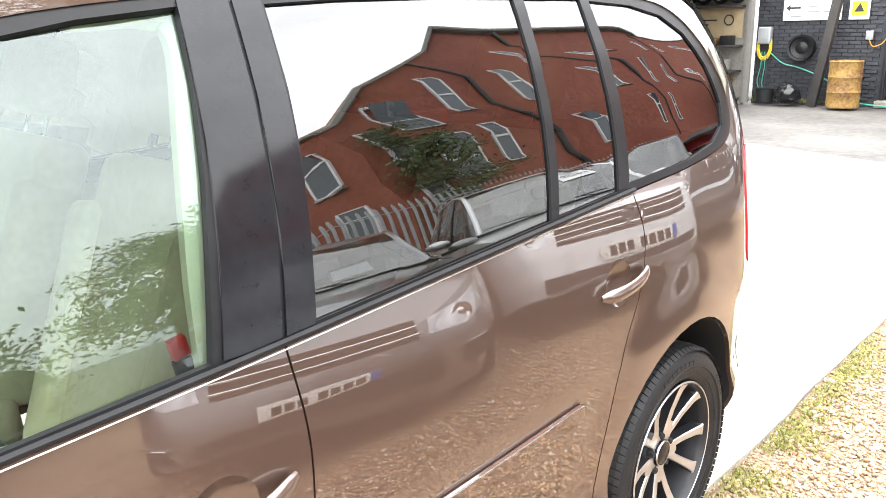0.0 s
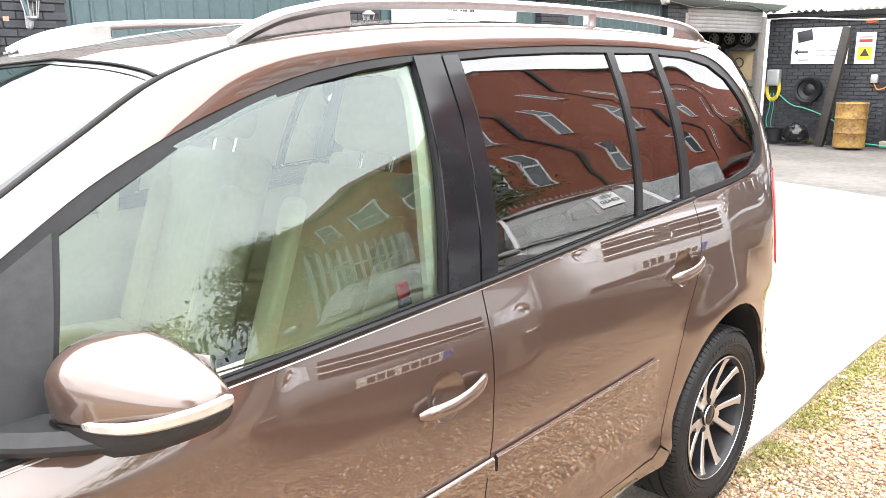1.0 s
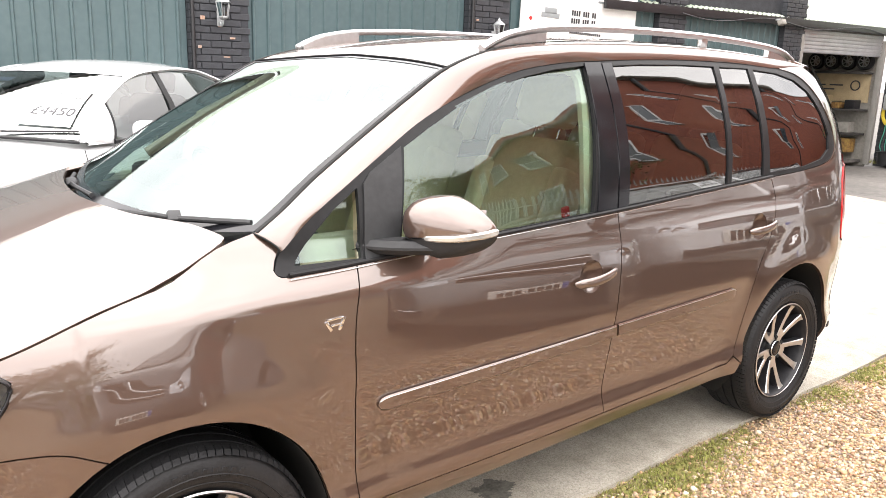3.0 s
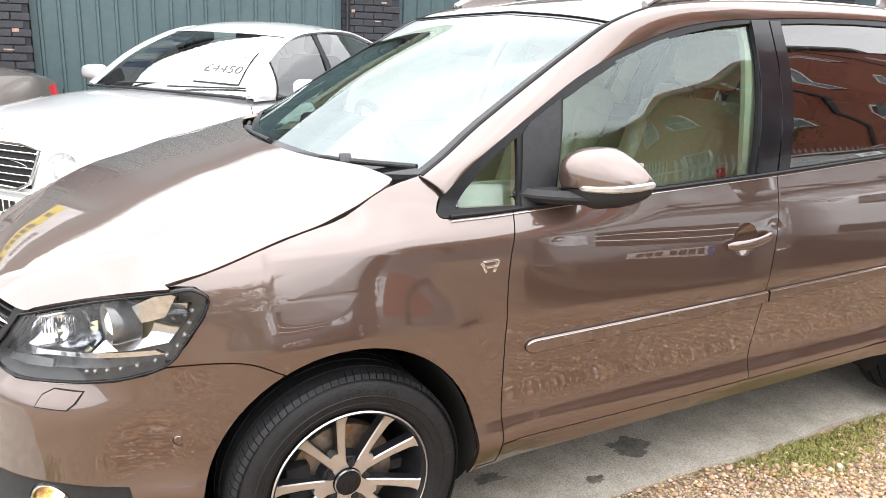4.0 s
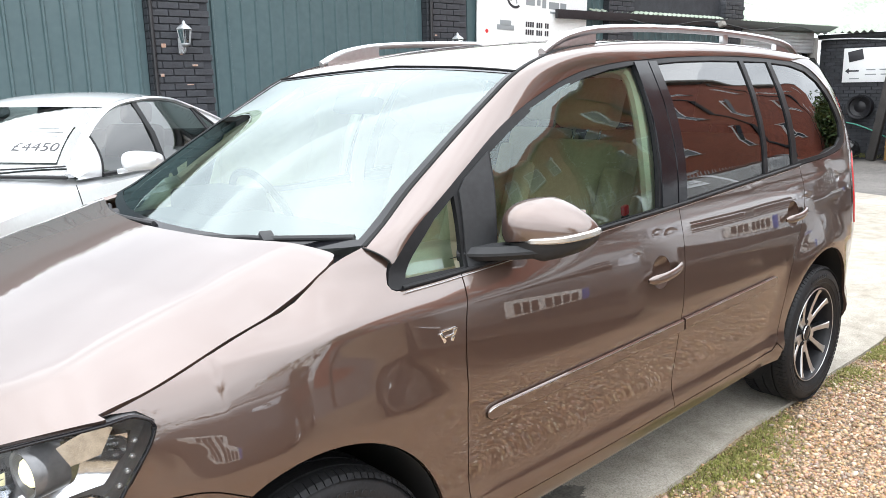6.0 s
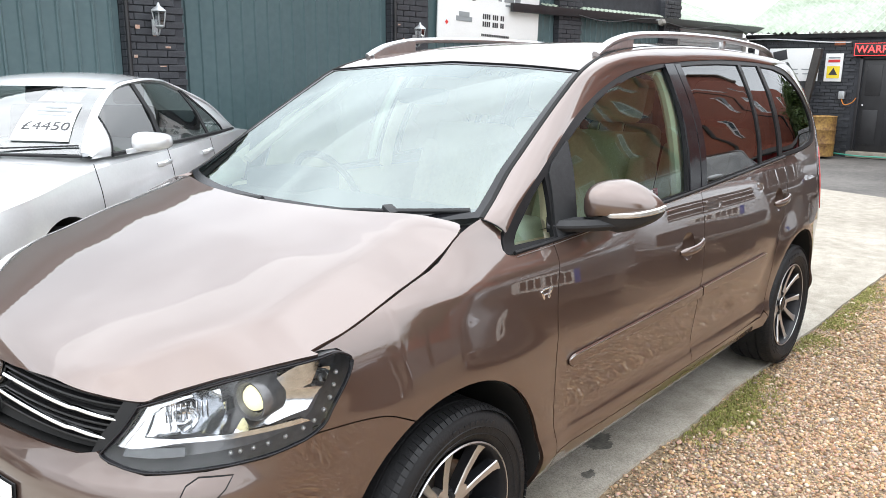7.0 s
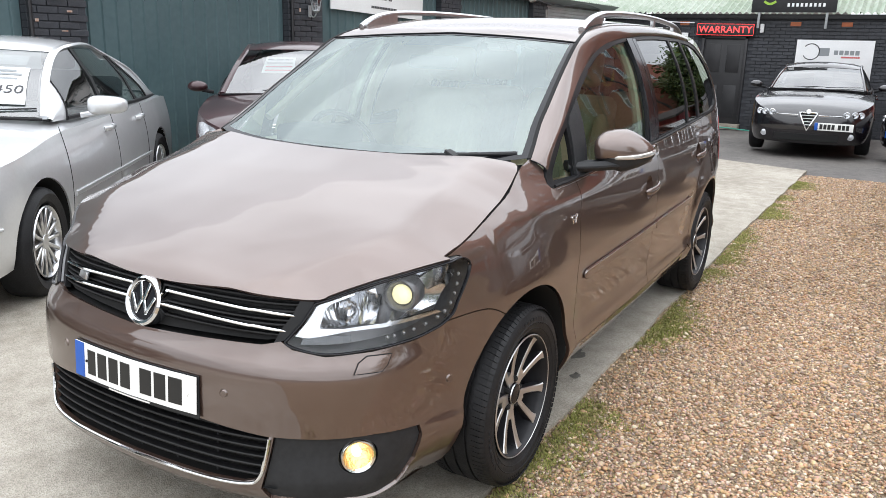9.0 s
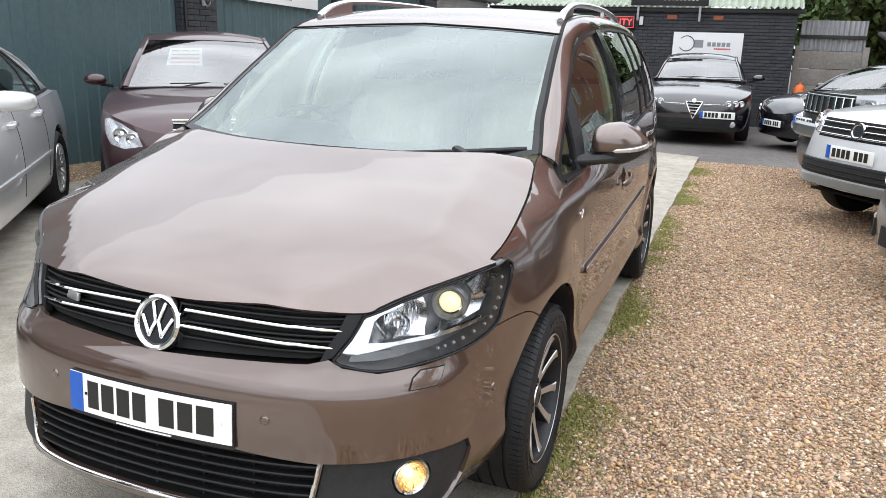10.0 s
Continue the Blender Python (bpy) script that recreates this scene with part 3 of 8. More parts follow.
def on_wall(s, z, out=0.0):
    """A place on the clad wall: s is its x, out metres into the yard."""
    return Vector((s + out * .075, -6.0 + .075 * (-2.7 - s) + out, z))


def wall_pose(s, z, out=0.0):
    return Matrix.Translation(on_wall(s, z, out)) @ pose(0, 0, 0, 0, 0, -WALL_TURN)


wall_north = new("wall_north")
tagged(wall_north, "green clad wall between black brick piers", "wall", kind="structure")
bays = [(7.0, .92), (.42, -2.66), (-3.32, -6.28), (-6.98, -9.95), (-10.6, -13.3)]
for s0, s1 in bays:
    z0, z1 = -.16, 2.98 if s1 > -10 else 2.42
    n = int(round((s0 - s1) / .17))
    prof = []
    for i in range(n):
        s = s0 - (s0 - s1) * i / n
        w = (s0 - s1) / n
        prof += [(s, 0.0), (s - w * .36, 0.0), (s - w * .42, .022), (s - w * .54, .022), (s - w * .60, .0)]
    prof.append((s1, 0.0))
    rows = [[on_wall(s, z, .02 + o) for s, o in prof] for z in (z0, z1)]
    me = bpy.data.meshes.new("cladding_sheet")
    k = len(prof)
    me.from_pydata([tuple(v) for r in rows for v in r], [], [(j, j + 1, k + j + 1, k + j) for j in range(k - 1)])
    part("cladding_sheet", me, CLAD, wall_north)
# brick piers, brick by brick


def brick_data():
    bm = bmesh.new()
    rbox(bm, (.215, .1025, .065), None, .004, 1)
    me = bpy.data.meshes.new("brick")
    bm.to_mesh(me)
    bm.free()
    me.materials.append(BRICK)
    return me


BRICK_MESH = brick_data()
piers = [(.92, .42), (-2.66, -3.32), (-6.28, -6.98), (-9.95, -10.6), (-13.3, -13.95)]
for s0, s1 in piers:
    mid_, w = (s0 + s1) / 2, s0 - s1
    core = box_part("pier_core", (w - .02, .24, 3.1), wall_pose(mid_, 1.4, .0), MORTAR, wall_north, .003)
    low_z = 0.9 if s0 > -7 else -.1
    for r in range(int((2.93 - low_z) / .075)):
        z = low_z + r * .075
        s = s0 - .1125 * (1 + (r % 2))
        s = s0 - (.11 if r % 2 == 0 else .0)
        while s > s1 + .05:
            a, b = min(s + .1075, s0), max(s - .1075, s1)
            if a - b > .04:
                o = new("brick", BRICK_MESH)
                o.parent = wall_north
                o.matrix_basis = wall_pose((a + b) / 2, z, .085 + random.uniform(-.003, .003)) @ pose(0, 0, 0, 0, random.uniform(-.6, .6), random.uniform(-.5, .5)) @ Matrix.Diagonal(((a - b) / .215, 1, 1, 1))
            s -= .225
for s, z, w, h in ((-2.80, 1.92, .05, .04), (-2.98, 1.86, .03, .06), (-3.12, 1.72, .06, .02), (-2.76, 1.62, .04, .03), (-3.05, 1.52, .07, .012), (.55, 1.30, .06, .03), (.80, 1.22, .05, .02), (.62, 1.12, .09, .015), (-6.5, 1.9, .03, .05), (-6.42, 2.1, .04, .02)):
    bm = bmesh.new()
    rbox(bm, (w, .004, h), wall_pose(s, z, .139), .001, 1)
    part("flaked_patch", bm, FLAKED, wall_north, "pale flaked paint")
for s in (-2.69, -6.33):
    sweep("drain_pipe", [tuple(on_wall(s, z, .16)) for z in (-.1, 1.5, 2.9)], ring_profile(.022, n=10), BLACK_PAINT, wall_north, up=(0, 1, 0))
back_core = box_part("wall_core", (21.0, .12, 3.0), wall_pose(-3.5, 1.4, -.07), MORTAR, wall_north, 0)


def wall_lantern(s, z):
    t = thing("wall_lantern", "dark metal coach lantern with clear panes on a brick pier", "wall lamp", wall_pose(s, z, .14), "lanterns on the piers")
    box_part("back_plate", (.06, .015, .16), pose(0, .01, -.10), STEEL, t, .005)
    sweep("bracket", curve([(0, .02, -.14), (0, .07, -.18), (0, .12, -.15), (0, .13, -.10)], 5), ring_profile(.009, n=8), STEEL, t, up=(1, 0, 0))
    lathe("lantern_top", [(.0, .15), (.012, .14), (.02, .115), (.075, .075), (.085, .06), (.078, .055)], STEEL, t, Matrix.Translation((0, .13, 0)), 6)
    lathe("lantern_pane", [(.074, .055), (.048, -.085)], LAMP_GLASS, t, Matrix.Translation((0, .13, 0)), 6)
    lathe("lantern_base", [(.05, -.08), (.052, -.095), (.03, -.115), (.0, -.12)], STEEL, t, Matrix.Translation((0, .13, 0)), 6)
    for i in range(6):
        a = i * math.pi / 3
        sweep("glazing_bar", [(.076 * math.cos(a), .13 + .076 * math.sin(a), .055), (.05 * math.cos(a), .13 + .05 * math.sin(a), -.085)], ring_profile(.004, n=5), STEEL, t)
    return t


wall_lantern(-2.98, 2.02)
wall_lantern(-6.68, 1.99)


def text_on(name, words, size, m, mat, parent, extrude=.002, label=""):
    cu = bpy.data.curves.new(name, "FONT")
    cu.body, cu.size, cu.extrude, cu.align_x, cu.align_y = words, size, extrude, "CENTER", "CENTER"
    tmp = bpy.data.objects.new(name, cu)
    scene.collection.objects.link(tmp)
    me = bpy.data.meshes.new_from_object(tmp)
    bpy.data.objects.remove(tmp)
    bpy.data.curves.remove(cu)
    me.transform(m)
    return part(name, me, mat, parent, label)


def bar(name, w, h, m, mat, parent, d=.004):
    return box_part(name, (w, d, h), m, mat, parent, .0008, seg=1)


def board(name, w, h, m, label, body_mat=WHITE):
    t = thing(name, label, "sign", m)
    box_part("board", (w, .02, h), pose(0, 0, 0), body_mat, t, .003)
    return t


def trade_print(t, w, h, y=.013, flip=1):
    """Plain shapes for a trade sign: a ring, bars for the name, and bars for numbers."""
    ring = [(w * (-.30) * flip + .20 * h * math.cos(a), y, h * .20 + .20 * h * math.sin(a)) for a in np.linspace(radians(40), radians(330), 40)]
    sweep("sign_ring", ring, bar_profile(.02, .004), INK, t, up=(0, 1, 0))
    for k, (x0, x1, z, hh, mt) in enumerate(((-.20, -.02, .20, .20, GREY_INK), (.0, .34, .19, .11, GREY_INK), (.10, .34, .075, .04, RED_INK), (-.22, .22, -.13, .085, INK), (-.26, .24, -.26, .085, INK), (-.16, .14, -.42, .03, GREY_INK))):
        n = max(1, int((x1 - x0) * w / (hh * h * 1.1)))
        for i in range(n):
            a, b = x0 + (x1 - x0) * i / n, x0 + (x1 - x0) * (i + .78) / n
            bar("sign_bar", (b - a) * w, hh * h, pose((a + b) / 2 * w * flip, y, z * h), mt, t)


side_banner = board("trade_banner", 2.1, .62, wall_pose(2.25, 2.30, .075), "white and yellow trade banner on the clad wall", WHITE)
bar("banner_field", 2.06, .27, pose(0, .011, -.16), YELLOW, side_banner, .003)
for i in range(11):
    if i not in (3, 9):
        bar("banner_letter_bar", .10, .15, pose(.78 - i * .155, .014, -.16), INK, side_banner)
for i in range(7):
    bar("banner_letter_bar", .07, .10, pose(.30 - i * .10, .013, .16), INK, side_banner)
banner = board("trade_banner", 2.28, 1.15, wall_pose(-8.34, 2.49, .075) @ pose(0, 0, 0, 0, 2, 180) @ pose(0, 0, 0, 0, 0, 180), "white trade banner with grey and black print", WHITE)
ring = [(.42 + .17 * math.cos(a), .014, .22 + .2 * math.sin(a)) for a in np.linspace(radians(-120), radians(160), 36)]
sweep("banner_ring", ring, bar_profile(.035, .004), INK, banner, up=(0, 1, 0))
for i in range(7):
    a = i * math.pi * 2 / 7
    bar("banner_spoke", .025, .12, pose(.42 + .09 * math.cos(a), .014, .22 + .09 * math.sin(a), 0, -math.degrees(a) + 90, 0), GREY_INK, banner)
for x0, x1, z, h in ((.20, .02, .17, .20), (-.03, -.10, .15, .14), (-.14, -.22, .15, .2), (-.28, -.50, .10, .10), (-.53, -.66, .10, .10)):
    bar("banner_letter_bar", abs(x1 - x0), h, pose((x0 + x1) / 2, .014, z), GREY_INK, banner)
bar("banner_line", .34, .03, pose(-.48, .014, .0), GREY_INK, banner)
for z in (-.20, -.31):
    for i in range(11):
        if i not in (4, 8):
            bar("banner_number_bar", .032, .075, pose(.18 - i * .045, .014, z), INK, banner)
bm = bmesh.new()
rbox(bm, (.34, .006, .07), pose(.60, .014, -.27), .02)
rbox(bm, (.22, .006, .08), pose(.60, .014, -.21), .03)
part("banner_car_picture", bm, GREY_INK, banner, "small grey picture of a car")
bar("banner_star", .05, .05, pose(.96, .014, -.34, 0, 45, 0), RED_INK, banner)
for i in range(16):
    bar("banner_web_bar", .03, .035, pose(.2 - i * .04, .014, -.47), INK, banner)

# eaves, gutter and pale corrugated roof of the clad building
fascia = box_part("fascia", (11.0, .06, .13), wall_pose(-14.2, 2.46, .16), BLACK_PAINT, wall_north, .005)


def corrugated(name, p0, p1, rise, n, amp, mat, label, depth):
    """A corrugated roof: eave from p0 to p1, climbing by the vector rise."""
    p0, p1, rise = Vector(p0), Vector(p1), Vector(rise)
    rows = []
    for k in np.linspace(0, 1, 5):
        row = []
        for i in range(n * 4 + 1):
            q = p0 + (p1 - p0) * (i / (n * 4)) + rise * k
            row.append((q.x, q.y, q.z + amp * math.sin(i * math.pi / 2)))
        rows.append(row)
    ob = loft(name, rows, mat, None)
    return tagged(ob, label, "roof", kind="structure")


corrugated("roof_north", on_wall(-9.6, 2.53, .14), on_wall(-17.6, 2.53, .14), (-.2, -7.0, 2.3), 60, .022, ROOFING, "pale weathered corrugated roof over the clad wall", 0)
box_part("fascia", (17.6, .06, .16), wall_pose(-1.3, 2.97, .17), BLACK_PAINT, wall_north, .005)
corrugated("roof_shed", on_wall(8.0, 3.06, .26), on_wall(-10.1, 3.06, .26), (-.3, -5.2, 1.75), 130, .022, ROOFING, "pale weathered corrugated roof over the clad shed", 0)
cable = curve([tuple(on_wall(s, 2.42 - .06 * math.sin(s * 2.1), .20)) for s in np.linspace(-10.4, -17.2, 12)], 4)
tagged(sweep("wall_cable", cable, ring_profile(.008, n=6), BLACK_PAINT, None), "dark cable slung along the fascia", "cable")
flood = thing("floodlight", "small grey floodlight below the eave", "lamp", wall_pose(-12.9, 2.42, .30))
box_part("lamp_body", (.13, .10, .10), pose(0, .02, 0, 25, 0, 0), GREY_PANEL, flood, .02)
box_part("lamp_bracket", (.03, .16, .03), pose(0, -.09, .05), STEEL, flood, .004)
# roller door opening with shelves of wheels inside
DOOR_FRAME = material("pale_door_frame", (0.22, 0.21, 0.195), rough=0.6, vary=0.1)
frame_n = tagged(new("door_1"), "half-raised steel roller door on a workshop", "door", kind="structure")
box_part("roller_curtain", (2.95, .05, .42), wall_pose(-15.40, 2.16, .04), STEEL, frame_n, .004)
for i in range(6):
    box_part("roller_slat", (2.95, .012, .055), wall_pose(-15.40, 1.99 + i * .068, .072), STEEL, frame_n, .004)
box_part("door_post", (.09, .12, 2.55), wall_pose(-16.92, 1.0, .08), DOOR_FRAME, frame_n, .01)
box_part("door_post", (.10, .12, 2.55), wall_pose(-13.92, 1.0, .08), DOOR_FRAME, frame_n, .01)
box_part("workshop_floor", (3.4, 3.0, .05), wall_pose(-15.4, -.22, -1.6), ASPHALT, frame_n, 0)
box_part("workshop_back", (3.4, .1, 3.0), wall_pose(-15.4, 1.1, -1.9), GREY_PANEL, frame_n, 0)
for s in (-13.75, -17.1):
    box_part("workshop_side", (.1, 3.0, 3.0), wall_pose(s, 1.1, -1.55), GREY_PANEL, frame_n, 0)
side_face = pose(0, 0, 0, 0, 0, 90)
TAN = material("tan_board", (0.42, 0.33, 0.20), rough=0.7, vary=0.12)
box_part("workshop_board", (1.35, .03, .62), wall_pose(-17.02, 1.32, -.80) @ side_face, TAN, frame_n, .005)
lathe("board_ring", [(.085, .004), (.085, .008), (.11, .008), (.11, .004)], INK, frame_n, wall_pose(-16.99, 1.36, -.42) @ pose(0, 0, 0, 90, 0, 0) @ pose(0, 0, 0, 0, 90, 0), 28)
for o_, w_ in ((-.85, .30), (-1.2, .22), (-1.05, .34)):
    box_part("board_bar", (w_, .006, .03), wall_pose(-17.0, 1.36 - (.09 if o_ == -1.05 else 0), o_) @ side_face, INK, frame_n, .002)
for z_ in (.35, .85, 1.62):
    box_part("rack_shelf", (1.4, .40, .04), wall_pose(-16.84, z_, -.80) @ side_face, WOOD_DARK, frame_n, .004)
for i, (o_, z_, w_, h_) in enumerate(((-.35, .96, .22, .20), (-.66, .93, .18, .14), (-1.0, 1.0, .26, .28), (-.45, .48, .30, .22), (-.95, .50, .26, .26), (-.4, .10, .34, .30), (-1.0, .08, .4, .32))):
    ob = box_part("storage_box", (w_, .26, h_), wall_pose(-16.85, z_, o_) @ side_face, (BLACK_PAINT, RUST, TAN, GREY_PANEL)[i % 4], None, .02)
    tagged(ob, "worn storage box on the workshop rack", "box", "boxes on the workshop rack")
for i in range(4):
    w = thing("spare_wheel", "spare alloy wheel hung on the workshop rack", "wheel", wall_pose(-16.88, 1.86, -.22 - i * .36) @ pose(0, 0, 0, 90, 0, 90), "wheels on the workshop rack")
    lathe("tyre", [(.10, -.06), (.13, -.07), (.165, -.07), (.175, -.04), (.175, .04), (.165, .07), (.13, .07), (.10, .06)], RUBBER, w, None, 24)
    for k in range(7):
        box_part("spoke", (.09, .022, .02), Matrix.Rotation(k * 2 * math.pi / 7, 4, "Z") @ pose(.06, 0, .05), SATIN, w, .004)
    lathe("rim", [(.025, .06), (.0, .06)], SATIN, w, None, 12)
    lathe("rim_ring", [(.10, .065), (.115, .068), (.125, .055)], SATIN, w, None, 24)

# ---- the black brick workshop across the end of the yard ----
WX = -17.5
wall_west = tagged(new("wall_west"), "black painted brick workshop wall", "wall", kind="structure")
box_part("wall_core", (.2, 7.2, 2.75), pose(WX - .12, -1.35, .98), MORTAR, wall_west, 0)
verts, faces = [], []
box8 = [(a, b, c) for a in (0, 1) for b in (0, 1) for c in (0, 1)]
for r in range(35):
    z = -.35 + r * .0755
    y = -4.95 - (.1125 if r % 2 else 0)
    while y < 2.22:
        y0, y1 = max(y + .005, -4.95), min(y + .22, 2.24)
        inside_door = y1 > -2.5 and y0 < -1.46 and z < 1.86
        if y1 - y0 > .05 and not inside_door:
            k = len(verts)
            p = WX + random.uniform(-.003, .003)
            verts += [(p - .06, y0, z), (p - .06, y1, z), (p - .06, y1, z + .066), (p - .06, y0, z + .066), (p, y0 + .003, z + .003), (p, y1 - .003, z + .003), (p, y1 - .003, z + .063), (p, y0 + .003, z + .063)]
            faces += [(k + 4, k + 5, k + 6, k + 7), (k, k + 1, k + 5, k + 4), (k + 1, k + 2, k + 6, k + 5), (k + 2, k + 3, k + 7, k + 6), (k + 3, k, k + 4, k + 7)]
        y += .225
courses = part("brick_courses", mesh_of("brick_courses", verts, faces, False), BRICK, wall_west)
courses["kind"] = "stuff"
for y in (-.48, .56, -2.95):
    box_part("terracotta_vent", (.02, .22, .09), pose(WX + .006, y, 2.14), material("terracotta", (0.40, 0.13, 0.06), rough=0.8, vary=0.15), wall_west, .003)
box_part("fascia", (.06, 7.4, .10), pose(WX + .05, -1.3, 2.30), BLACK_PAINT, wall_west, .004)
corrugated("roof_west", (WX + .22, -5.2, 2.37), (WX + .22, 2.35, 2.37), (-7.0, 0, 2.4), 52, .03, ROOFING, "pale green weathered corrugated roof of the workshop", 0)
cable = curve([(WX + .1, y, 2.2 - .05 * math.sin(y * 1.7)) for y in np.linspace(-4.9, -2.7, 7)], 4)
tagged(sweep("eave_cable", cable, ring_profile(.014, n=6), WHITE, None), "white cable under the workshop eave", "cable")

door = tagged(new("door_2"), "black panelled door with a small red notice", "door", kind="structure")
box_part("door_leaf", (.045, .90, 1.96), pose(WX - .04, -1.98, .80), BLACK_PAINT, door, .004)
for y in (-2.2, -1.76):
    for z, h in ((1.35, .65), (.35, .75)):
        box_part("door_panel", (.014, .30, h), pose(WX - .013, y, z), BLACK_PAINT, door, .006)
for y in (-2.47, -1.49):
    box_part("door_jamb", (.10, .06, 2.06), pose(WX - .01, y, .82), BLACK_PAINT, door, .004)
box_part("door_head", (.10, 1.04, .06), pose(WX - .01, -1.98, 1.83), BLACK_PAINT, door, .004)
box_part("door_step", (.25, 1.1, .12), pose(WX + .10, -1.98, -.23), CONCRETE, door, .01)
bar_notice = box_part("door_notice", (.004, .09, .20), pose(WX - .013, -1.86, 1.45), RED_INK, door, .001)
lathe("door_handle", [(.0, .05), (.02, .045), (.012, .02), (.012, 0)], CHROME, door, pose(WX - .012, -2.36, .82, 0, 90, 0), 12)

led = thing("led_sign", "dark led display with red lit letters over the door", "sign", pose(WX + .08, -1.98, 2.0, 0, 0, 90))
box_part("housing", (1.30, .10, .27), pose(0, 0, 0), BLACK_PAINT, led, .008)
text_on("lettering", "WARRANTY", .215, pose(0, -.056, -.005, 90, 0, 0), LED_RED, led, .002, "red lit letters")
for w, x, z, h in ((1.27, 0, .125, .006), (1.27, 0, -.125, .006), (.006, .632, 0, .25), (.006, -.632, 0, .25)):
    bar("led_border", w, h, pose(x, -.053, z), LED_RED, led)

sign = board("trade_sign", 1.56, .86, pose(WX + .03, .38, 1.375, 0, 0, -90), "white trade sign with grey and black print")
trade_print(sign, 1.56, .86, .013, -1)
dark = board("roof_sign", 1.75, .72, pose(WX + .26, -.55, 2.74, 0, 0, -90), "dark board with pale print on the workshop roof", BLACK_PAINT)
for i in range(7):
    if i != 3:
        bar("sign_bar", .14, .16, pose(-(-.48 + i * .19), .013, .08), WHITE, dark)
for i in range(9):
    bar("sign_small_bar", .05, .075, pose(-(-.10 + i * .09), .013, -.20), WHITE, dark)
swoosh = sweep("sign_swoosh", [(.62 - .25 * k, .014, -.12 - .06 * math.sin(k * 3.1)) for k in np.linspace(0, 1, 9)], bar_profile(.05, .004), material("leaf_green", (0.30, 0.50, 0.05), rough=0.5), dark, up=(0, 1, 0))
box_part("sign_post", (.05, .04, 1.0), pose(.7, -.03, -.2), STEEL, dark, .004)
box_part("sign_post", (.05, .04, 1.0), pose(-.7, -.03, -.2), STEEL, dark, .004)

poster = board("parts_poster", 1.10, .72, pose(WX + .03, -3.88, 1.68, 0, 0, -90), "white notice with a black arrow and picture")
bar("poster_arrow", .22, .035, pose(.33, .013, -.12), INK, poster)
bm = bmesh.new()
vs = [bm.verts.new(v) for v in ((.50, .014, -.12), (.42, .014, -.06), (.42, .014, -.18))]
bm.faces.new(vs)
part("arrow_head", bm, INK, poster)
bm = bmesh.new()
rbox(bm, (.30, .006, .22), pose(.30, .014, .20, 0, 12, 0), .04)
part("poster_picture", bm, INK, poster)
for x, z, w in ((-.02, -.10, .18), (-.02, -.20, .22), (-.32, -.10, .26), (-.32, -.20, .2), (.3, -.28, .2)):
    bar("poster_bar", w, .022, pose(x, .013, z), GREY_INK, poster)
warn = board("warning_sign", .36, .60, pose(WX + .03, -3.02, 1.62, 0, 0, -90), "framed notice with a yellow warning panel")
bar("warning_panel", .26, .26, pose(0, .013, -.10), YELLOW, warn)
bm = bmesh.new()
vs = [bm.verts.new(v) for v in ((0, .017, .0), (.09, .017, -.16), (-.09, .017, -.16))]
bm.faces.new(vs)
part("warning_triangle", bm, INK, warn)
bar("warning_bar", .24, .06, pose(0, .013, .14), RED_INK, warn)
bar("warning_line", .24, .03, pose(0, .013, .21), GREY_INK, warn)

reel = thing("hose_reel", "grey wall box with a coiled yellow hose", "hose", pose(WX + .02, -4.72, .92, 0, 0, -90))
box_part("reel_box", (.26, .16, .34), pose(0, .09, .12), STEEL, reel, .04, seg=3)
for i in range(7):
    coil = [((.17 + .012 * i) * math.cos(a) * .62, .10 + .02 * math.sin(i * 2.1), -.10 + (.20 + .012 * i) * math.sin(a)) for a in np.linspace(0, 2 * math.pi, 25)[:-1]]
    sweep("hose_coil", coil, ring_profile(.011, n=6), HOSE_Y, reel, closed=True, up=(0, 1, 0))
for i in range(4):
    sweep("hose_tail", curve([(-.05 + .03 * i, .10, -.2), (-.08 + .04 * i, .11, -.5), (-.06 + .05 * i, .10, -.8), (-.08 + .03 * i, .10, -1.0)], 5), ring_profile(.010, n=6), HOSE_G if i % 2 else GREY_TRIM, reel, up=(0, 1, 0))
spare = thing("hanging_wheel", "old black wheel rim hung on the wall", "wheel rim", pose(WX + .12, -3.98, .80, 0, 90, 0))
lathe("rim", [(.235, -.10), (.25, -.08), (.23, 0), (.235, .08), (.25, .10), (.21, .09), (.20, .0)], ALLOY_BLACK, spare, None, 32)
lathe("rim_face", [(.20, .05), (.12, .02), (.05, .06), (.0, .06)], ALLOY_BLACK, spare, None, 24)
hose = curve([(WX + .1, -4.62, .72), (WX + .18, -4.3, .50), (WX + .16, -4.0, .42), (WX + .2, -3.6, .28), (WX + .3, -3.2, .1), (WX + .5, -2.7, -.1)], 6)
tagged(sweep("garden_hose", hose, ring_profile(.014, n=6), HOSE_G, None), "thin green hose slung along the wall", "hose")
hose = curve([(WX + .5, -2.72, -.20), (WX + .6, -2.2, -.22), (WX + .45, -1.7, -.23), (WX + .7, -1.2, -.235), (WX + .9, -.5, -.24)], 6)
tagged(sweep("ground_hose", hose, ring_profile(.016, n=6), HOSE_G, None), "green hose lying on the asphalt", "hose")
sock = thing("wall_socket", "grey weatherproof socket with an orange cable", "socket", pose(WX + .02, -2.78, 1.03, 0, 0, -90))
box_part("socket_box", (.13, .09, .17), pose(0, .05, 0), STEEL, sock, .02)
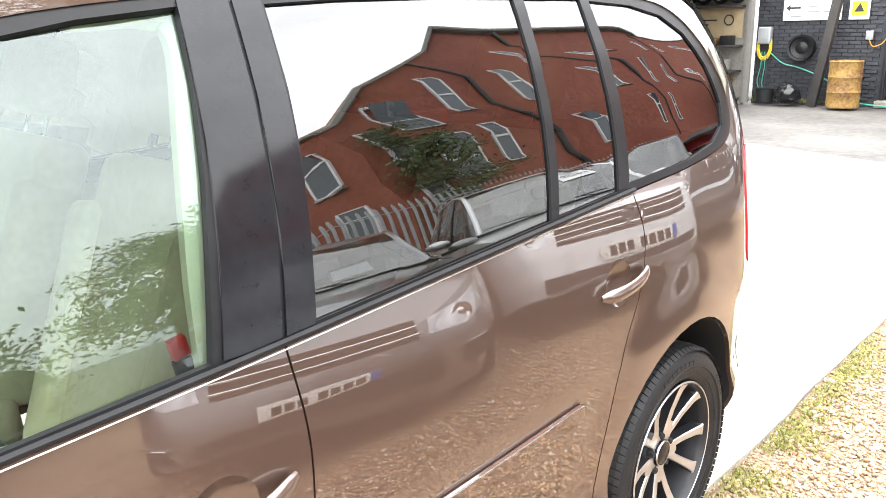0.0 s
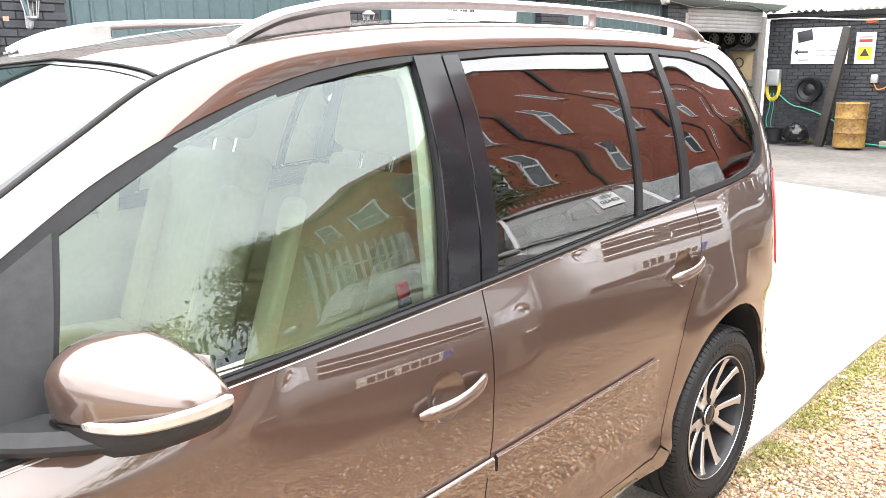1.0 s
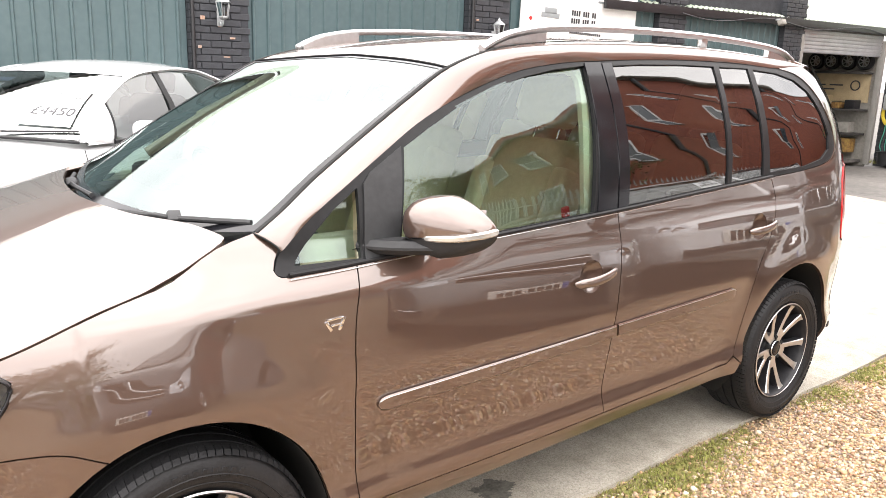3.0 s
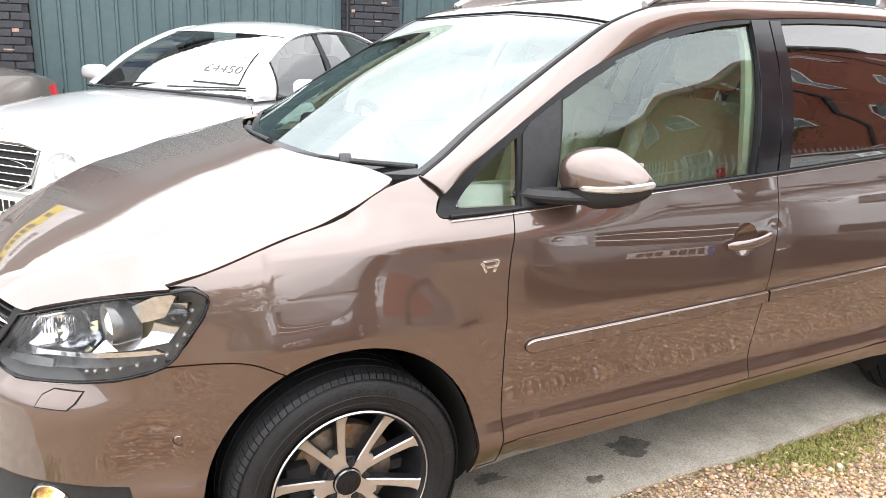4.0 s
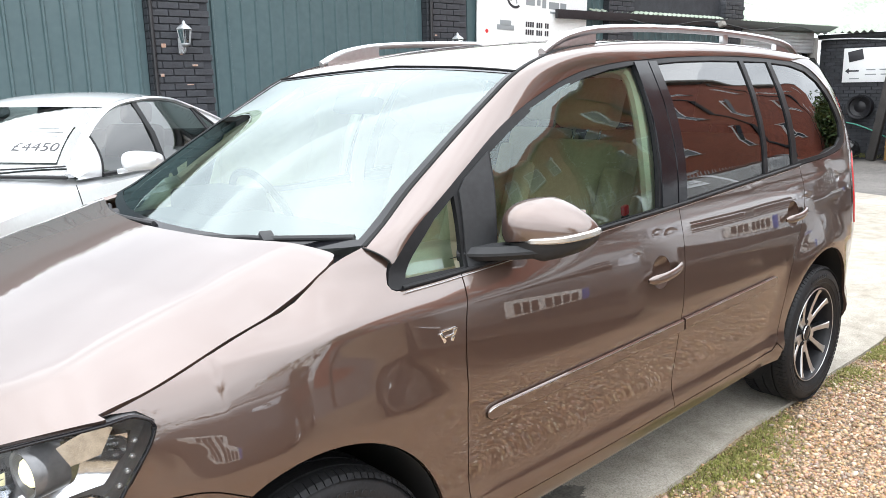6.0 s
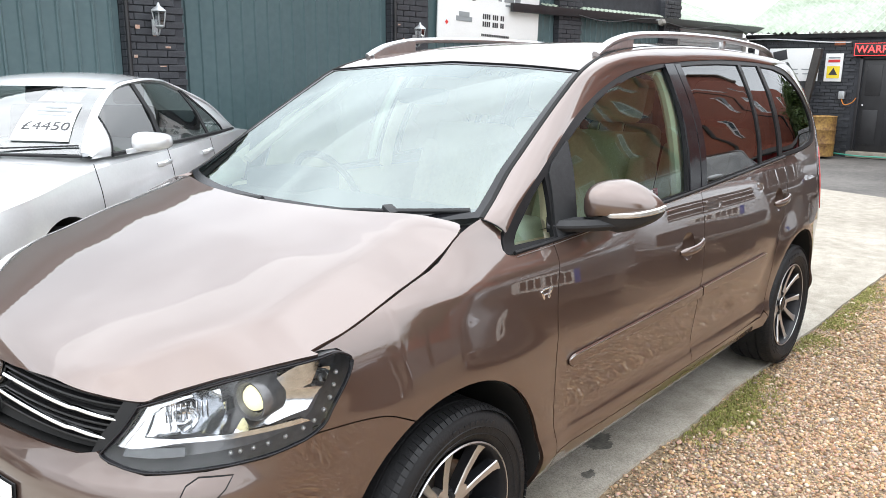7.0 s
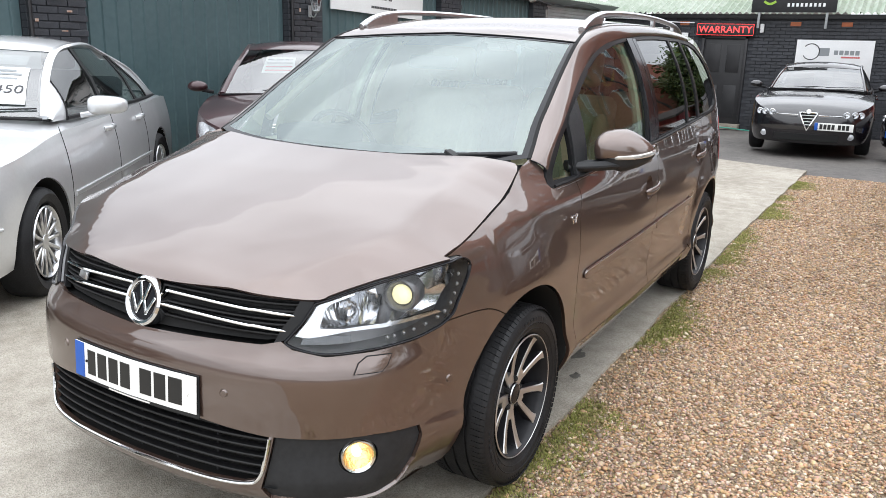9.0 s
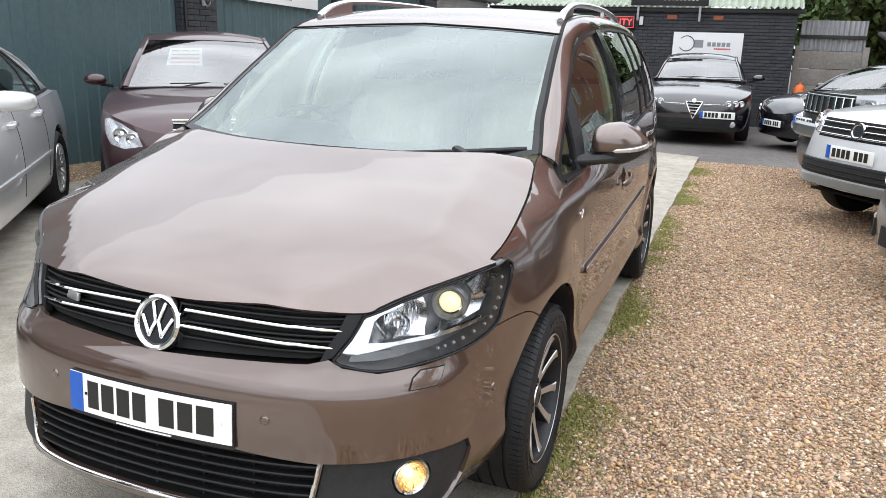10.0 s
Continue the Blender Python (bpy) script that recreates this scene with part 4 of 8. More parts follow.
sweep("socket_cable", curve([(0, .07, -.08), (-.08, .09, -.2), (-.22, .08, -.16), (-.3, .07, -.05)], 5), ring_profile(.01, n=6), material("orange_cable", (0.7, 0.25, 0.04), rough=0.5), sock, up=(0, 1, 0))
siren = thing("alarm_box", "white alarm box beside the led sign", "alarm", pose(WX + .05, -1.18, 2.04, 0, 0, -90))
box_part("alarm_case", (.09, .06, .20), pose(0, 0, 0), WHITE, siren, .02)

bag = bmesh.new()
bmesh.ops.create_icosphere(bag, subdivisions=4, radius=.24)
for v in bag.verts:
    v.co *= 1 + .16 * noise.noise(v.co * 9) + .07 * noise.noise(v.co * 25)
    v.co.z = max(v.co.z * (.95 if v.co.z > 0 else .7), -.14)
bagob = part("bin_bag", bag, BAG)
bagob.matrix_basis = pose(WX + .45, -4.05, -.10)
tagged(bagob, "shiny black bin bag on the asphalt", "bin bag")
tub = lathe("black_tub", [(.0, .0), (.16, .0), (.19, .26), (.205, .27), (.18, .25)], BLACK_PLASTIC, None, pose(WX + .35, -4.55, -.26), 24)
tagged(tub, "black plastic tub by the wall", "tub")
drum = thing("oil_drum", "rusty yellow and grey oil drum by the post", "drum", pose(WX + .75, -2.93, -.25))
lathe("shell", [(.0, .0), (.285, .0), (.29, .02), (.285, .04), (.285, .26), (.295, .28), (.285, .30), (.285, .54), (.295, .56), (.285, .58), (.285, .82), (.295, .84), (.28, .85), (.275, .82)], RUST, drum, None, 40)
lathe("lid", [(.276, .825), (.0, .828)], RUST, drum, None, 40)
post = box_part("leaning_post", (.16, .16, 2.35), pose(WX + .42, -3.42, .86, -8, 0, 0), WOOD_DARK, None, .015)
tagged(post, "tarred timber post leaning on the wall", "post")
weeds = []
for i in range(160):
    y, x = rng.uniform(-5, -2.6), WX + rng.uniform(.02, .4)
    weeds.append((x, y))
verts, faces = [], []
for x, y in weeds:
    for b in range(5):
        a, h = rng.uniform(0, 6.28), rng.uniform(.03, .12)
        k = len(verts)
        verts += [(x - .006, y, -.27), (x + .006, y, -.27), (x + math.cos(a) * h * .6, y + math.sin(a) * h * .6, -.27 + h)]
        faces.append((k, k + 1, k + 2))
tagged(part("weeds", mesh_of("weeds", verts, faces, False), GRASS), "weeds at the foot of the workshop wall", "weeds", kind="stuff")

# beyond the workshop: panel fence, tin sheets, a red container, trees
fence_w = tagged(new("fence_panels"), "grey concrete panel fence topped with tin", "fence")
for i in range(4):
    box_part("fence_panel", (.06, 1.32, .40), pose(-18.3, 3.10, .03 + i * .41), GREY_PANEL, fence_w, .01)
for y in (2.38, 3.82):
    box_part("fence_post", (.14, .13, 1.9), pose(-18.28, y, .62), GREY_PANEL, fence_w, .01)
for k, (z0, z1) in enumerate(((1.47, 1.75), (1.82, 2.155))):
    rows = [[(-18.5 + .02 * math.sin(i * .9), 2.40 + i * .0155, z) for i in range(92)] for z in (z0, z1)]
    loft("tin_sheet", rows, STEEL, fence_w)
box_part("fence_rail", (.06, 1.45, .08), pose(-18.46, 3.1, 1.785), WOOD_DARK, fence_w, .005)
cont = box_part("red_container", (2.4, 2.2, 1.9), pose(-19.6, 5.9, .7), material("red_steel", (0.42, 0.03, 0.04), rough=0.5, vary=0.15), None, .02)
tagged(cont, "red steel store behind the fence", "container")
shed = box_part("lean_to_roof", (3.0, 2.8, .08), pose(-19.2, 5.7, 1.78, 0, 6, 0), WOOD_DARK, None, .01)
shed.parent = cont
orange = thing("gas_bottle", "orange gas bottle at the fence", "gas bottle", pose(-17.6, 2.50, -.2) @ Matrix.Diagonal((.8, .8, .8, 1)))
lathe("bottle", [(.0, 0), (.14, .0), (.15, .05), (.15, .5), (.10, .6), (.03, .64), (.03, .70), (.0, .70)], material("orange_steel", (0.75, 0.16, 0.03), rough=0.45, vary=0.1), orange, pose(0, 0, .5), 20)
box_part("bottle_stand", (.5, .5, .5), pose(0, 0, .25), GREY_PANEL, orange, .02)

# ---- the brown people carrier: front to +x, its left side to +y, the front axle over the origin ----
PLAN_X = [.888, .884, .868, .832, .752, .612, .415, .2, 0, -.4, -1.2, -2.0, -2.7, -3.1, -3.3, -3.42, -3.47, -3.49, -3.5]
PLAN_Y = [0, .15, .325, .482, .630, .750, .815, .855, .878, .886, .895, .895, .887, .86, .80, .68, .5, .25, 0]
plan_s = np.concatenate([[0], np.cumsum(np.hypot(np.diff(PLAN_X), np.diff(PLAN_Y)))])
plan_fx, plan_fy = table(list(plan_s), PLAN_X, .06), table(list(plan_s), PLAN_Y, .06)
plan_u = np.linspace(0, plan_s[-1], 1200)
plan_x = np.array([plan_fx(u) for u in plan_u])
plan_y = np.array([plan_fy(u) for u in plan_u])
plan_y[0] = 0
# stations round the nose are counted a little closer at the corner
plan_u = np.interp(plan_u, [0, .35, 1.031, plan_u[-1]], [0, .35, .981, plan_u[-1] - .05])
FLANK = table([.18, .25, .30, .350, .380, .425, .46, .50, .60, .72, .85, .95, 1.0, 1.07, 1.12, 1.2, 1.3, 1.4, 1.52, 1.58],
              [.11, .06, .030, .0090, .0080, .0205, .0222, .0195, .0112, .0035, .0115, .0215, .029, .040, .0486, .0658, .0989, .1447, .2166, .2595], .009)
NOSE = table([.18, .22, .26, .30, .36, .42, .50, .58, .613, .65, .69, .74, .80, .9, 1.1],
             [.05, .004, -.014, -.010, -.002, 0, 0, .005, .013, .037, .051, .066, .088, .14, .2], .012)


def at_x(x):
    """How far round the plan the flank's x lies."""
    return float(np.interp(-x, -plan_x, plan_u))


U_SIDE, U_NOSE = at_x(.40), at_x(.70)


def lean_in(x, z):
    """How far the upper cabin beside the windscreen leans in: 0 to 1."""
    f, g = min(max((x + 1.45) / .55, 0), 1), min(max((z - 1.06) / .36, 0), 1)
    return f * f * (3 - 2 * f) * (.5 * g + .5 * g * g * (3 - 2 * g))


def leant(pts):
    """Points of the front door's frame, drawn back where the cabin leans in."""
    return [(x - .043 * lean_in(x, z), z - .003 * lean_in(x, z)) for x, z in pts]


def body(u, z, d=0.0, lean=.050):
    """The lower body: u metres round the plan from the nose's middle, z up, d metres inwards."""
    a, s = abs(u), 1 if u >= 0 else -1
    x, y, e = np.interp(a, plan_u, plan_x), np.interp(a, plan_u, plan_y), .004
    tx = np.interp(a + e, plan_u, plan_x) - np.interp(max(a - e, 0), plan_u, plan_x)
    ty = np.interp(a + e, plan_u, plan_y) - np.interp(max(a - e, 0), plan_u, plan_y)
    if a < e:
        tx, ty = 0, 1
    h = math.hypot(tx, ty)
    nx, ny = ty / h, -tx / h
    k = min(max((a - U_NOSE) / (U_SIDE - U_NOSE), 0), 1)
    k = k * k * (3 - 2 * k)
    i = NOSE(z) * (1 - k) + FLANK(z) * k + d
    # flared lips over the wheels
    for cx, reach in ((0.0, .60), (-2.678, .58)):
        far = math.hypot((x - cx) / .93, z - .315)
        if far < reach and z > .2:
            f = min(1, (reach - far) / (reach - .40))
            i -= .017 * f * f * (3 - 2 * f) * k
    # the cabin narrows towards the windscreen's foot
    if z > .93 and -1.0 < x < .2:
        f, g = min((x + 1.0) / .70, 1), min((z - .93) / .12, 1)
        i += .048 * f * f * (3 - 2 * f) * g * g * (3 - 2 * g)
    i += lean * lean_in(x, z)
    return (x - nx * i, (y - ny * i) * s, z)


def deeper(d):
    return lambda u, z: body(u, z, d)


def upright(u, z):
    """The front side glass, set deeper at its foot and so less raked than the frame round it."""
    x = float(np.interp(abs(u), plan_u, plan_x))
    return body(u, z, .012 + min(max((x + 1.50) / .70, 0), 1.2) * (.030 + .041 * (z - 1.04)), 0)


def flank(x, z, d=0.0):
    return body(at_x(x), z, d)


def U(pts):
    """Points given by the flank's x and z, as points round the plan."""
    return [np.array((at_x(x), z)) for x, z in pts]


# the shoulder of the front wing, which rolls over towards the bonnet
SEAM_Z = table([-.45, -.245, -.13, -.10, 0, .10, .18, .30, .41, .5], [1.15, 1.100, 1.075, 1.06, 1.005, .985, .962, .918, .886, .86], .025)
SEAM_Y = table([-.45, -.25, -.13, 0, .18, .30, .41, .5], [.725, .738, .749, .772, .789, .789, .779, .76], .04)


def wing(u, z):
    p = body(u, z)
    x = p[0]
    top, roll = SEAM_Z(x), .15
    k = (z - (top - roll)) / roll
    if k <= 0 or x > .5:
        return p
    cut = body(u, top)[1] - SEAM_Y(x)
    return (x, p[1] - max(cut, 0) * k ** 2.6, z)


def arc(cx, cz, r, a0, a1, n=22, squash=1.0):
    return [(cx + r * math.cos(radians(a0 + (a1 - a0) * i / n)), cz + r * squash * math.sin(radians(a0 + (a1 - a0) * i / n))) for i in range(n + 1)]


car = thing("people_carrier", "dark brown metallic people carrier with lit lamps on the concrete", "car")

# the lines that bound the panels, by x and z on the flank
BELT = [(-2.44, 1.104), (-1.9, 1.078), (-1.46, 1.055), (-.92, 1.032), (-.468, 1.003), (-.276, .997)]
OUTER = [(-.246, 1.013), (-.277, 1.057), (-.359, 1.128), (-.482, 1.211), (-.564, 1.264), (-.696, 1.345), (-.842, 1.411), (-1.0, 1.463), (-1.15, 1.499), (-1.33, 1.522), (-1.5, 1.533),
         (-1.75, 1.545), (-2.1, 1.552), (-2.44, 1.548), (-2.73, 1.535)]
OUTER = leant(OUTER)
QUARTER = [(-2.73, 1.535), (-2.88, 1.512), (-2.98, 1.46), (-3.05, 1.36), (-3.08, 1.25), (-3.05, 1.175), (-2.95, 1.135), (-2.75, 1.117), (-2.44, 1.104)]
SEAM_F = [(-.466, 1.003), (-.438, .86), (-.434, .70), (-.437, .50), (-.444, .345)]
SEAM_M = [(-1.458, 1.055), (-1.472, .93), (-1.470, .84), (-1.450, .66), (-1.436, .50), (-1.430, .41), (-1.436, .356)]
SEAM_R = [(-2.436, 1.104), (-2.470, 1.0), (-2.440, .88), (-2.345, .73), (-2.285, .56), (-2.26, .46)]
BOTTOM = [(-.444, .345), (-.93, .348), (-1.44, .356), (-2.06, .364)]
FRONT_ARCH = arc(0, .315, .364, 62, 190, squash=1.078)
REAR_ARCH = arc(-2.678, .315, .392, 4, 188, squash=1.03)
HEAD_EDGE = [(.412, .885), (.356, .882), (.330, .862), (.340, .82), (.384, .755), (.430, .705)]
BUMP_SEAM = [(.430, .705), (.317, .707), (.243, .698), (.170, .664)]

for side in (1, -1):
    fix = (lambda f: f) if side > 0 else mirrored
    # front wing
    top = [(x, SEAM_Z(x)) for x in np.linspace(-.242, .412, 18)]
    loop = [(-.466, 1.003), (-.276, .997), (-.259, .998), (-.249, 1.003), (-.245, 1.013), (-.255, 1.032), (-.273, 1.057)] + top + HEAD_EDGE[1:] + curve(BUMP_SEAM)[1:] + FRONT_ARCH + [(-.385, .278), (-.442, .276)] + curve(SEAM_F)[::-1][:-1]
    panel("front_wing", fix(wing), U(loop), PAINT, car, grid=.016)
    # doors
    loop = curve(SEAM_F) + curve(BOTTOM[:3])[1:] + curve(SEAM_M)[::-1][1:] + curve(BELT[2:5])[1:-1]
    dish = lambda xm, z: U([(xm + .012 + .054 * math.cos(a), z + .002 + .052 * math.sin(a)) for a in np.linspace(0, 2 * math.pi, 33)[:-1]])
    fdoor = panel("front_door", fix(body), U(loop), PAINT, car, holes=[dish(-1.335, .855)], grid=.022)
    loop = curve(SEAM_M) + curve(BOTTOM[2:])[1:] + [(-2.19, .369), (-2.235, .395)] + curve(SEAM_R)[::-1] + curve(BELT[:3])[1:-1]
    rdoor = panel("rear_door", fix(body), U(loop), PAINT, car, holes=[dish(-2.355, .912)], grid=.022)
    # sill below the doors
    loop = [(-.385, .275)] + [(-.444, .275), (-.446, .342)] + curve(BOTTOM[:3])[1:] + curve(BOTTOM[2:])[1:] + [(-2.19, .366), (-2.232, .39), (-2.28, .355), (-2.28, .302), (-1.3, .284), (-.37, .258)]
    panel("sill", fix(body), U(loop), PAINT, car)
    # rear quarter, round to the tailgate
    loop = curve(SEAM_R) + [(-2.233, .393), (-2.28, .355)] + REAR_ARCH + [(-3.075, .30), (-3.24, .30), (-3.24, .742), (-3.175, .756), (-3.155, .80), (-3.150, .92), (-3.160, 1.04), (-3.20, 1.105), (-3.18, 1.2), (-3.17, 1.36), (-3.12, 1.5), (-2.98, 1.555), (-2.73, 1.548)] \
        + curve(QUARTER)[1:-1]
    panel("rear_quarter", fix(body), U(loop), PAINT, car)
    u1 = at_x(-3.43)
    panel("tail_lamp", fix(deeper(-.004)), U([(-3.177, .760), (-3.159, .80), (-3.154, .92), (-3.164, 1.04), (-3.205, 1.10)]) + [np.array((u1, 1.12)), np.array((u1, .77))], RED_LENS, car, label="red tail lamp")
    # black lining behind the shut lines
    for line in (SEAM_F, SEAM_M, SEAM_R, BOTTOM, BUMP_SEAM):
        pts = curve(line)
        rows = []
        for i, q in enumerate(pts):
            a, b = np.array(pts[max(i - 1, 0)]), np.array(pts[min(i + 1, len(pts) - 1)])
            t = (b - a) / np.linalg.norm(b - a)
            w = np.array((-t[1], t[0])) * .012
            rows.append([fix(deeper(.013))(at_x(q[0] + w[0]), q[1] + w[1]), fix(deeper(.013))(at_x(q[0] - w[0]), q[1] - w[1])])
        loft("shut_line", rows, GAP, car)
    rows = [[(x, (SEAM_Y(x) + dy) * side, SEAM_Z(x) - .006 - .5 * abs(dy)) for dy in (-.014, .002)] for x in np.linspace(-.14, .42, 20)]
    loft("shut_line", rows, GAP, car)
    # wheel arches: dark liners
    for cx, r, sq, a0, a1 in ((0, .362, 1.078, -20, 207), (-2.678, .390, 1.03, -20, 207)):
        rows = []
        for i in range(37):
            a = radians(a0 + (a1 - a0) * i / 36)
            x, z = cx + r * math.cos(a), .315 + r * sq * math.sin(a)
            yo = flank(min(x, .42), max(z, .2), .012)[1]
            rows.append([(x, yo * side, z), (x, (yo - .10) * side, z + .006), (x, .42 * side, z), (cx + .25 * math.cos(a), .40 * side, .315 + .25 * math.sin(a))])
        loft("arch_liner", rows, GAP, car, "black wheel arch liner")
    # rub strips, proud of the doors
    for x0, x1, z0, z1 in ((-.503, -1.457, .626, .650), (-1.467, -2.19, .652, .668)):
        pts = []
        ks = [0, .004, .011, .022, .035] + list(np.linspace(.05, .955, 32)) + [.968, .980, .992, 1]
        for k in ks:
            x = x0 + (x1 - x0) * k
            p = fix(body)(at_x(x), z0 + (z1 - z0) * k)
            pts.append((p[0], p[1] + .005 * side, p[2]))
        f = [.15, .55, .78, .93] + [1] * 33 + ([1, 1, 1, 1] if x0 > -1 else [.97, .85, .6, .2])
        if x0 < -1:
            f[:4] = [1, 1, 1, 1]
        sweep("rub_strip", pts, bar_profile(.012, .042, .42), PAINT, car, scale=f)
        # the highlight along the strip's upper edge, modelled as a thin satin line
        for q in range(len(pts)):
            pts[q] = (pts[q][0], pts[q][1] + .0065 * side * f[q], pts[q][2] + .018 * f[q])
        sweep("rub_strip_highlight", pts[1:-1], ring_profile(.0014, n=6), SATIN, car, "thin bright line standing for the rub strip's highlight")
    # door handles with their scoops
    for door, x0, x1, z in ((fdoor, -1.235, -1.435, .855), (rdoor, -2.255, -2.455, .912)):
        xm = (x0 + x1) / 2
        # dished scoop, seen as a darker bowl in the door skin
        rows = []
        for i in range(9):
            rr = i / 8
            row = []
            for k in range(25):
                a = 2 * math.pi * k / 24
                dx, dz = .056 * rr * math.cos(a), .054 * rr * math.sin(a)
                p = fix(deeper(.0015 + .030 * (1 - rr ** 2.2)))(at_x(xm + .012 + dx), z + .002 + dz)
                row.append(p)
            rows.append(row)
        loft("handle_scoop", rows, PAINT, door, "dished recess behind the handle", centre=(xm, 0, z))
        pts = []
        for i in range(17):
            k = i / 16
            lift = .030 * math.sin(math.pi * min(max(k, 0.02), .98)) ** .45
            p = fix(deeper(-lift))(at_x(x0 + (x1 - x0) * k), z - .010 + .022 * k - .004 * math.sin(math.pi * k))
            pts.append(p)
        sweep("door_handle", pts, ring_profile(.0095, .0155, 12), PAINT, door, "body-coloured pull handle", scale=[.45, .8] + [1] * 13 + [.9, .6])
    # the glass house: black surround with openings, panes set into it
    wins = {
        "quarter_light": [(-.300, 1.017), (-.306, 1.028), (-.338, 1.064), (-.420, 1.139), (-.492, 1.189), (-.486, 1.015)],
        "front_window": [(-.606, 1.024), (-.621, 1.115), (-.644, 1.285), (-.733, 1.334), (-.856, 1.392), (-1.0, 1.442), (-1.15, 1.478), (-1.3, 1.502), (-1.452, 1.517), (-1.43, 1.42), (-1.375, 1.20), (-1.347, 1.061), (-.95, 1.043)],
        "rear_window": [(-1.518, 1.069), (-1.535, 1.16), (-1.575, 1.38), (-1.598, 1.520), (-1.75, 1.528), (-2.0, 1.533), (-2.226, 1.532), (-2.184, 1.38), (-2.120, 1.098), (-1.8, 1.082)],
        "rear_side_light": [(-2.148, 1.101), (-2.21, 1.37), (-2.262, 1.531), (-2.476, 1.529), (-2.436, 1.36), (-2.386, 1.112)],
        "rear_quarter_light": [(-2.434, 1.121), (-2.474, 1.34), (-2.512, 1.525), (-2.70, 1.514), (-2.85, 1.488), (-2.94, 1.44), (-3.0, 1.35), (-3.025, 1.25), (-3.0, 1.19), (-2.92, 1.152), (-2.75, 1.132)],
    }
    for w in ("quarter_light", "front_window"):
        wins[w] = leant(wins[w])
    loop = BELT[::-1][:1] + [(-.260, .998), (-.250, 1.003), (-.246, 1.008)] + curve(OUTER) + curve(QUARTER)[1:] + curve(BELT)[1:-1]
    panel("window_surround", fix(deeper(.004)), U(loop), BLACK_TRIM, car, holes=[U(w) for w in wins.values()], grid=.035, gap=.0, flange=.016, label="satin black window surround")
    for w, pts in wins.items():
        dark = w.startswith("rear")
        p = panel("window", fix(deeper(.010) if dark else upright), U(pts), GLASS_DARK if dark else GLASS, car, grid=.05, gap=-.006, flange=0, label="dark privacy glass" if dark else "clear side glass")
        p.visible_shadow = False
    # gloss pillar covers and the belt moulding
    for a, b, c, d in ((-1.36, -1.452, -1.456, -1.537), (-1.462, -1.541, -1.516, -1.594)):
        panel("pillar_cover", fix(deeper(-.001)), U([(a, 1.062), (b, 1.528), (d, 1.531), (c, 1.058)]), BLACK_GLOSS, car, grid=.05, gap=.001, flange=.006, label="black pillar cover")
    line = [fix(deeper(-.004))(at_x(x), z + .004) for x, z in curve(BELT)]
    sweep("belt_moulding", line, bar_profile(.010, .012, .4), BLACK_TRIM, car)
    line = [fix(deeper(-.006))(at_x(x), z - .005) for x, z in curve(BELT)]
    sweep("belt_line", line, ring_profile(.0013, n=6), SATIN, car, "thin bright belt line")
    # windscreen pillar and roof side, between the window surround and the roof
    lower = curve([flank(x, z, .001) for x, z in OUTER[1:]] + [flank(-2.88, 1.545, 0), flank(-3.02, 1.545, 0)], 4)
    upper = curve([(-.235, .740, 1.096), (-.31, .722, 1.137), (-.41, .698, 1.204), (-.50, .686, 1.262), (-.62, .668, 1.336), (-.755, .650, 1.417), (-.90, .634, 1.498), (-1.10, .606, 1.556), (-1.3, .590, 1.583), (-1.5, .580, 1.597),
                   (-1.75, .570, 1.606), (-2.1, .556, 1.609), (-2.44, .540, 1.604), (-2.73, .528, 1.591), (-2.88, .52, 1.580), (-3.04, .51, 1.562)], 4)
    rows = []
    for a, b in zip(lower, upper):
        a, b = np.array(a), np.array(b)
        row = []
        full = .95 * min(1, .4 + len(rows) / 6)
        bend = np.interp(a[0], [-1.6, -1.1], [.96, .52])
        for i in range(13):
            # rises steeply over the window frame, then rolls over towards the roof
            k = i / 12
            th = k * math.pi / 2
            run = (k * (1 - full) + (1 - max(math.cos(th), 0) ** bend) * full, k * (1 - full) + math.sin(th) ** bend * full)
            q = (a[0] + (b[0] - a[0]) * k, a[1] + (b[1] - a[1]) * run[0], a[2] + (b[2] - a[2]) * run[1])
            row.append((q[0], q[1] * side, q[2]))
        rows.append(row)
    rows.insert(0, [(q[0] + .007, q[1] - .003 * side, q[2] - .004) for q in rows[0]])
    loft("roof_side", rows, PAINT, car)
    sweep("pillar_seam", [(q[0] + .001, q[1] + .001 * side, q[2] + .002) for q in rows[0]], ring_profile(.0024, n=6), GAP, car)
    ditch = [(p[0], p[1] * side, p[2] - .002) for p in upper]
    sweep("roof_ditch", ditch, bar_profile(.016, .008, .3), GAP, car)
    # roof rail
    rail = curve([(-1.07, .590, 1.556), (-1.13, .589, 1.585), (-1.22, .587, 1.612), (-1.4, .582, 1.636), (-1.8, .570, 1.650), (-2.3, .552, 1.650), (-2.75, .535, 1.634), (-2.98, .522, 1.612), (-3.10, .515, 1.575)], 6)
    rails = sweep("roof_rail", [(p[0], p[1] * side, p[2]) for p in rail], bar_profile(.030, .026, .35), SATIN, car, "satin aluminium roof rail")
    for x0, x1, zt in ((-1.09, -1.36, 1.626), (-2.86, -3.10, 1.60)):
        pts = [np.array((x0 + (x1 - x0) * i / 8, 0, 0)) for i in range(9)]
        top = [np.interp(-p[0], [-q[0] for q in rail], [q[2] for q in rail]) for p in pts]
        yy = [np.interp(-p[0], [-q[0] for q in rail], [q[1] for q in rail]) for p in pts]
        base = [np.interp(-p[0], [-q[0] for q in upper], [q[2] for q in upper]) - .004 for p in pts]
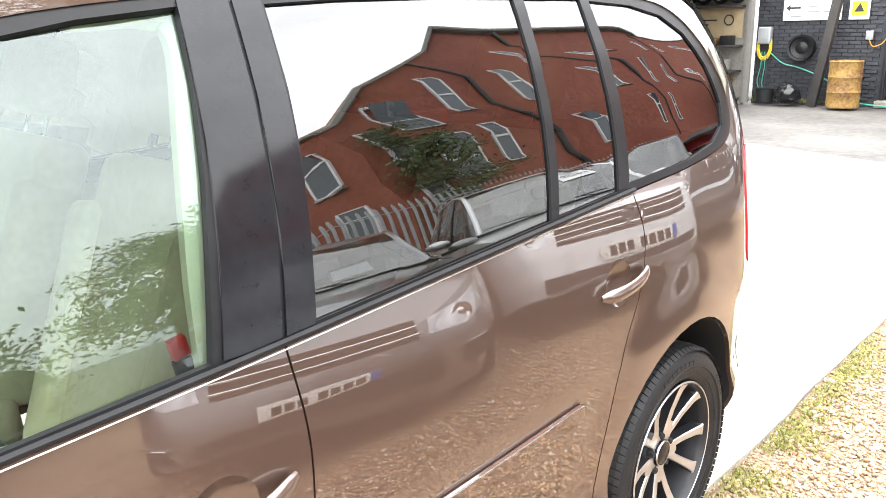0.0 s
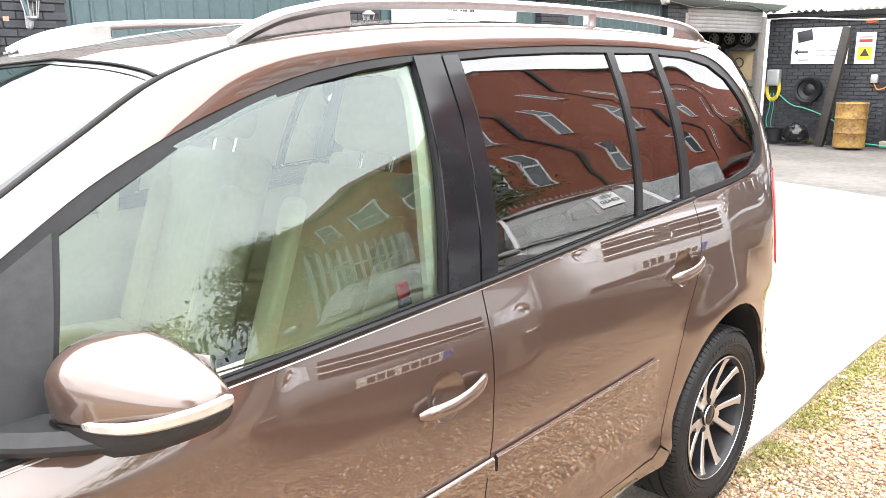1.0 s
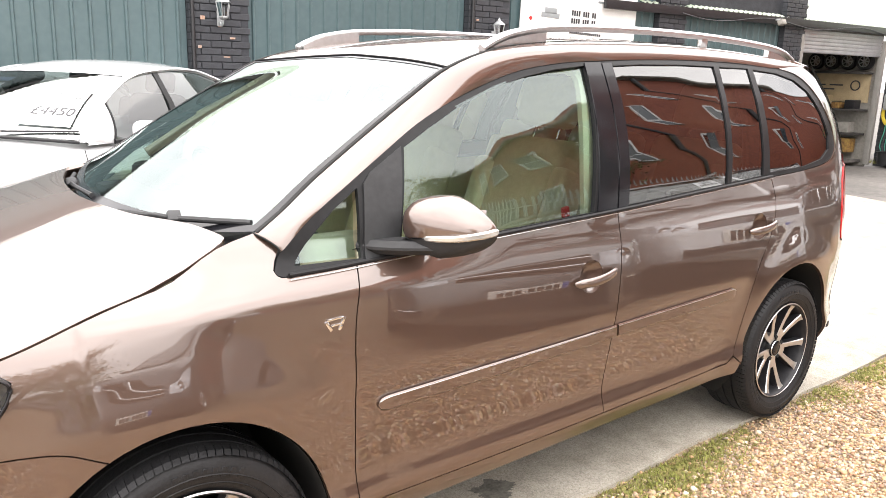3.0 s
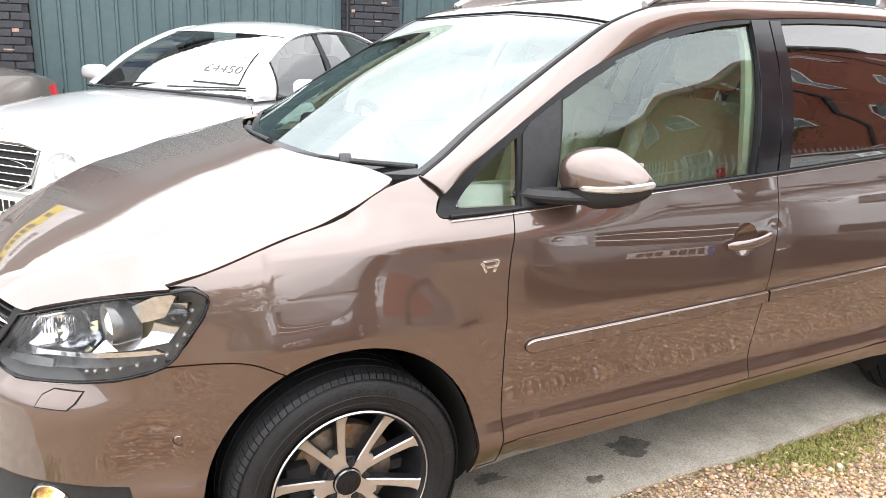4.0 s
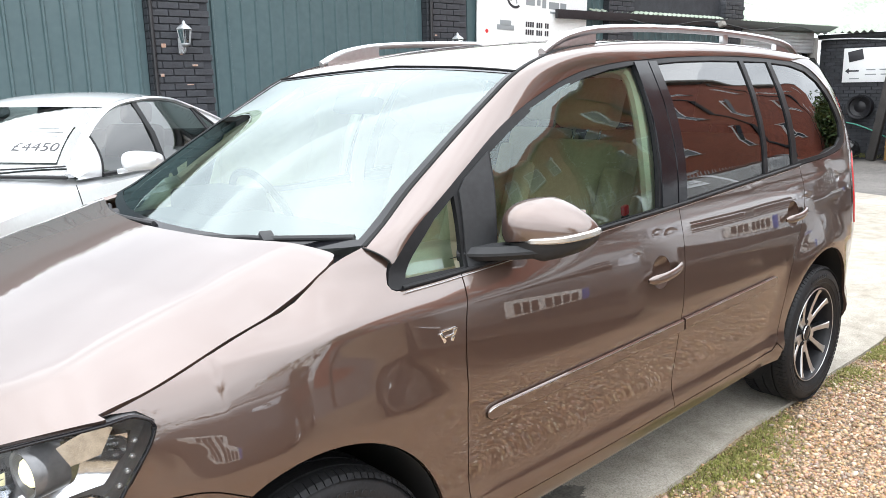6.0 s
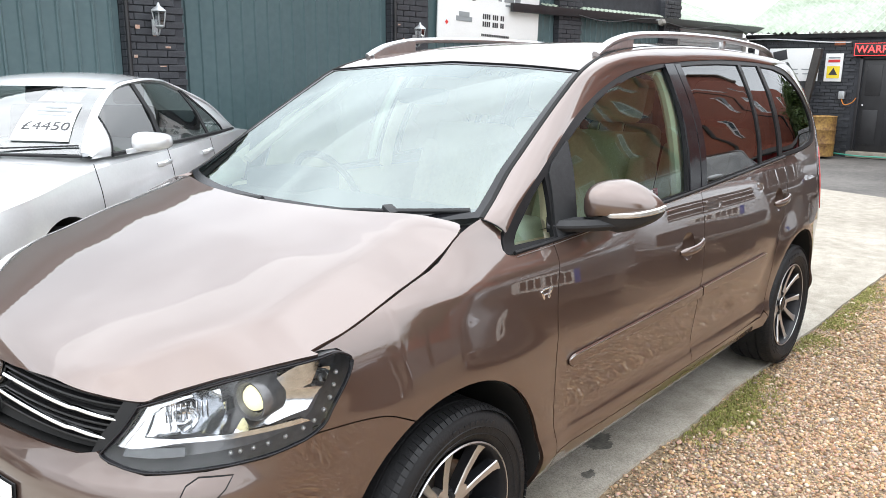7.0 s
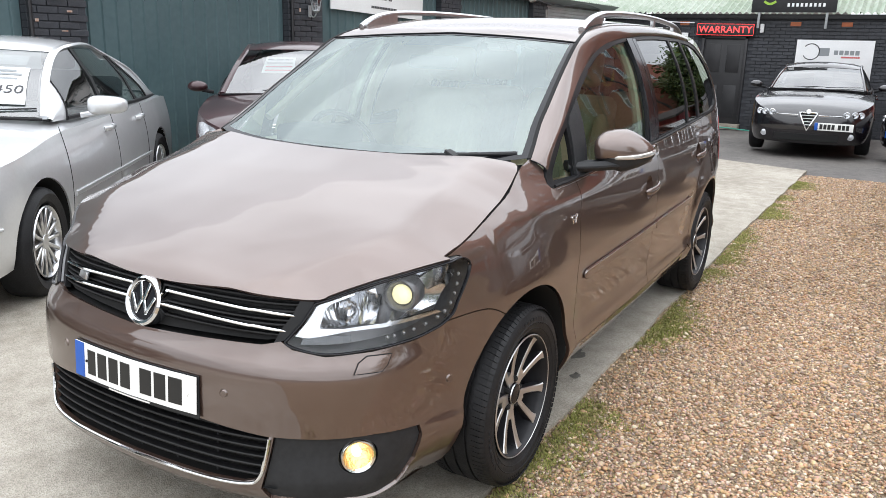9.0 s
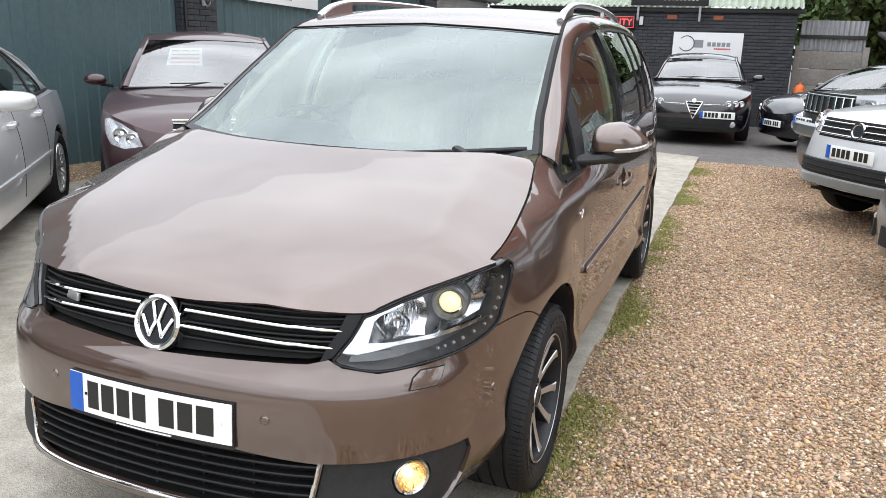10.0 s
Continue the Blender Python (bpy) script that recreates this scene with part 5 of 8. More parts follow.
        rows = [[(p[0], (y + dy) * side, b), (p[0], (y + dy) * side, max(t, b + .002))] for p, y, t, b in zip(pts, yy, top, base) for dy in (0,)]
        loft("rail_foot", rows, SATIN, rails, thick=.022)
    box_part("rail_support", (.045, .02, .045), pose(-2.30, .553 * side, 1.627), SATIN, rails, .006)

# front bumper, all round the nose
def both(right):
    """A loop across the nose from its left half, listed from the middle outwards and back to the middle."""
    return [(-u, z) for u, z in right[::-1]] + list(right)


HEAD = [(.500, .680), (.53, .664), (.62, .648), (.75, .653), (.877, .668), (.94, .685), (at_x(.430), .703)]
edge = [(0.0, .655), (.12, .660), (.30, .668), (.44, .672), (.495, .684)] + HEAD[1:] + [(at_x(x), z) for x, z in curve(BUMP_SEAM)[1:]] + [(at_x(x), z) for x, z in arc(0, .315, .364, 62, -12, 14, 1.078)] \
    + [(at_x(.37), .212), (1.0, .205), (.70, .192), (.45, .190), (.2, .20), (0.0, .20)]
low = [(0.0, .438), (.26, .434), (.47, .416), (.462, .36), (.440, .292), (.40, .278), (.3, .272), (.12, .272), (0.0, .272)]
fogs = [(.486, .417), (.60, .416), (.75, .416), (.890, .404), (.897, .375), (.878, .30), (.83, .232), (.76, .212), (.60, .216), (.47, .228), (.452, .262), (.468, .33)]
outline = [(-u, z) for u, z in edge[::-1]] + edge[1:]
half = lambda pts: [(-u, z) for u, z in pts[::-1]] + pts[1:]
outline = edge[1:] + [(-u, z) for u, z in edge[::-1][0:1]] + [(-u, z) for u, z in edge[::-1][1:-1]] + [(0.0, .655)]
grille_hole = low[1:] + [(-u, z) for u, z in low[::-1][1:-1]] + [(0.0, .438)]
bumper = panel("front_bumper", body, outline, PAINT, car, holes=[grille_hole, fogs, [(-u, z) for u, z in fogs]], grid=.028)
# lower grille: black slats and a bright lip
rows = [[body(u, z, .055) for u in np.linspace(-.50, .50, 41)] for z in (.26, .35, .45)]
loft("grille_backing", rows, GAP, bumper, "black backing of the lower grille")
rows = [[body(u, z, d) for u in np.linspace(-.49, .49, 41)] for z, d in ((.262, .006), (.255, .030), (.262, .056))]
loft("grille_floor", rows, GAP, bumper)
for z in (.300, .326, .352, .378, .404, .428):
    w = .452 + (z - .29) * .14
    sweep("grille_slat", [body(u, z, .018) for u in np.linspace(-w, w, 41)], bar_profile(.026, .007, .3), GRILLE_BLACK, bumper)
for u in (-.30, -.15, 0, .15, .30):
    sweep("grille_rib", [body(u, z, .036) for z in (.275, .35, .435)], bar_profile(.006, .02), BLACK_PLASTIC, bumper, up=(1, 0, 0))
lip = [(.474, .414), (.464, .36), (.446, .296), (.41, .274), (.3, .266), (.12, .265), (0, .265)]
lip = curve(lip) + [(-q[0], q[1]) for q in curve(lip)[::-1][1:]]
sweep("grille_lip", [body(u, z, -.003) for u, z in lip], ring_profile(.0055, n=8), CHROME, bumper, "thin chrome lip")
for side in (1, -1):
    fix = (lambda f: f) if side > 0 else mirrored
    insert = panel("fog_panel", fix(deeper(.012)), fogs, BLACK_PLASTIC, bumper, holes=[[(.706 + .054 * math.cos(a), .352 + .050 * math.sin(a)) for a in np.linspace(0, 2 * math.pi, 28)[:-1]]], gap=.001, grid=.03,
                   label="black plastic fog lamp panel")
    c = np.array(fix(deeper(.02))(.706, .352))
    n = np.array(fix(deeper(-.10))(.706, .352)) - c
    turn = Vector(n).to_track_quat("Z", "Y").to_matrix().to_4x4()
    place = Matrix.Translation(c) @ turn
    lathe("fog_ring", [(.042, .002), (.044, .010), (.049, .012), (.053, .006), (.053, -.02)], CHROME, insert, place, 36, "chrome ring")
    lathe("fog_bowl", [(.043, .004), (.039, -.012), (.030, -.028), (.014, -.038), (.0, -.040)], FOG_BOWL, insert, place, 32, "warm reflector bowl")
    lathe("fog_bulb", [(.0, -.006), (.010, -.008), (.014, -.018), (.012, -.040)], FOG_LIT, insert, place, 16, "lit bulb")
    lathe("fog_lens", [(.043, .006), (.029, .011), (.0, .013)], LENS, insert, place, 32, "clear fog lamp lens").visible_shadow = False
    # washer flap and parking sensors
    flap = [(.694, .600), (.708, .628), (.734, .643), (.806, .643), (.788, .616), (.770, .600)]
    panel("washer_flap", fix(deeper(-.0035)), flap, PAINT, bumper, gap=.0015, grid=.03, flange=.004)
    panel("shut_line", fix(deeper(-.0022)), flap, GAP, bumper, gap=-.0012, grid=.03, flange=0)
    for u, z in ((.345, .527), (1.0, .520)):
        c = np.array(fix(body)(u, z))
        n = np.array(fix(deeper(-.10))(u, z)) - c
        place = Matrix.Translation(c) @ Vector(n).to_track_quat("Z", "Y").to_matrix().to_4x4()
        lathe("parking_sensor", [(.0, .0025), (.009, .002), (.011, .0), (.012, -.001), (.013, .001), (.0145, -.003)], PAINT, bumper, place, 20, "round parking sensor")

# bonnet: a crowned sheet
CROWN = table([-.45, -.25, -.10, 0, .2, .4, .6, .70, .76, .80, .83], [1.168, 1.135, 1.110, 1.088, 1.036, .974, .904, .862, .830, .795, .74], .022)
EDGE_Z = table([.585, .658, .70, .77, .826, .93, 1.0, 1.04], [.788, .805, .815, .832, .846, .873, .884, .887], .025)


def hood_edge(u):
    """Where the bonnet ends over the lamp, u metres round the plan."""
    return body(u, EDGE_Z(u) + .002)


EDGE_U = [.585, .64, .70, .77, .84, .91, .97, 1.0]
hood_x = [-.25, -.13, -.05, .05, .15, .25, .33]
lamp_edge = sorted(hood_edge(u) for u in EDGE_U)
HOOD_Y = table(hood_x + [q[0] for q in lamp_edge] + [.76, .80], [SEAM_Y(x) for x in hood_x] + [q[1] for q in lamp_edge] + [.41, .34], .010)
HOOD_DROP = table(hood_x + [q[0] for q in lamp_edge] + [.76, .80], [CROWN(x) - SEAM_Z(x) for x in hood_x] + [CROWN(q[0]) - q[2] for q in lamp_edge] + [.033, .012], .010)


def bonnet_at(x, y):
    """The bonnet's skin: a flat crown out to a soft crease near each edge, with steeper flanks below it."""
    a, edge_ = abs(y), max(HOOD_Y(x), .2)
    k, kc, soft = a / edge_, .79, .016
    drop, arch = HOOD_DROP(x), .50
    # beyond the crease the slope steps up, so that the edge meets the wing
    over = soft * math.log1p(math.exp(min((k - kc) / soft, 40)))
    over_edge = soft * math.log1p(math.exp((1 - kc) / soft))
    fall = arch * k * k + (1 - arch) * over / over_edge
    return (x, y, CROWN(x) - drop * fall)


edge_at = np.array([hood_edge(u) for u in np.linspace(.56, 1.02, 40)])
edge_over = np.array([bonnet_at(p[0], p[1])[2] - p[2] for p in edge_at])


def bonnet_skin(x, y):
    """The crown, drawn down to the lamps' upper edges."""
    q = bonnet_at(x, y)
    d = np.hypot(edge_at[:, 0] - x, edge_at[:, 1] - abs(y))
    w = np.exp(-d / .02)
    over = float((w * edge_over).sum() / max(w.sum(), 1e-12))
    return (x, y, q[2] - over * math.exp(-(float(d.min()) / .13) ** 2))


front = curve([(.800, 0), (.797, .12), (.783, .27), (.760, .40)] + [hood_edge(u)[:2] for u in EDGE_U] + [(.412, .779)], 5)
sidel = [(x, SEAM_Y(x)) for x in np.linspace(.41, -.12, 16)]
rear = curve([(-.150, .738), (-.165, .70), (-.120, .55), (-.062, .35), (-.032, .15), (-.022, 0)], 5)
half = [tuple(q) for q in front] + sidel[1:] + [tuple(q) for q in rear]
outline = half + [(x, -y) for x, y in half[::-1][1:-1]]
bonnet = panel("bonnet", bonnet_skin, outline, PAINT, car, grid=.03, gap=.0022, flange=.010, label="wide crowned bonnet")

# upper grille between the headlamps
gr = [(0.0, .800), (.2, .797), (.38, .794), (.585, .789), (.548, .733), (.500, .682), (.44, .671), (.30, .667), (.12, .659), (0.0, .654)]
gr_outline = gr[1:] + [(-u, z) for u, z in gr[::-1][1:-1]] + [(0.0, .800)]
grille = panel("grille", deeper(.035), gr_outline, GAP, car, gap=0, flange=0, grid=.05, label="black upper grille with two bright bars")
for zs, ds in (((.650, .640, .640), (.010, .040, .16)), ((.70, .640), (.10, .12))):
    loft("grille_floor", [[body(u, z + .05 * min(abs(u), .5) ** 2, d) for u in np.linspace(-.56, .56, 41)] for z, d in zip(zs, ds)], GAP, grille)
for z in (.692, .718, .730, .754, .772, .786):
    w = .47 + (z - .67) * .72
    sweep("grille_slat", [body(u, z, .026) for u in np.linspace(-w, w, 41)], bar_profile(.018, .006, .3), GRILLE_BLACK, grille)
for side in (1, -1):
    for z0, z1, w in ((.762, .745, .532), (.722, .704, .508)):
        pts = [body(side * u, z0 + (z1 - z0) * (u / w) ** 2, .012 + (.004 if u > .4 else 0)) for u in np.linspace(.075, w, 26)]
        sweep("grille_bar", pts, bar_profile(.016, .0095, .35), CHROME, grille, "chrome bar", scale=[1] * 23 + [.9, .7, .4])
    cheek = [(.470, .672), (.502, .682), (.550, .733), (.590, .790), (.545, .792), (.515, .74), (.49, .71)]
    panel("grille_cheek", mirrored(deeper(.012)) if side < 0 else deeper(.012), cheek, GRILLE_BLACK, grille, gap=0, grid=.03, flange=.02)
bm = bmesh.new()
rbox(bm, (.012, .055, .024), Matrix.Translation(body(-.33, .742, .004)) @ pose(0, 0, 0, 0, -20, -18), .004)
part("grille_badge", bm, SATIN, grille, "small slanted badge")
# round badge on the nose
nose = Matrix.Translation((.822, 0, .722)) @ pose(0, 0, 0, 0, 90 - 17, 0)
badge = lathe("nose_badge", [(.0, .004), (.055, .004), (.056, .010), (.060, .015), (.067, .016), (.0735, .010), (.076, -.01), (.072, -.03)], CHROME, car, nose, 56, "round chrome maker's badge")
lathe("badge_field", [(.0, .0055), (.055, .0055)], BLACK_GLOSS, badge, nose, 40)
for s in (1, -1):
    for a, b in (((.050, -.019), (.004, -.0045)), ((.012, -.0465), (-.034, -.020)), ((-.034, -.020), (-.002, -.0065))):
        p, q = Vector((a[0] * -1, a[1] * s, .009)), Vector((b[0] * -1, b[1] * s, .009))
        d = q - p
        bm = bmesh.new()
        rbox(bm, (d.length + .010, .0105, .006), nose @ Matrix.Translation((p + q) / 2) @ Matrix.Rotation(math.atan2(d.y, d.x), 4, "Z"), .002, 1)
        part("badge_bar", bm, CHROME, badge)

# number plate with bars for its characters
def on_nose(y, z, d):
    p = body(y, .508, -.010 - d)
    lean = .06 * (z - .508)
    return (p[0] - lean, p[1], z)


def plate_sheet(name, y0, y1, z0, z1, d, mat, parent):
    rows = [[on_nose(y, z, d) for y in np.linspace(y0, y1, 13)] for z in np.linspace(z0, z1, 3)]
    return loft(name, rows, mat, parent, thick=.003)


plate = plate_sheet("number_plate", -.262, .262, .453, .563, .004, PLATE_WHITE, car)
plate["label"] = "white front number plate with dark bars"
plate_sheet("plate_holder", -.265, .265, .438, .5645, -.004, BLACK_PLASTIC, plate)
plate_sheet("plate_band", -.262, -.214, .453, .563, .0055, PLATE_BLUE, plate)
y = -.195
for i, w in enumerate((.050, .054, .054, .054, .0, .058, .056, .062)):
    if w:
        plate_sheet("plate_bar", y, y + w - .012, .470, .547, .0055, PLATE_BLACK, plate)
    y += w if w else .030
plate_sheet("plate_small_print", -.10, .08, .4425, .4465, .0005, PLATE_WHITE, plate)
plate_sheet("plate_screw", -.205, -.198, .505, .512, .007, GAP, plate)
plate_sheet("plate_screw", .225, .234, .503, .512, .0075, PLATE_WHITE, plate)

# headlamps
for side in (1, -1):
    fix = (lambda f: f) if side > 0 else mirrored
    rear_edge = [(at_x(x), z) for x, z in HEAD_EDGE[::-1]]
    lens_loop = curve(HEAD[:-1] + [(.972, .698), (1.006, .722)] + rear_edge[1:-1] + [(1.035, .886)] + [(u, EDGE_Z(u) - .002) for u in EDGE_U[::-1]], 4) + [(.548, .733)]
    lamp = panel("headlamp", fix(deeper(.075)), lens_loop, BEZEL, car, gap=.003, grid=.04, flange=0, label="headlamp unit with lit projector")
    ring = shrink(tidy(resample([np.array(q, float) for q in lens_loop], .02, True), .004), .004)
    ring = ring + ring[:1]
    loft("lamp_housing", [[fix(deeper(d))(u, z) for u, z in ring] for d in (.006, .04, .076)], BEZEL, lamp)
    cover = panel("headlamp_cover", fix(deeper(.001)), lens_loop, LENS, lamp, gap=.0035, grid=.03, flange=0, label="clear lens")
    cover.visible_shadow = False
    rim = [fix(deeper(-.0005))(u, z) for u, z in shrink(tidy(resample([np.array(q, float) for q in lens_loop], .02, True), .004), .0045)]
    sweep("headlamp_rim", rim, bar_profile(.011, .005), BLACK_GLOSS, lamp, closed=True)
    # inner reflector block
    bowl = [(.585, .700), (.66, .706), (.78, .712), (.80, .76), (.79, .810), (.70, .790), (.620, .770)]
    dished = lambda u, z: body(u, z, .030 + .038 * max(0, 1 - ((u - .69) / .125) ** 2 - ((z - .752) / .065) ** 2))
    panel("reflector", fix(dished), bowl, REFLECT, lamp, gap=0, grid=.012, flange=.03, label="bright reflector")
    wing_r = [(.80, .708), (.90, .722), (.985, .742), (1.03, .80), (1.035, .845), (.95, .850), (.90, .842), (.93, .80), (.90, .755), (.84, .742)]
    dished_r = lambda u, z: body(u, z, .022 + .045 * max(0, 1 - ((u - .93) / .14) ** 2 - ((z - .775) / .085) ** 2))
    panel("reflector", fix(dished_r), wing_r, REFLECT, lamp, gap=0, grid=.012, flange=.03)
    blade = [(.530, .690), (.57, .686), (.68, .700), (.80, .706), (.98, .728), (.96, .737), (.80, .717), (.68, .709), (.60, .712), (.625, .772), (.60, .775), (.555, .728)]
    panel("reflector_blade", fix(deeper(.022)), blade, REFLECT, lamp, gap=0, grid=.03, flange=.012)
    c = np.array(fix(deeper(.030))(.868, .790))
    ahead = Vector((1, .18 * side, -.05))
    place = Matrix.Translation(c) @ ahead.to_track_quat("Z", "Y").to_matrix().to_4x4()
    lathe("projector_shroud", [(.034, .0), (.040, .012), (.046, .014), (.050, .004), (.050, -.05)], BEZEL, lamp, place, 40, "satin shroud")
    lathe("projector", [(.030, -.004), (.0265, .006), (.016, .013), (.0, .016)], XENON, lamp, place, 32, "lit projector lens")
    c = np.array(fix(deeper(.032))(.705, .752))
    place = Matrix.Translation(c) @ Vector((1, .1 * side, 0)).to_track_quat("Z", "Y").to_matrix().to_4x4()
    lathe("main_beam", [(.034, .012), (.028, -.006), (.014, -.020), (.0, -.022)], REFLECT, lamp, place, 30, "round main beam bowl")
    bm = bmesh.new()
    for i in range(9):
        k = i / 8
        rbox(bm, (.004, .0025, .040), Matrix.Translation(fix(deeper(.022))(.655 + .10 * k, .760 + .012 * k)), .0008, 1)
    part("reflector_ribs", bm, CHROME, lamp)
    band = [(.530, .692), (.548, .688), (.600, .750), (.640, .775), (.720, .796), (.715, .808), (.640, .792), (.590, .768)]
    panel("reflector_band", fix(deeper(.020)), band, REFLECT, lamp, gap=0, grid=.02, flange=.02, label="bright inner surround")
    tip = [(.935, .800), (.985, .815), (1.010, .862), (.985, .872), (.940, .850), (.915, .835)]
    panel("reflector_tip", fix(deeper(.020)), tip, REFLECT, lamp, gap=0, grid=.02, flange=.02)
    strip = [(.545, .668), (.62, .668), (.70, .672), (.70, .690), (.62, .690), (.555, .690)]
    panel("side_lamp", fix(deeper(.026)), strip, SIDE_LAMP, lamp, gap=0, grid=.02, flange=.01, label="ribbed side lamp")
    leds = curve([(.805, .680), (.85, .686), (.90, .697), (.96, .716), (1.005, .745), (1.032, .785), (1.045, .830)], 8)
    for i in range(11):
        u, z = leds[int(i * (len(leds) - 1) / 10)]
        bm = bmesh.new()
        bmesh.ops.create_uvsphere(bm, u_segments=8, v_segments=6, radius=.0062, matrix=Matrix.Translation(fix(deeper(.016))(u, z)))
        part("daylight_led", bm, LED_CLEAR, lamp)

# windscreen, roof, wipers
WS_TOP = curve([(-.90, .632, 1.497), (-.936, .50, 1.507), (-.965, .30, 1.519), (-.98, 0, 1.530)], 6)
WS_BOT = curve([(-.235, .738, 1.094), (-.18, .62, 1.080), (-.11, .40, 1.068), (-.07, .20, 1.066), (-.055, 0, 1.066)], 6)


def across(line):
    s = resample(line, .02)
    d = np.concatenate([[0], np.cumsum([np.linalg.norm(s[i + 1] - s[i]) for i in range(len(s) - 1)])])
    half = [np.array([np.interp(v, d, [q[k] for q in s]) for k in range(3)]) for v in np.linspace(0, d[-1], 15)]
    return half + [q * (1, -1, 1) for q in half[::-1][1:]]


top, bot = across(WS_TOP), across(WS_BOT)


side_line = [q for q in upper if q[0] > -.905]
side_d = np.concatenate([[0], np.cumsum([np.linalg.norm(side_line[i + 1] - side_line[i]) for i in range(len(side_line) - 1)])])


def screen_rows(k0, k1, lift, n=12, trim=0):
    rows = []
    for k in np.linspace(k0, k1, n):
        row = []
        rise = np.array((.50, 0, .87))
        edge = np.array([np.interp(min(max(k, 0), 1) * side_d[-1], side_d, [p[i] for p in side_line]) for i in range(3)])
        edge = edge - (bot[0] + (top[0] - bot[0]) * k + rise * .038 * math.sin(math.pi * min(max(k, 0), 1)))
        for j, (a, b) in enumerate(zip(bot, top)):
            w = j / (len(bot) - 1) * 2 - 1
            q = a + (b - a) * k
            q = q + rise * (.038 * math.sin(math.pi * k) + lift) + edge * (1, -1 if w > 0 else 1, 1) * w * w
            row.append(q)
        rows.append(row)
    return rows


for node in SCREEN.node_tree.nodes:
    if node.type == "BSDF_GLOSSY":
        node.inputs["Color"].default_value = (0.88, 0.98, 0.97, 1)
screen = loft("windscreen", screen_rows(0, 1, 0), SCREEN, car, "raked clear windscreen", centre=(-1.3, 0, .7))
screen.visible_shadow = False
for i, k0, k1 in ((0, -.005, .035), (1, .975, 1.004)):
    loft("screen_band", screen_rows(k0, k1, .0015, 3), BLACK_GLOSS, screen, "black edge band")
for s in (0, -1):
    rows = [[r[s], r[1 if s == 0 else -2] * .55 + r[s] * .45] for r in screen_rows(0, 1, .0015, 14)]
    loft("screen_band", rows, BLACK_GLOSS, screen)
# sensor housing with its mirror mount behind the screen
mid = screen_rows(.86, .99, -.012, 4)
loft("sensor_patch", [r[10:19] for r in screen_rows(.86, .985, -.004, 4)], BLACK_GLOSS, screen, "dark dotted sensor patch")
bm = bmesh.new()
rbox(bm, (.035, .24, .06), pose(-.80, 0, 1.40, 0, -25, 0), .02)
part("rear_view_mirror", bm, BLACK_PLASTIC, car, "interior mirror")

ROOF_Z = table([-.9, -.98, -1.1, -1.3, -1.5, -2.0, -2.5, -2.9, -3.1, -3.25][::-1], [1.515, 1.532, 1.568, 1.603, 1.622, 1.636, 1.628, 1.605, 1.582, 1.54][::-1], .06)
edge_x, edge_y, edge_z = [-p[0] for p in upper], [p[1] for p in upper], [p[2] for p in upper]
rows = []
for i in range(40):
    k = i / 39
    row = []
    for j in range(25):
        w = -1 + j / 12
        xf = np.interp(abs(w) * .634, [q[1] for q in WS_TOP][::-1], [q[0] for q in WS_TOP][::-1])
        x = xf + (-3.20 - .0 * abs(w) - xf) * k
        ye, ze = float(np.interp(-x, edge_x, edge_y)), float(np.interp(-x, edge_x, edge_z))
        y = w * ye
        zc = ROOF_Z(x)
        if k == 0:
            z = float(np.interp(abs(y), [q[1] for q in WS_TOP][::-1], [q[2] for q in WS_TOP][::-1]))
        else:
            z = ze + (max(zc, ze + .002) - ze) * (1 - abs(w) ** 2.6)
        row.append((x, y, z))
    rows.append(row)
loft("roof", rows, PAINT, car)
sweep("screen_seal", [q + np.array((.003, 0, .003)) for q in top], bar_profile(.006, .004), GAP, car)
# cowl under the screen
rows = [[(q[0] + dx, q[1] * .96, q[2] + dz - .02 * abs(q[1])) for q in bot] for dx, dz in ((-.02, -.010), (.012, -.034), (.05, -.075), (.08, -.11))]
loft("cowl", rows, BLACK_PLASTIC, car, "black plastic scuttle")


def wiper(hub, mid_, tip, flat):
    arm = sweep("wiper_arm", curve([hub, np.array(hub) * .5 + np.array(mid_) * .5 + (0.012, 0, .012), mid_], 5), bar_profile(.020, .010), BLACK_PLASTIC, car)
    line = curve([flat, mid_, tip], 8)
    sweep("wiper_blade", line, bar_profile(.016, .015, .35), BLACK_PLASTIC, arm)
    box_part("wiper_joint", (.05, .035, .022), Matrix.Translation(mid_) @ pose(0, 0, 0, 0, 20, 75), BLACK_PLASTIC, arm, .006)
    lathe("wiper_cap", [(.020, -.03), (.020, .008), (.014, .014), (0, .015)], BLACK_PLASTIC, arm, Matrix.Translation(hub), 16)


wiper((-.090, .27, 1.062), (-.128, .488, 1.098), (-.248, .688, 1.108), (-.062, .25, 1.082))
wiper((-.09, -.62, 1.030), (-.110, -.46, 1.062), (-.070, -.05, 1.082), (-.17, -.66, 1.066))

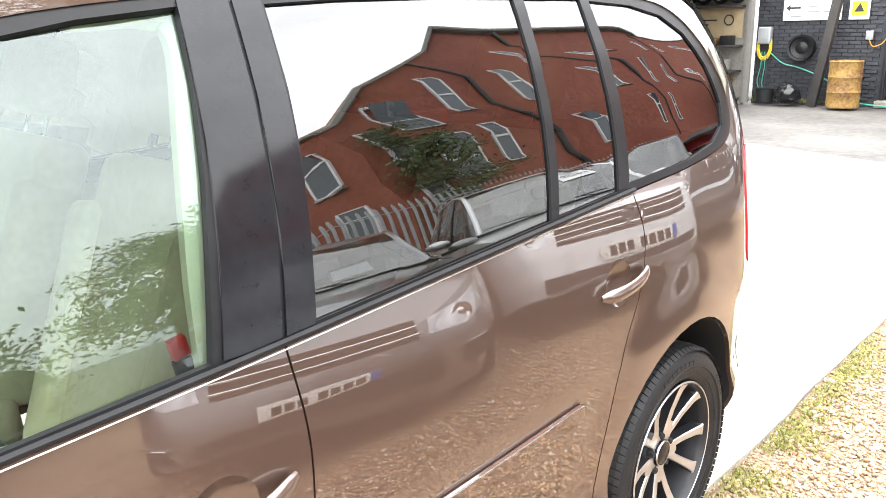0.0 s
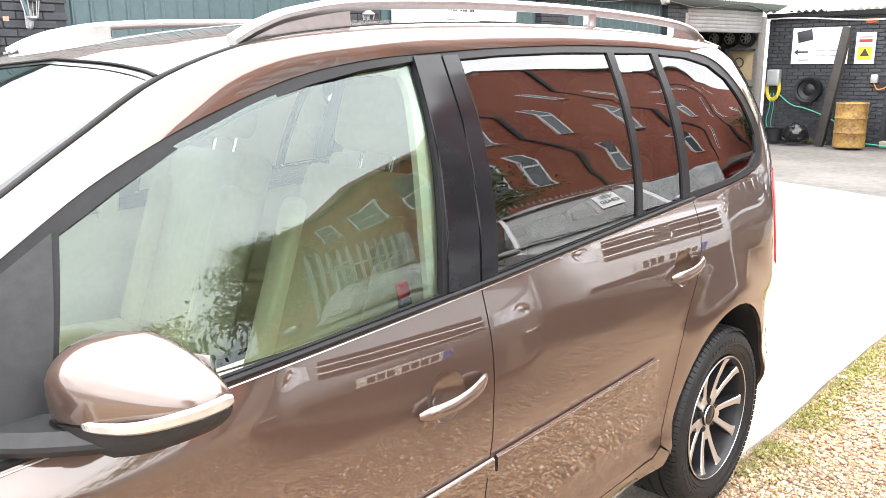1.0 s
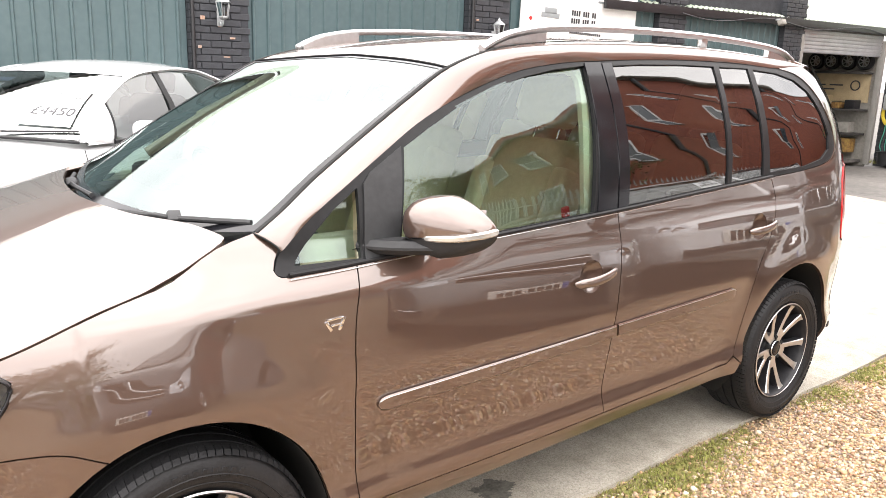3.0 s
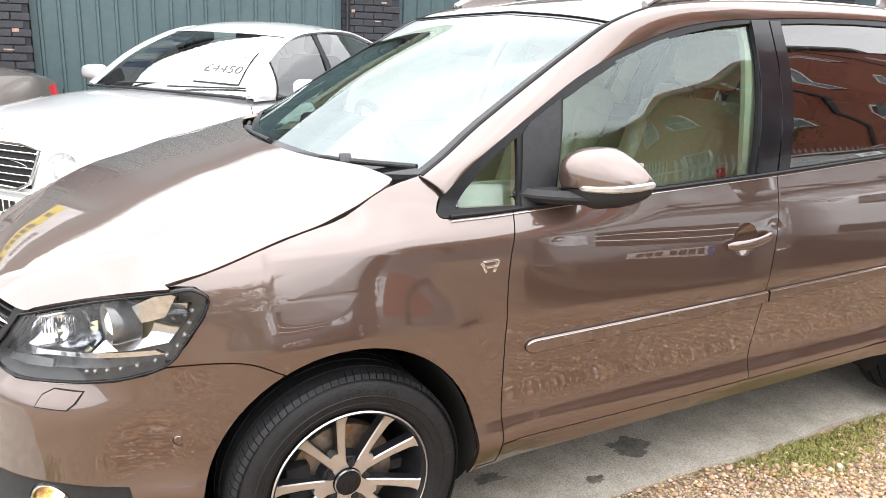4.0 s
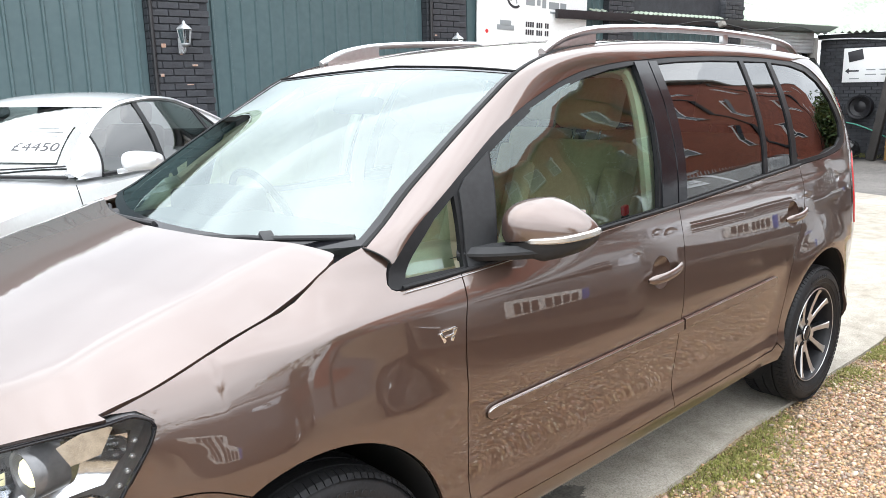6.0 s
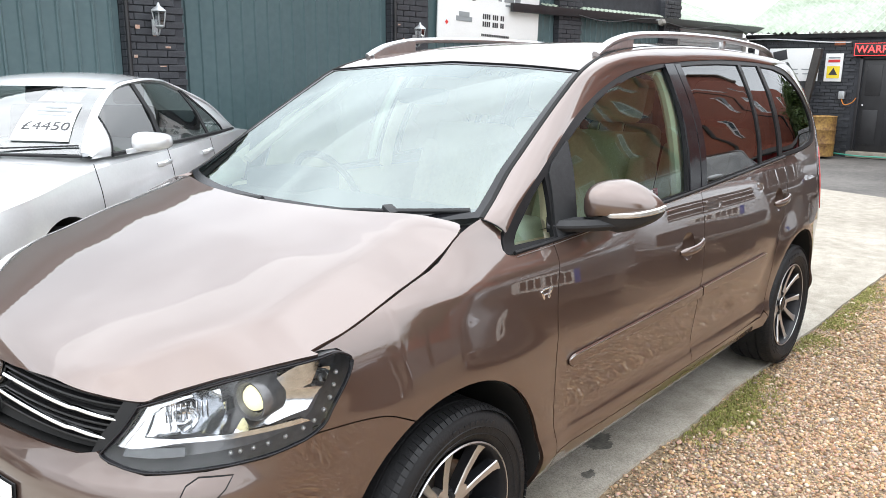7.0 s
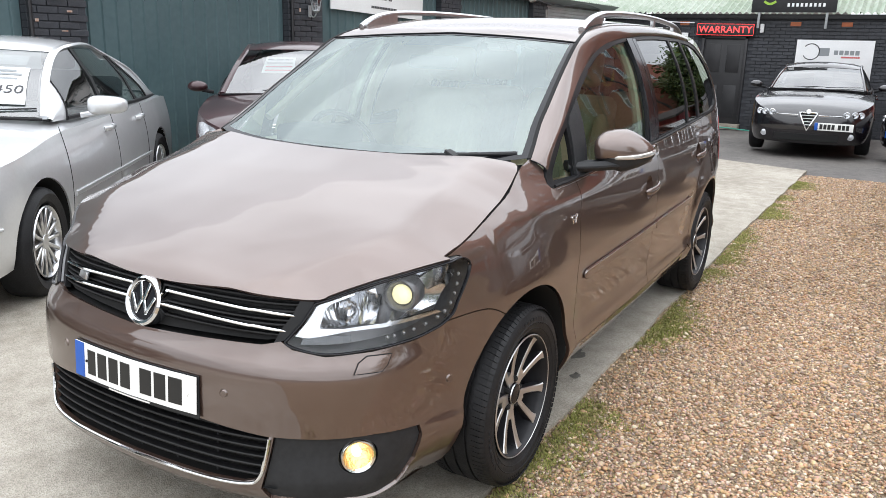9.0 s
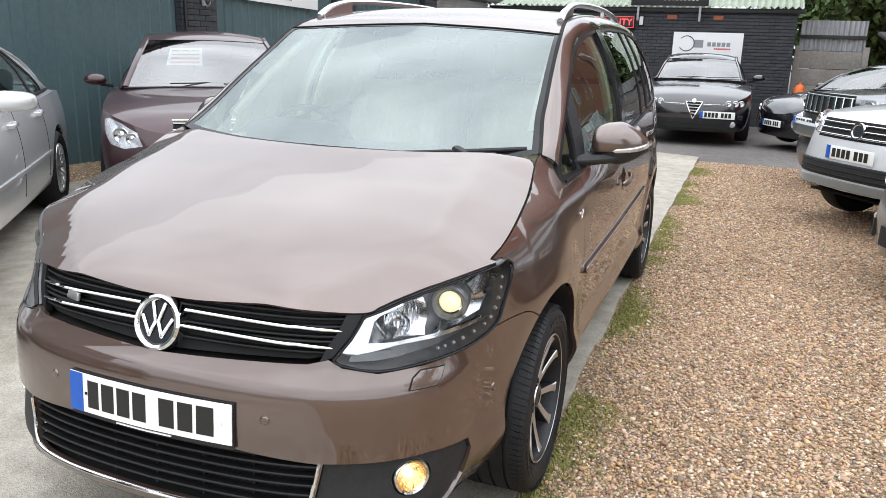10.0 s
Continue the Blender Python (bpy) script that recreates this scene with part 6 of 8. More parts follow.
# door mirrors
for side in (1, -1):
    holder = new("door_mirror")
    holder["label"] = "brown-capped door mirror with clear indicator"
    holder.parent = car

    def shell(name, z_cut, below, mat, grow=0.0, label=""):
        verts, faces = [], []
        n, m = 28, 14
        for i in range(m + 1):
            a = math.pi * i / m
            for j in range(n):
                b = 2 * math.pi * j / n
                # along y: from the door outwards
                c, s = math.cos(a), math.sin(a) ** (.5 if math.cos(a) > 0 else .72)
                taper = 1 - .34 * max(0, -c) - .16 * max(0, -c) ** 3 - .10 * max(0, c)
                y = .946 - c * .100
                zz = math.sin(b)
                if zz < 0:
                    zz = -abs(zz) ** .7
                h = (.078 if zz > 0 else .084) * taper
                z = 1.102 - .010 * (-c) + h * s * zz
                depth = (.085 if math.cos(b) > 0 else .045)
                cb = math.cos(b)
                cb = math.copysign(abs(cb) ** (1.0 if zz > 0 else .45), cb)
                x = -.690 - .050 * (-c) + depth * s * cb * (1 - .15 * max(0, -c))
                if below:
                    z = min(z, z_cut + .015 * (-c))
                else:
                    z = max(z, z_cut + .015 * (-c) + .001)
                verts.append((x * 1.0 + grow * math.cos(b), y * side, z))
        for i in range(m):
            for j in range(n):
                k = (j + 1) % n
                faces.append((i * n + j, i * n + k, (i + 1) * n + k, (i + 1) * n + j))
        return part(name, mesh_of(name, verts, faces), mat, holder, label)

    shell("mirror_cap", 1.078, False, PAINT, label="body-coloured cap")
    shell("mirror_base", 1.076, True, BLACK_PLASTIC, label="black lower shell")
    line = curve([(-.612, .905 * side, 1.074), (-.606, .945 * side, 1.076), (-.640, 1.005 * side, 1.082), (-.70, 1.038 * side, 1.090), (-.752, 1.044 * side, 1.096)], 6)
    sweep("mirror_indicator", line, bar_profile(.012, .021, .4), AMBER, holder, "clear indicator strip", scale=[.35] + [.6 + .4 * i / 22 for i in range(len(line) - 2)] + [.6])
    arm = [(-.520, .770 * side, 1.040), (-.575, .845 * side, 1.042), (-.645, .92 * side, 1.048), (-.68, .96 * side, 1.056)]
    sweep("mirror_arm", curve(arm, 5), bar_profile(.085, .036, .4), BLACK_PLASTIC, holder)
    fix = (lambda f: f) if side > 0 else mirrored
    panel("mirror_sail", fix(deeper(-.003)), U(leant([(-.492, 1.004), (-.507, 1.199), (-.530, 1.227), (-.632, 1.290), (-.613, 1.125), (-.595, 1.014)])), BLACK_PLASTIC, holder, gap=0, grid=.04, flange=.01, label="black sail panel")
    rows = [[(-.722 - .5 * (y - .946), y * side, z) for y in np.linspace(.885, 1.0, 5)] for z in (1.06, 1.10, 1.145)]
    loft("mirror_glass", rows, CHROME, holder)

# side badge
for side in (1, -1):
    p = flank(-.378, .872)
    bm = bmesh.new()
    rbox(bm, (.048, .004, .0055), pose(p[0], (p[1] + .001) * side, p[2] + .014, 0, 3, 0), .0018)
    rbox(bm, (.032, .004, .0055), pose(p[0] - .004, (p[1] + .001) * side, p[2] - .002, 0, 3, 0), .0018)
    rbox(bm, (.008, .004, .020), pose(p[0] - .022, (p[1] + .001) * side, p[2] + .006, 0, -24, 0), .0018)
    rbox(bm, (.009, .004, .030), pose(p[0] + .019, (p[1] + .001) * side, p[2] - .003, 0, 30, 0), .0018)
    rbox(bm, (.009, .004, .014), pose(p[0] - .014, (p[1] + .001) * side, p[2] - .011, 0, -28, 0), .0018)
    part("wing_badge", bm, CHROME, car, "small chrome wing badge")

# rear end, closed
u0 = at_x(-3.24)
uc = float(plan_u[-1]) - .002
rows = [[body(s * u, z) for s, u in [(1, u) for u in np.linspace(u0, uc, 14)] + [(-1, u) for u in np.linspace(uc, u0, 14)]] for z in np.linspace(.66, 1.10, 8)]
loft("tailgate", rows, PAINT, car)
rows = [[body(s * u, z, -.001) for s, u in [(1, u) for u in np.linspace(u0, uc, 14)] + [(-1, u) for u in np.linspace(uc, u0, 14)]] for z in np.linspace(.26, .66, 8)]
loft("rear_bumper", rows, PAINT, car)
rows = [[body(s * u, z) for s, u in [(1, u) for u in np.linspace(u0, uc, 14)] + [(-1, u) for u in np.linspace(uc, u0, 14)]] for z in np.linspace(1.10, 1.555, 8)]
rear_glass = loft("rear_screen", rows, GLASS_DARK, car, "dark rear screen", centre=(-1.3, 0, .7))
rear_glass.visible_shadow = False
box_part("rear_spoiler", (.20, 1.06, .035), pose(-3.155, 0, 1.553, 0, -9, 0), PAINT, car, .016, seg=3)

# wheels
def tyre_mesh(r, w):
    prof = [(.208 / .316 * r, -w * .40), (.232 / .316 * r, -w * .49), (.265 / .316 * r, -w * .53), (.292 / .316 * r, -w * .50), (.309 / .316 * r, -w * .43), (r * .994, -w * .33)]
    for g in (-.22, 0, .22):
        prof += [(r, w * (g - .07)), (r, w * (g - .02)), (r * .978, w * (g - .018)), (r * .978, w * (g + .018)), (r, w * (g + .02)), (r, w * (g + .07))]
    prof += [(a, -b) for a, b in prof[:6][::-1]]
    return prof


def lugs(r, w, n=96):
    """Shoulder blocks round the tread, both sides, as one mesh."""
    verts, faces = [], []
    for s in (1, -1):
        for i in range(n):
            a = 2 * math.pi * i / n
            da = 2 * math.pi / n * .43
            k = len(verts)
            for rr, y in ((r * 1.003, .30), (r * .994, .44), (r * .966, .505), (r * .955, .30)):
                for e in (-1, 1):
                    verts.append((rr * math.cos(a + e * da + y * .12), rr * math.sin(a + e * da + y * .12), s * y * w))
            faces += [(k, k + 1, k + 3, k + 2), (k + 2, k + 3, k + 5, k + 4), (k, k + 2, k + 4, k + 6), (k + 1, k + 7, k + 5, k + 3), (k + 4, k + 5, k + 7, k + 6)]
    return verts, faces


def make_wheel(x, y, side, turn):
    """A wheel with its outer face to +z, stood at x, y."""
    wheel = new("wheel")
    wheel["label"] = "black and machined ten-spoke alloy wheel"
    wheel.parent = car
    wheel.matrix_basis = Matrix.Translation((x, y, .316)) @ pose(0, 0, 0, -90 * side, 0, 0) @ Matrix.Rotation(radians(turn), 4, "Z")
    tyre = lathe("tyre", tyre_mesh(.316, .215), RUBBER, wheel, None, 72)
    v, f = lugs(.316, .215)
    part("tread_blocks", mesh_of("tread_blocks", v, f, False), RUBBER, tyre)["kind"] = "stuff"
    for r, b in ((.262, .1145), (.240, .1085)):
        lathe("sidewall_ring", [(r - .002, b - .001), (r, b + .001), (r + .002, b - .001)], RUBBER, tyre, None, 72)
    rim = lathe("rim", [(.2165, .100), (.214, .103), (.209, .1025), (.205, .096), (.200, .078), (.196, .02), (.190, -.06), (.213, -.10), (.218, -.104)], ALLOY_BLACK, wheel, None, 72)
    lathe("rim_lip", [(.2085, .0985), (.2098, .1012), (.2130, .1045), (.2165, .1018)], MACHINED, rim, None, 72, "machined rim edge")
    for i in range(5):
        web = [(.040 * math.cos(radians(72 * i + e)), .040 * math.sin(radians(72 * i + e))) for e in (-32, -16, 0, 16, 32)]
        web += [(r_ * math.cos(radians(72 * i + e)), r_ * math.sin(radians(72 * i + e))) for r_, e in ((.062, 19), (.088, 11), (.094, 0), (.088, -11), (.062, -19))]
        me = mesh_of("spoke_root", [(x_, y_, .0630 + .05 * (math.hypot(x_, y_) - .04)) for x_, y_ in web] + [(x_, y_, .035) for x_, y_ in web], [tuple(range(10))] + [(j, 10 + j, 10 + (j + 1) % 10, (j + 1) % 10) for j in range(10)])
        part("spoke_root", me, MACHINED, rim)
        for s in (1, -1):
            b = radians(72 * i + s * 16.5)
            inner = np.array((.048 * math.cos(radians(72 * i + s * 10)), .048 * math.sin(radians(72 * i + s * 10))))
            outer = np.array((.205 * math.cos(b), .205 * math.sin(b)))
            d = (outer - inner) / np.linalg.norm(outer - inner)
            nrm = np.array((-d[1], d[0]))
            verts, faces = [], []
            stations = [(0.0, .0105, .062), (.2, .0110, .065), (.5, .0112, .071), (.85, .0132, .083), (.95, .0158, .089), (1.0, .021, .0925)]
            for k, hw, z in stations:
                c = inner + (outer - inner) * k
                for off, dz in ((-hw, -.034), (-hw, -.003), (-hw + .003, 0), (hw - .003, 0), (hw, -.003), (hw, -.034)):
                    q = c + nrm * off
                    verts.append((q[0], q[1], z + dz))
            for k in range(len(stations) - 1):
                for j in range(5):
                    faces.append((k * 6 + j, k * 6 + j + 1, k * 6 + 7 + j, k * 6 + 6 + j))
            me = mesh_of("spoke", verts, faces)
            me.materials.append(ALLOY_BLACK)
            me.materials.append(MACHINED)
            for pi, pl in enumerate(me.polygons):
                pl.material_index = 1 if pi % 5 in (1, 2, 3) else 0
            part("spoke", me, None, rim)
    lathe("hub", [(.0, .060), (.034, .060), (.050, .058), (.066, .050), (.074, .03), (.076, .0)], ALLOY_BLACK, rim, None, 40)
    lathe("hub_cap", [(.0, .0760), (.027, .0755), (.0345, .0725), (.0370, .068), (.038, .058)], BLACK_GLOSS, rim, None, 32, "centre cap with a plain badge")
    lathe("cap_ring", [(.0345, .0722), (.0362, .0728), (.0378, .0690)], SATIN, rim, None, 32)
    for i in range(5):
        a = radians(72 * i + 36)
        lathe("wheel_nut", [(.0, .058), (.008, .058), (.010, .055), (.0115, .05), (.0115, .04)], GAP, rim, Matrix.Translation((.052 * math.cos(a), .052 * math.sin(a), .012)), 6)
    # raised lettering and marks round the sidewall, as plain bars
    rr = random.Random(int(x * 100))
    for a0, count, size, r0 in ((62, 6, .017, .276), (-2, 8, .024, .268), (118, 9, .008, .247), (182, 6, .017, .276), (-122, 8, .024, .268), (-60, 9, .008, .247), (28, 4, .008, .250)):
        for i in range(count):
            a = radians(a0 + i * math.degrees(size * .95 / r0))
            m = Matrix.Rotation(a, 4, "Z") @ pose(r0, 0, .1135 - max(0, r0 - .262) * .18 - max(0, .262 - r0) * .2)
            box_part("sidewall_mark", (size * rr.uniform(.8, 1), size * rr.uniform(.45, .62), .003), m, RUBBER, tyre, .001, seg=1)
    lathe("brake_disc", [(.07, .0), (.07, .022), (.142, .020), (.146, .014), (.146, -.005)], DISC, wheel, None, 48, "worn brake disc")
    box_part("brake_caliper", (.07, .16, .06), pose(.12, 0, .02), GAP, wheel, .02)
    return wheel


for x, turn in ((0.0, 6), (-2.678, 18)):
    for side in (1, -1):
        make_wheel(x, .768 * side, side, turn)

# ---- inside the people carrier ----
floor_rows = [[(x, y, .30) for y in np.linspace(-.76, .76, 5)] for x in (.30, -.6, -1.8, -3.35)]
loft("cabin_floor", floor_rows, CARPET, car, thick=.03)
rows = [[(x, y, ROOF_Z(x) - .045 - .06 * abs(y / .55) ** 3) for y in np.linspace(-.56, .56, 9)] for x in np.linspace(-1.02, -3.15, 8)]
loft("headlining", rows, CREAM_TRIM, car, "cream headlining")
bm = bmesh.new()
rbox(bm, (.30, 1.38, .24), pose(-.40, 0, .91), .06, 3)
rbox(bm, (.30, 1.10, .04), pose(-.36, 0, 1.035, 0, 2, 0), .018)
rbox(bm, (.22, .34, .10), pose(-.44, -.36, 1.075), .04, 3)
part("dashboard", bm, GREY_TRIM, car, "dark grey dashboard")
for e in (1, -1):
    box_part("dashboard_end", (.24, .12, .34), pose(-.50, .655 * e, .875), CREAM_TRIM, car, .04, seg=3)
bm = bmesh.new()
rbox(bm, (.10, 1.38, .22), pose(-.50, 0, .80), .03)
part("dashboard_lower", bm, CREAM_TRIM, car, "cream lower dashboard")
box_part("centre_console", (.9, .20, .34), pose(-.85, 0, .50), GREY_TRIM, car, .04)
wheel_at = Matrix.Translation((-.62, -.36, 1.0)) @ pose(0, 0, 0, 0, -68, 0)
circle = [wheel_at @ Vector((.185 * math.cos(a), .185 * math.sin(a), 0)) for a in np.linspace(0, 2 * math.pi, 33)[:-1]]
steer = sweep("steering_wheel", [tuple(p) for p in circle], ring_profile(.014, n=8), BLACK_TRIM, car, closed=True, up=(1, 0, .4))
box_part("steering_boss", (.16, .12, .04), wheel_at, BLACK_TRIM, steer, .02)
for a in (0, 90, 180):
    box_part("steering_spoke", (.10, .03, .015), wheel_at @ Matrix.Rotation(radians(a + 90), 4, "Z") @ Matrix.Translation((.12, 0, 0)), BLACK_TRIM, steer, .005)


def seat(x, y, w, tall=.62):
    s = new("seat")
    s["label"] = "cream leather seat with headrest"
    s.parent = car
    bm = bmesh.new()
    rbox(bm, (.50, w, .16), pose(x, y, .60, 0, -6, 0), .06, 3)
    part("cushion", bm, CREAM, s)
    for e in (1, -1):
        box_part("cushion_bolster", (.48, .09, .17), pose(x, y + e * (w / 2 - .04), .63, 0, -6, 0), CREAM, s, .04, seg=3)
    lean = Matrix.Translation((x - .24, y, .64)) @ pose(0, 0, 0, 0, -20, 0)
    bm = bmesh.new()
    made = rbox(bm, (.12, w * .94, tall), lean @ Matrix.Translation((0, 0, tall / 2)), .05, 3)
    part("backrest", bm, CREAM, s)
    for e in (1, -1):
        box_part("back_bolster", (.14, .085, tall * .82), lean @ Matrix.Translation((.03, e * (w / 2 - .045), tall * .42)), CREAM, s, .04, seg=3)
    box_part("headrest", (.10, .27, .19), lean @ Matrix.Translation((.02, 0, tall + .14)), CREAM, s, .045, seg=3)
    for e in (.06, -.06):
        lathe("headrest_post", [(.006, 0), (.006, .10), (0, .10)], CHROME, s, lean @ Matrix.Translation((.0, e, tall - .02)), 8)
    return s


for y in (.37, -.37):
    seat(-1.14, y, .50, .64)
for y in (.50, 0, -.50):
    seat(-1.98, y, .44, .62)
for side in (1, -1):
    # door cards, pillar linings, door tops
    rows = [[flank(x, z, d) for x, d in zip(np.linspace(-.50, -2.4, 20), [.055] * 20)] for z in (.36, .6, .8, .95, 1.02)]
    rows = [[(p[0], p[1] * side, p[2]) for p in r] for r in rows]
    loft("door_lining", rows, CREAM_TRIM, car, "cream door lining")
    rows = [[flank(x, z, d) for x in np.linspace(-.50, -2.4, 20)] for z, d in ((1.02, .075), (1.035, .03))]
    loft("door_top", [[(p[0], p[1] * side, p[2]) for p in r] for r in rows], GREY_TRIM, car)
    line = curve([(flank(x, z, .06)) for x, z in ((-1.385, 1.0), (-1.395, 1.15), (-1.43, 1.32), (-1.475, 1.47), (-1.44, 1.52), (-1.32, 1.52))], 5)
    sweep("pillar_lining", [(p[0], p[1] * side, p[2]) for p in line], bar_profile(.07, .04, .3), CREAM_TRIM, car, "cream pillar lining", up=(0, 1, 0))
    line = curve([(-.44, .655, 1.135), (-.66, .630, 1.275), (-.97, .60, 1.45)], 6)
    sweep("pillar_lining", [(p[0], p[1] * side, p[2]) for p in line], bar_profile(.035, .035, .3), CREAM_TRIM, car)
    line = [flank(x, z, .07) for x, z in ((-2.40, 1.08), (-2.45, 1.3), (-2.49, 1.5))]
    sweep("pillar_lining", [(p[0], p[1] * side, p[2]) for p in line], bar_profile(.10, .03, .3), GREY_TRIM, car, up=(0, 1, 0))
bm = bmesh.new()
rbox(bm, (.028, .016, .034), pose(-1.375, .705, 1.035, 0, 12, 0), .004)
buckle = part("belt_buckle", bm, material("red_button", (0.62, 0.02, 0.03), rough=0.4, vary=0.05), car, "red seat belt button")
box_part("buckle_stalk", (.030, .018, .26), pose(-1.40, .705, .89, 0, 10, 0), BLACK_TRIM, buckle, .006)
# underside
rows = [[(x, y, z) for y in np.linspace(-.66, .66, 3)] for x, z in ((.42, .21), (-.42, .235), (-2.25, .27), (-3.25, .27))]
loft("underbody", rows, GAP, car, thick=.02)

# ---- other parked cars, from one builder ----
def car_wheel(parent, x, y, r, side, rim_mat, spokes):
    w = new("wheel")
    w.parent = parent
    w.matrix_basis = Matrix.Translation((x, y, r)) @ pose(0, 0, 0, -90 * side, 0, 0)
    lathe("tyre", [(r * .66, .05), (r * .74, .09), (r * .88, .105), (r * .97, .085), (r, .06), (r, -.06), (r * .97, -.09), (r * .7, -.1)], RUBBER, w, None, 40)
    rim = lathe("rim", [(r * .67, .085), (r * .655, .092), (r * .63, .085), (r * .60, .05), (r * .58, -.08)], rim_mat, w, None, 36)
    for i in range(spokes):
        m = Matrix.Rotation(2 * math.pi * i / spokes, 4, "Z") @ pose(r * .36, 0, .066, 0, -4, 0)
        box_part("spoke", (r * .56, r * 1.1 / spokes, .025), m, rim_mat, rim, .006, seg=1)
    lathe("hub", [(.0, .078), (r * .13, .076), (r * .17, .06), (r * .17, .0)], rim_mat, rim, None, 20)
    lathe("brake_disc", [(.03, .01), (r * .45, .01), (r * .45, -.02)], DISC, w, None, 24)
    return w


CAR_SIDE = pane_material("parked_car_side_glass", (0.34, 0.39, 0.38), ior=1.8)
CAR_SCREEN = pane_material("parked_car_windscreen", (0.60, 0.67, 0.66), ior=2.6)


def parked_car(name, label, paint, m, half=.91, fo=.85, wb=2.8, ro=1.05, r=.32, top=(), house=(), roof=1.45, roof_half=.56, belt=.92, lamps=None, grille=None, plate_z=.42,
               plate_y=0.0, rim=SATIN, spokes=9, glass=None, corner=.55, trim=BLACK_TRIM, nose_in=.10, price=None, bumper_dark=False, wide_mirror=False, roof_paint=None, low=.20, post=None):
    """A saloon, coupe, estate or off-roader by its outlines: front to +x, the front axle over its own origin."""
    glass = glass or CAR_SIDE
    t = thing(name, label, "car", m, "parked cars")
    rear = -wb - ro
    # plan round the body: a rounded box, from the nose's middle along the left side to the tail's middle
    q = [(fo, 0), (fo - .01, half * .30), (fo - .05, half * .58), (fo - .16, half * .80), (fo - .36, half * .93), (fo - .65, half * .985), (-.3, half), (-wb * .55, half), (-wb, half * .99), (rear + .45, half * .94), (rear + .18, half * .82), (rear + .05, half * .6), (rear, 0)]
    s_ = np.concatenate([[0], np.cumsum([math.dist(q[i], q[i + 1]) for i in range(len(q) - 1)])])
    fx_, fy_ = table(list(s_), [a for a, _ in q], .07), table(list(s_), [b for _, b in q], .07)
    us = np.linspace(0, s_[-1], 500)
    cx, cy = np.array([fx_(u) for u in us]), np.array([fy_(u) for u in us])
    cy[0] = cy[-1] = 0
    zin = table([.15, .22, .32, .45, .60, .75, .9, 1.1], [.10, .05, .015, .004, .0, .012, .045, .10], .04)
    nin = table([.15, .22, .30, .45, .55, .65, .75, .9, 1.1], [.09, .05, .015, .0, .01, .035, nose_in * .8, nose_in * 1.5, nose_in * 2.2], .03)
    u_at = lambda x: float(np.interp(-x, -cx, us))

    def skin(u, z, d=0.0):
        a, sg = min(abs(u), us[-1]), 1 if u >= 0 else -1
        e = .01
        tx, ty = np.interp(a + e, us, cx) - np.interp(a - e, us, cx), np.interp(a + e, us, cy) - np.interp(a - e, us, cy)
        if a < 2 * e:
            tx, ty = 0, 1
        h = math.hypot(tx, ty) or 1
        nx, ny = ty / h, -tx / h
        x0 = np.interp(a, us, cx)
        k = min(max((fo - .15 - x0) / .4, 0), 1)
        i = nin(z) * (1 - k) + zin(z) * k + d
        return (x0 - nx * i, (np.interp(a, us, cy) - ny * i) * sg, z)

    tz = table([-x for x, _ in top], [z for _, z in top], .05)
    crest = lambda x: tz(-x)
    arch = r + .055
    n0 = float(us[-1])
    left = [(u, crest(skin(u, .7)[0]) - .05) for u in np.linspace(0, n0, 90)]
    bottom = [(n0, .24)]
    for ax in (-wb, 0.0):
        bottom += [(u_at(ax - arch * math.cos(radians(a))), r + arch * math.sin(radians(a))) for a in np.linspace(-10, 190, 22)]
    bottom += [(u_at(fo - .25), low + .01), (0, low)]
    loop = left + bottom
    for sd in (1, -1):
        panel("body_side", (lambda u, z: skin(u, z)) if sd > 0 else mirrored(skin), loop, paint, t, grid=.07, gap=0, flange=.02, centre=(-wb / 2, 0, .6))
        for ax in (0.0, -wb):
            rows = []
            for a in np.linspace(-12, 192, 20):
                x, z = ax + arch * .995 * math.cos(radians(a)), r + arch * .995 * math.sin(radians(a))
                yo = skin(u_at(x), max(z, .2), .01)[1]
                rows.append([(x, yo * sd, z), (x, (yo - .28) * sd, z)])
            loft("arch_liner", rows, GAP, t)
            car_wheel(t, ax, (half - .115) * sd, r, sd, rim, spokes)
        # seams and handles
        for x in (-.42, -wb * .52, -wb * .52 - .88 if -wb * .52 - .88 > -wb - .1 else -wb + .15):
            sweep("door_seam", [skin(u_at(x) * sd, z, -.001) for z in np.linspace(.34, belt - .01, 8)], bar_profile(.0055, .004), GAP, t, up=(0, 1, 0))
        for x in (-wb * .52 + .14, -wb * .52 - .72):
            sweep("door_handle", [skin(u_at(x + dx) * sd, belt - .11 + dz, -.03 if abs(dx) < .08 else -.004) for dx, dz in ((.10, 0), (.07, .0), (0, .004), (-.07, .006), (-.10, .006))], ring_profile(.012, .016, 8), paint, t)
        sweep("side_moulding", [skin(u_at(x) * sd, .52, -.006) for x in np.linspace(-.46, -wb + .42, 12)], bar_profile(.012, .035, .4), trim if bumper_dark else paint, t)
    # upper deck: bonnet, shelf and boot
    rows = []
    for x in np.concatenate([np.linspace(fo - .02, fo - .25, 8), np.linspace(fo - .32, rear + .25, 34), np.linspace(rear + .2, rear + .02, 6)]):
        row = []
        u = u_at(x)
        z = crest(x) - .05
        ye = skin(u, z)[1]
        xe = skin(u, z)[0]
        for j in range(17):
            w = -1 + j / 8
            a = abs(w)
            row.append((xe, w * max(ye, 0), z + .05 * (1 - a ** 3.0) + .012 * (1 - a ** 2)))
        rows.append(row)
    loft("bonnet_and_deck", rows, paint, t)
    # glass house: four corners along x at the belt and at the roof
    a, b, c, d = house
    bw = half - .07

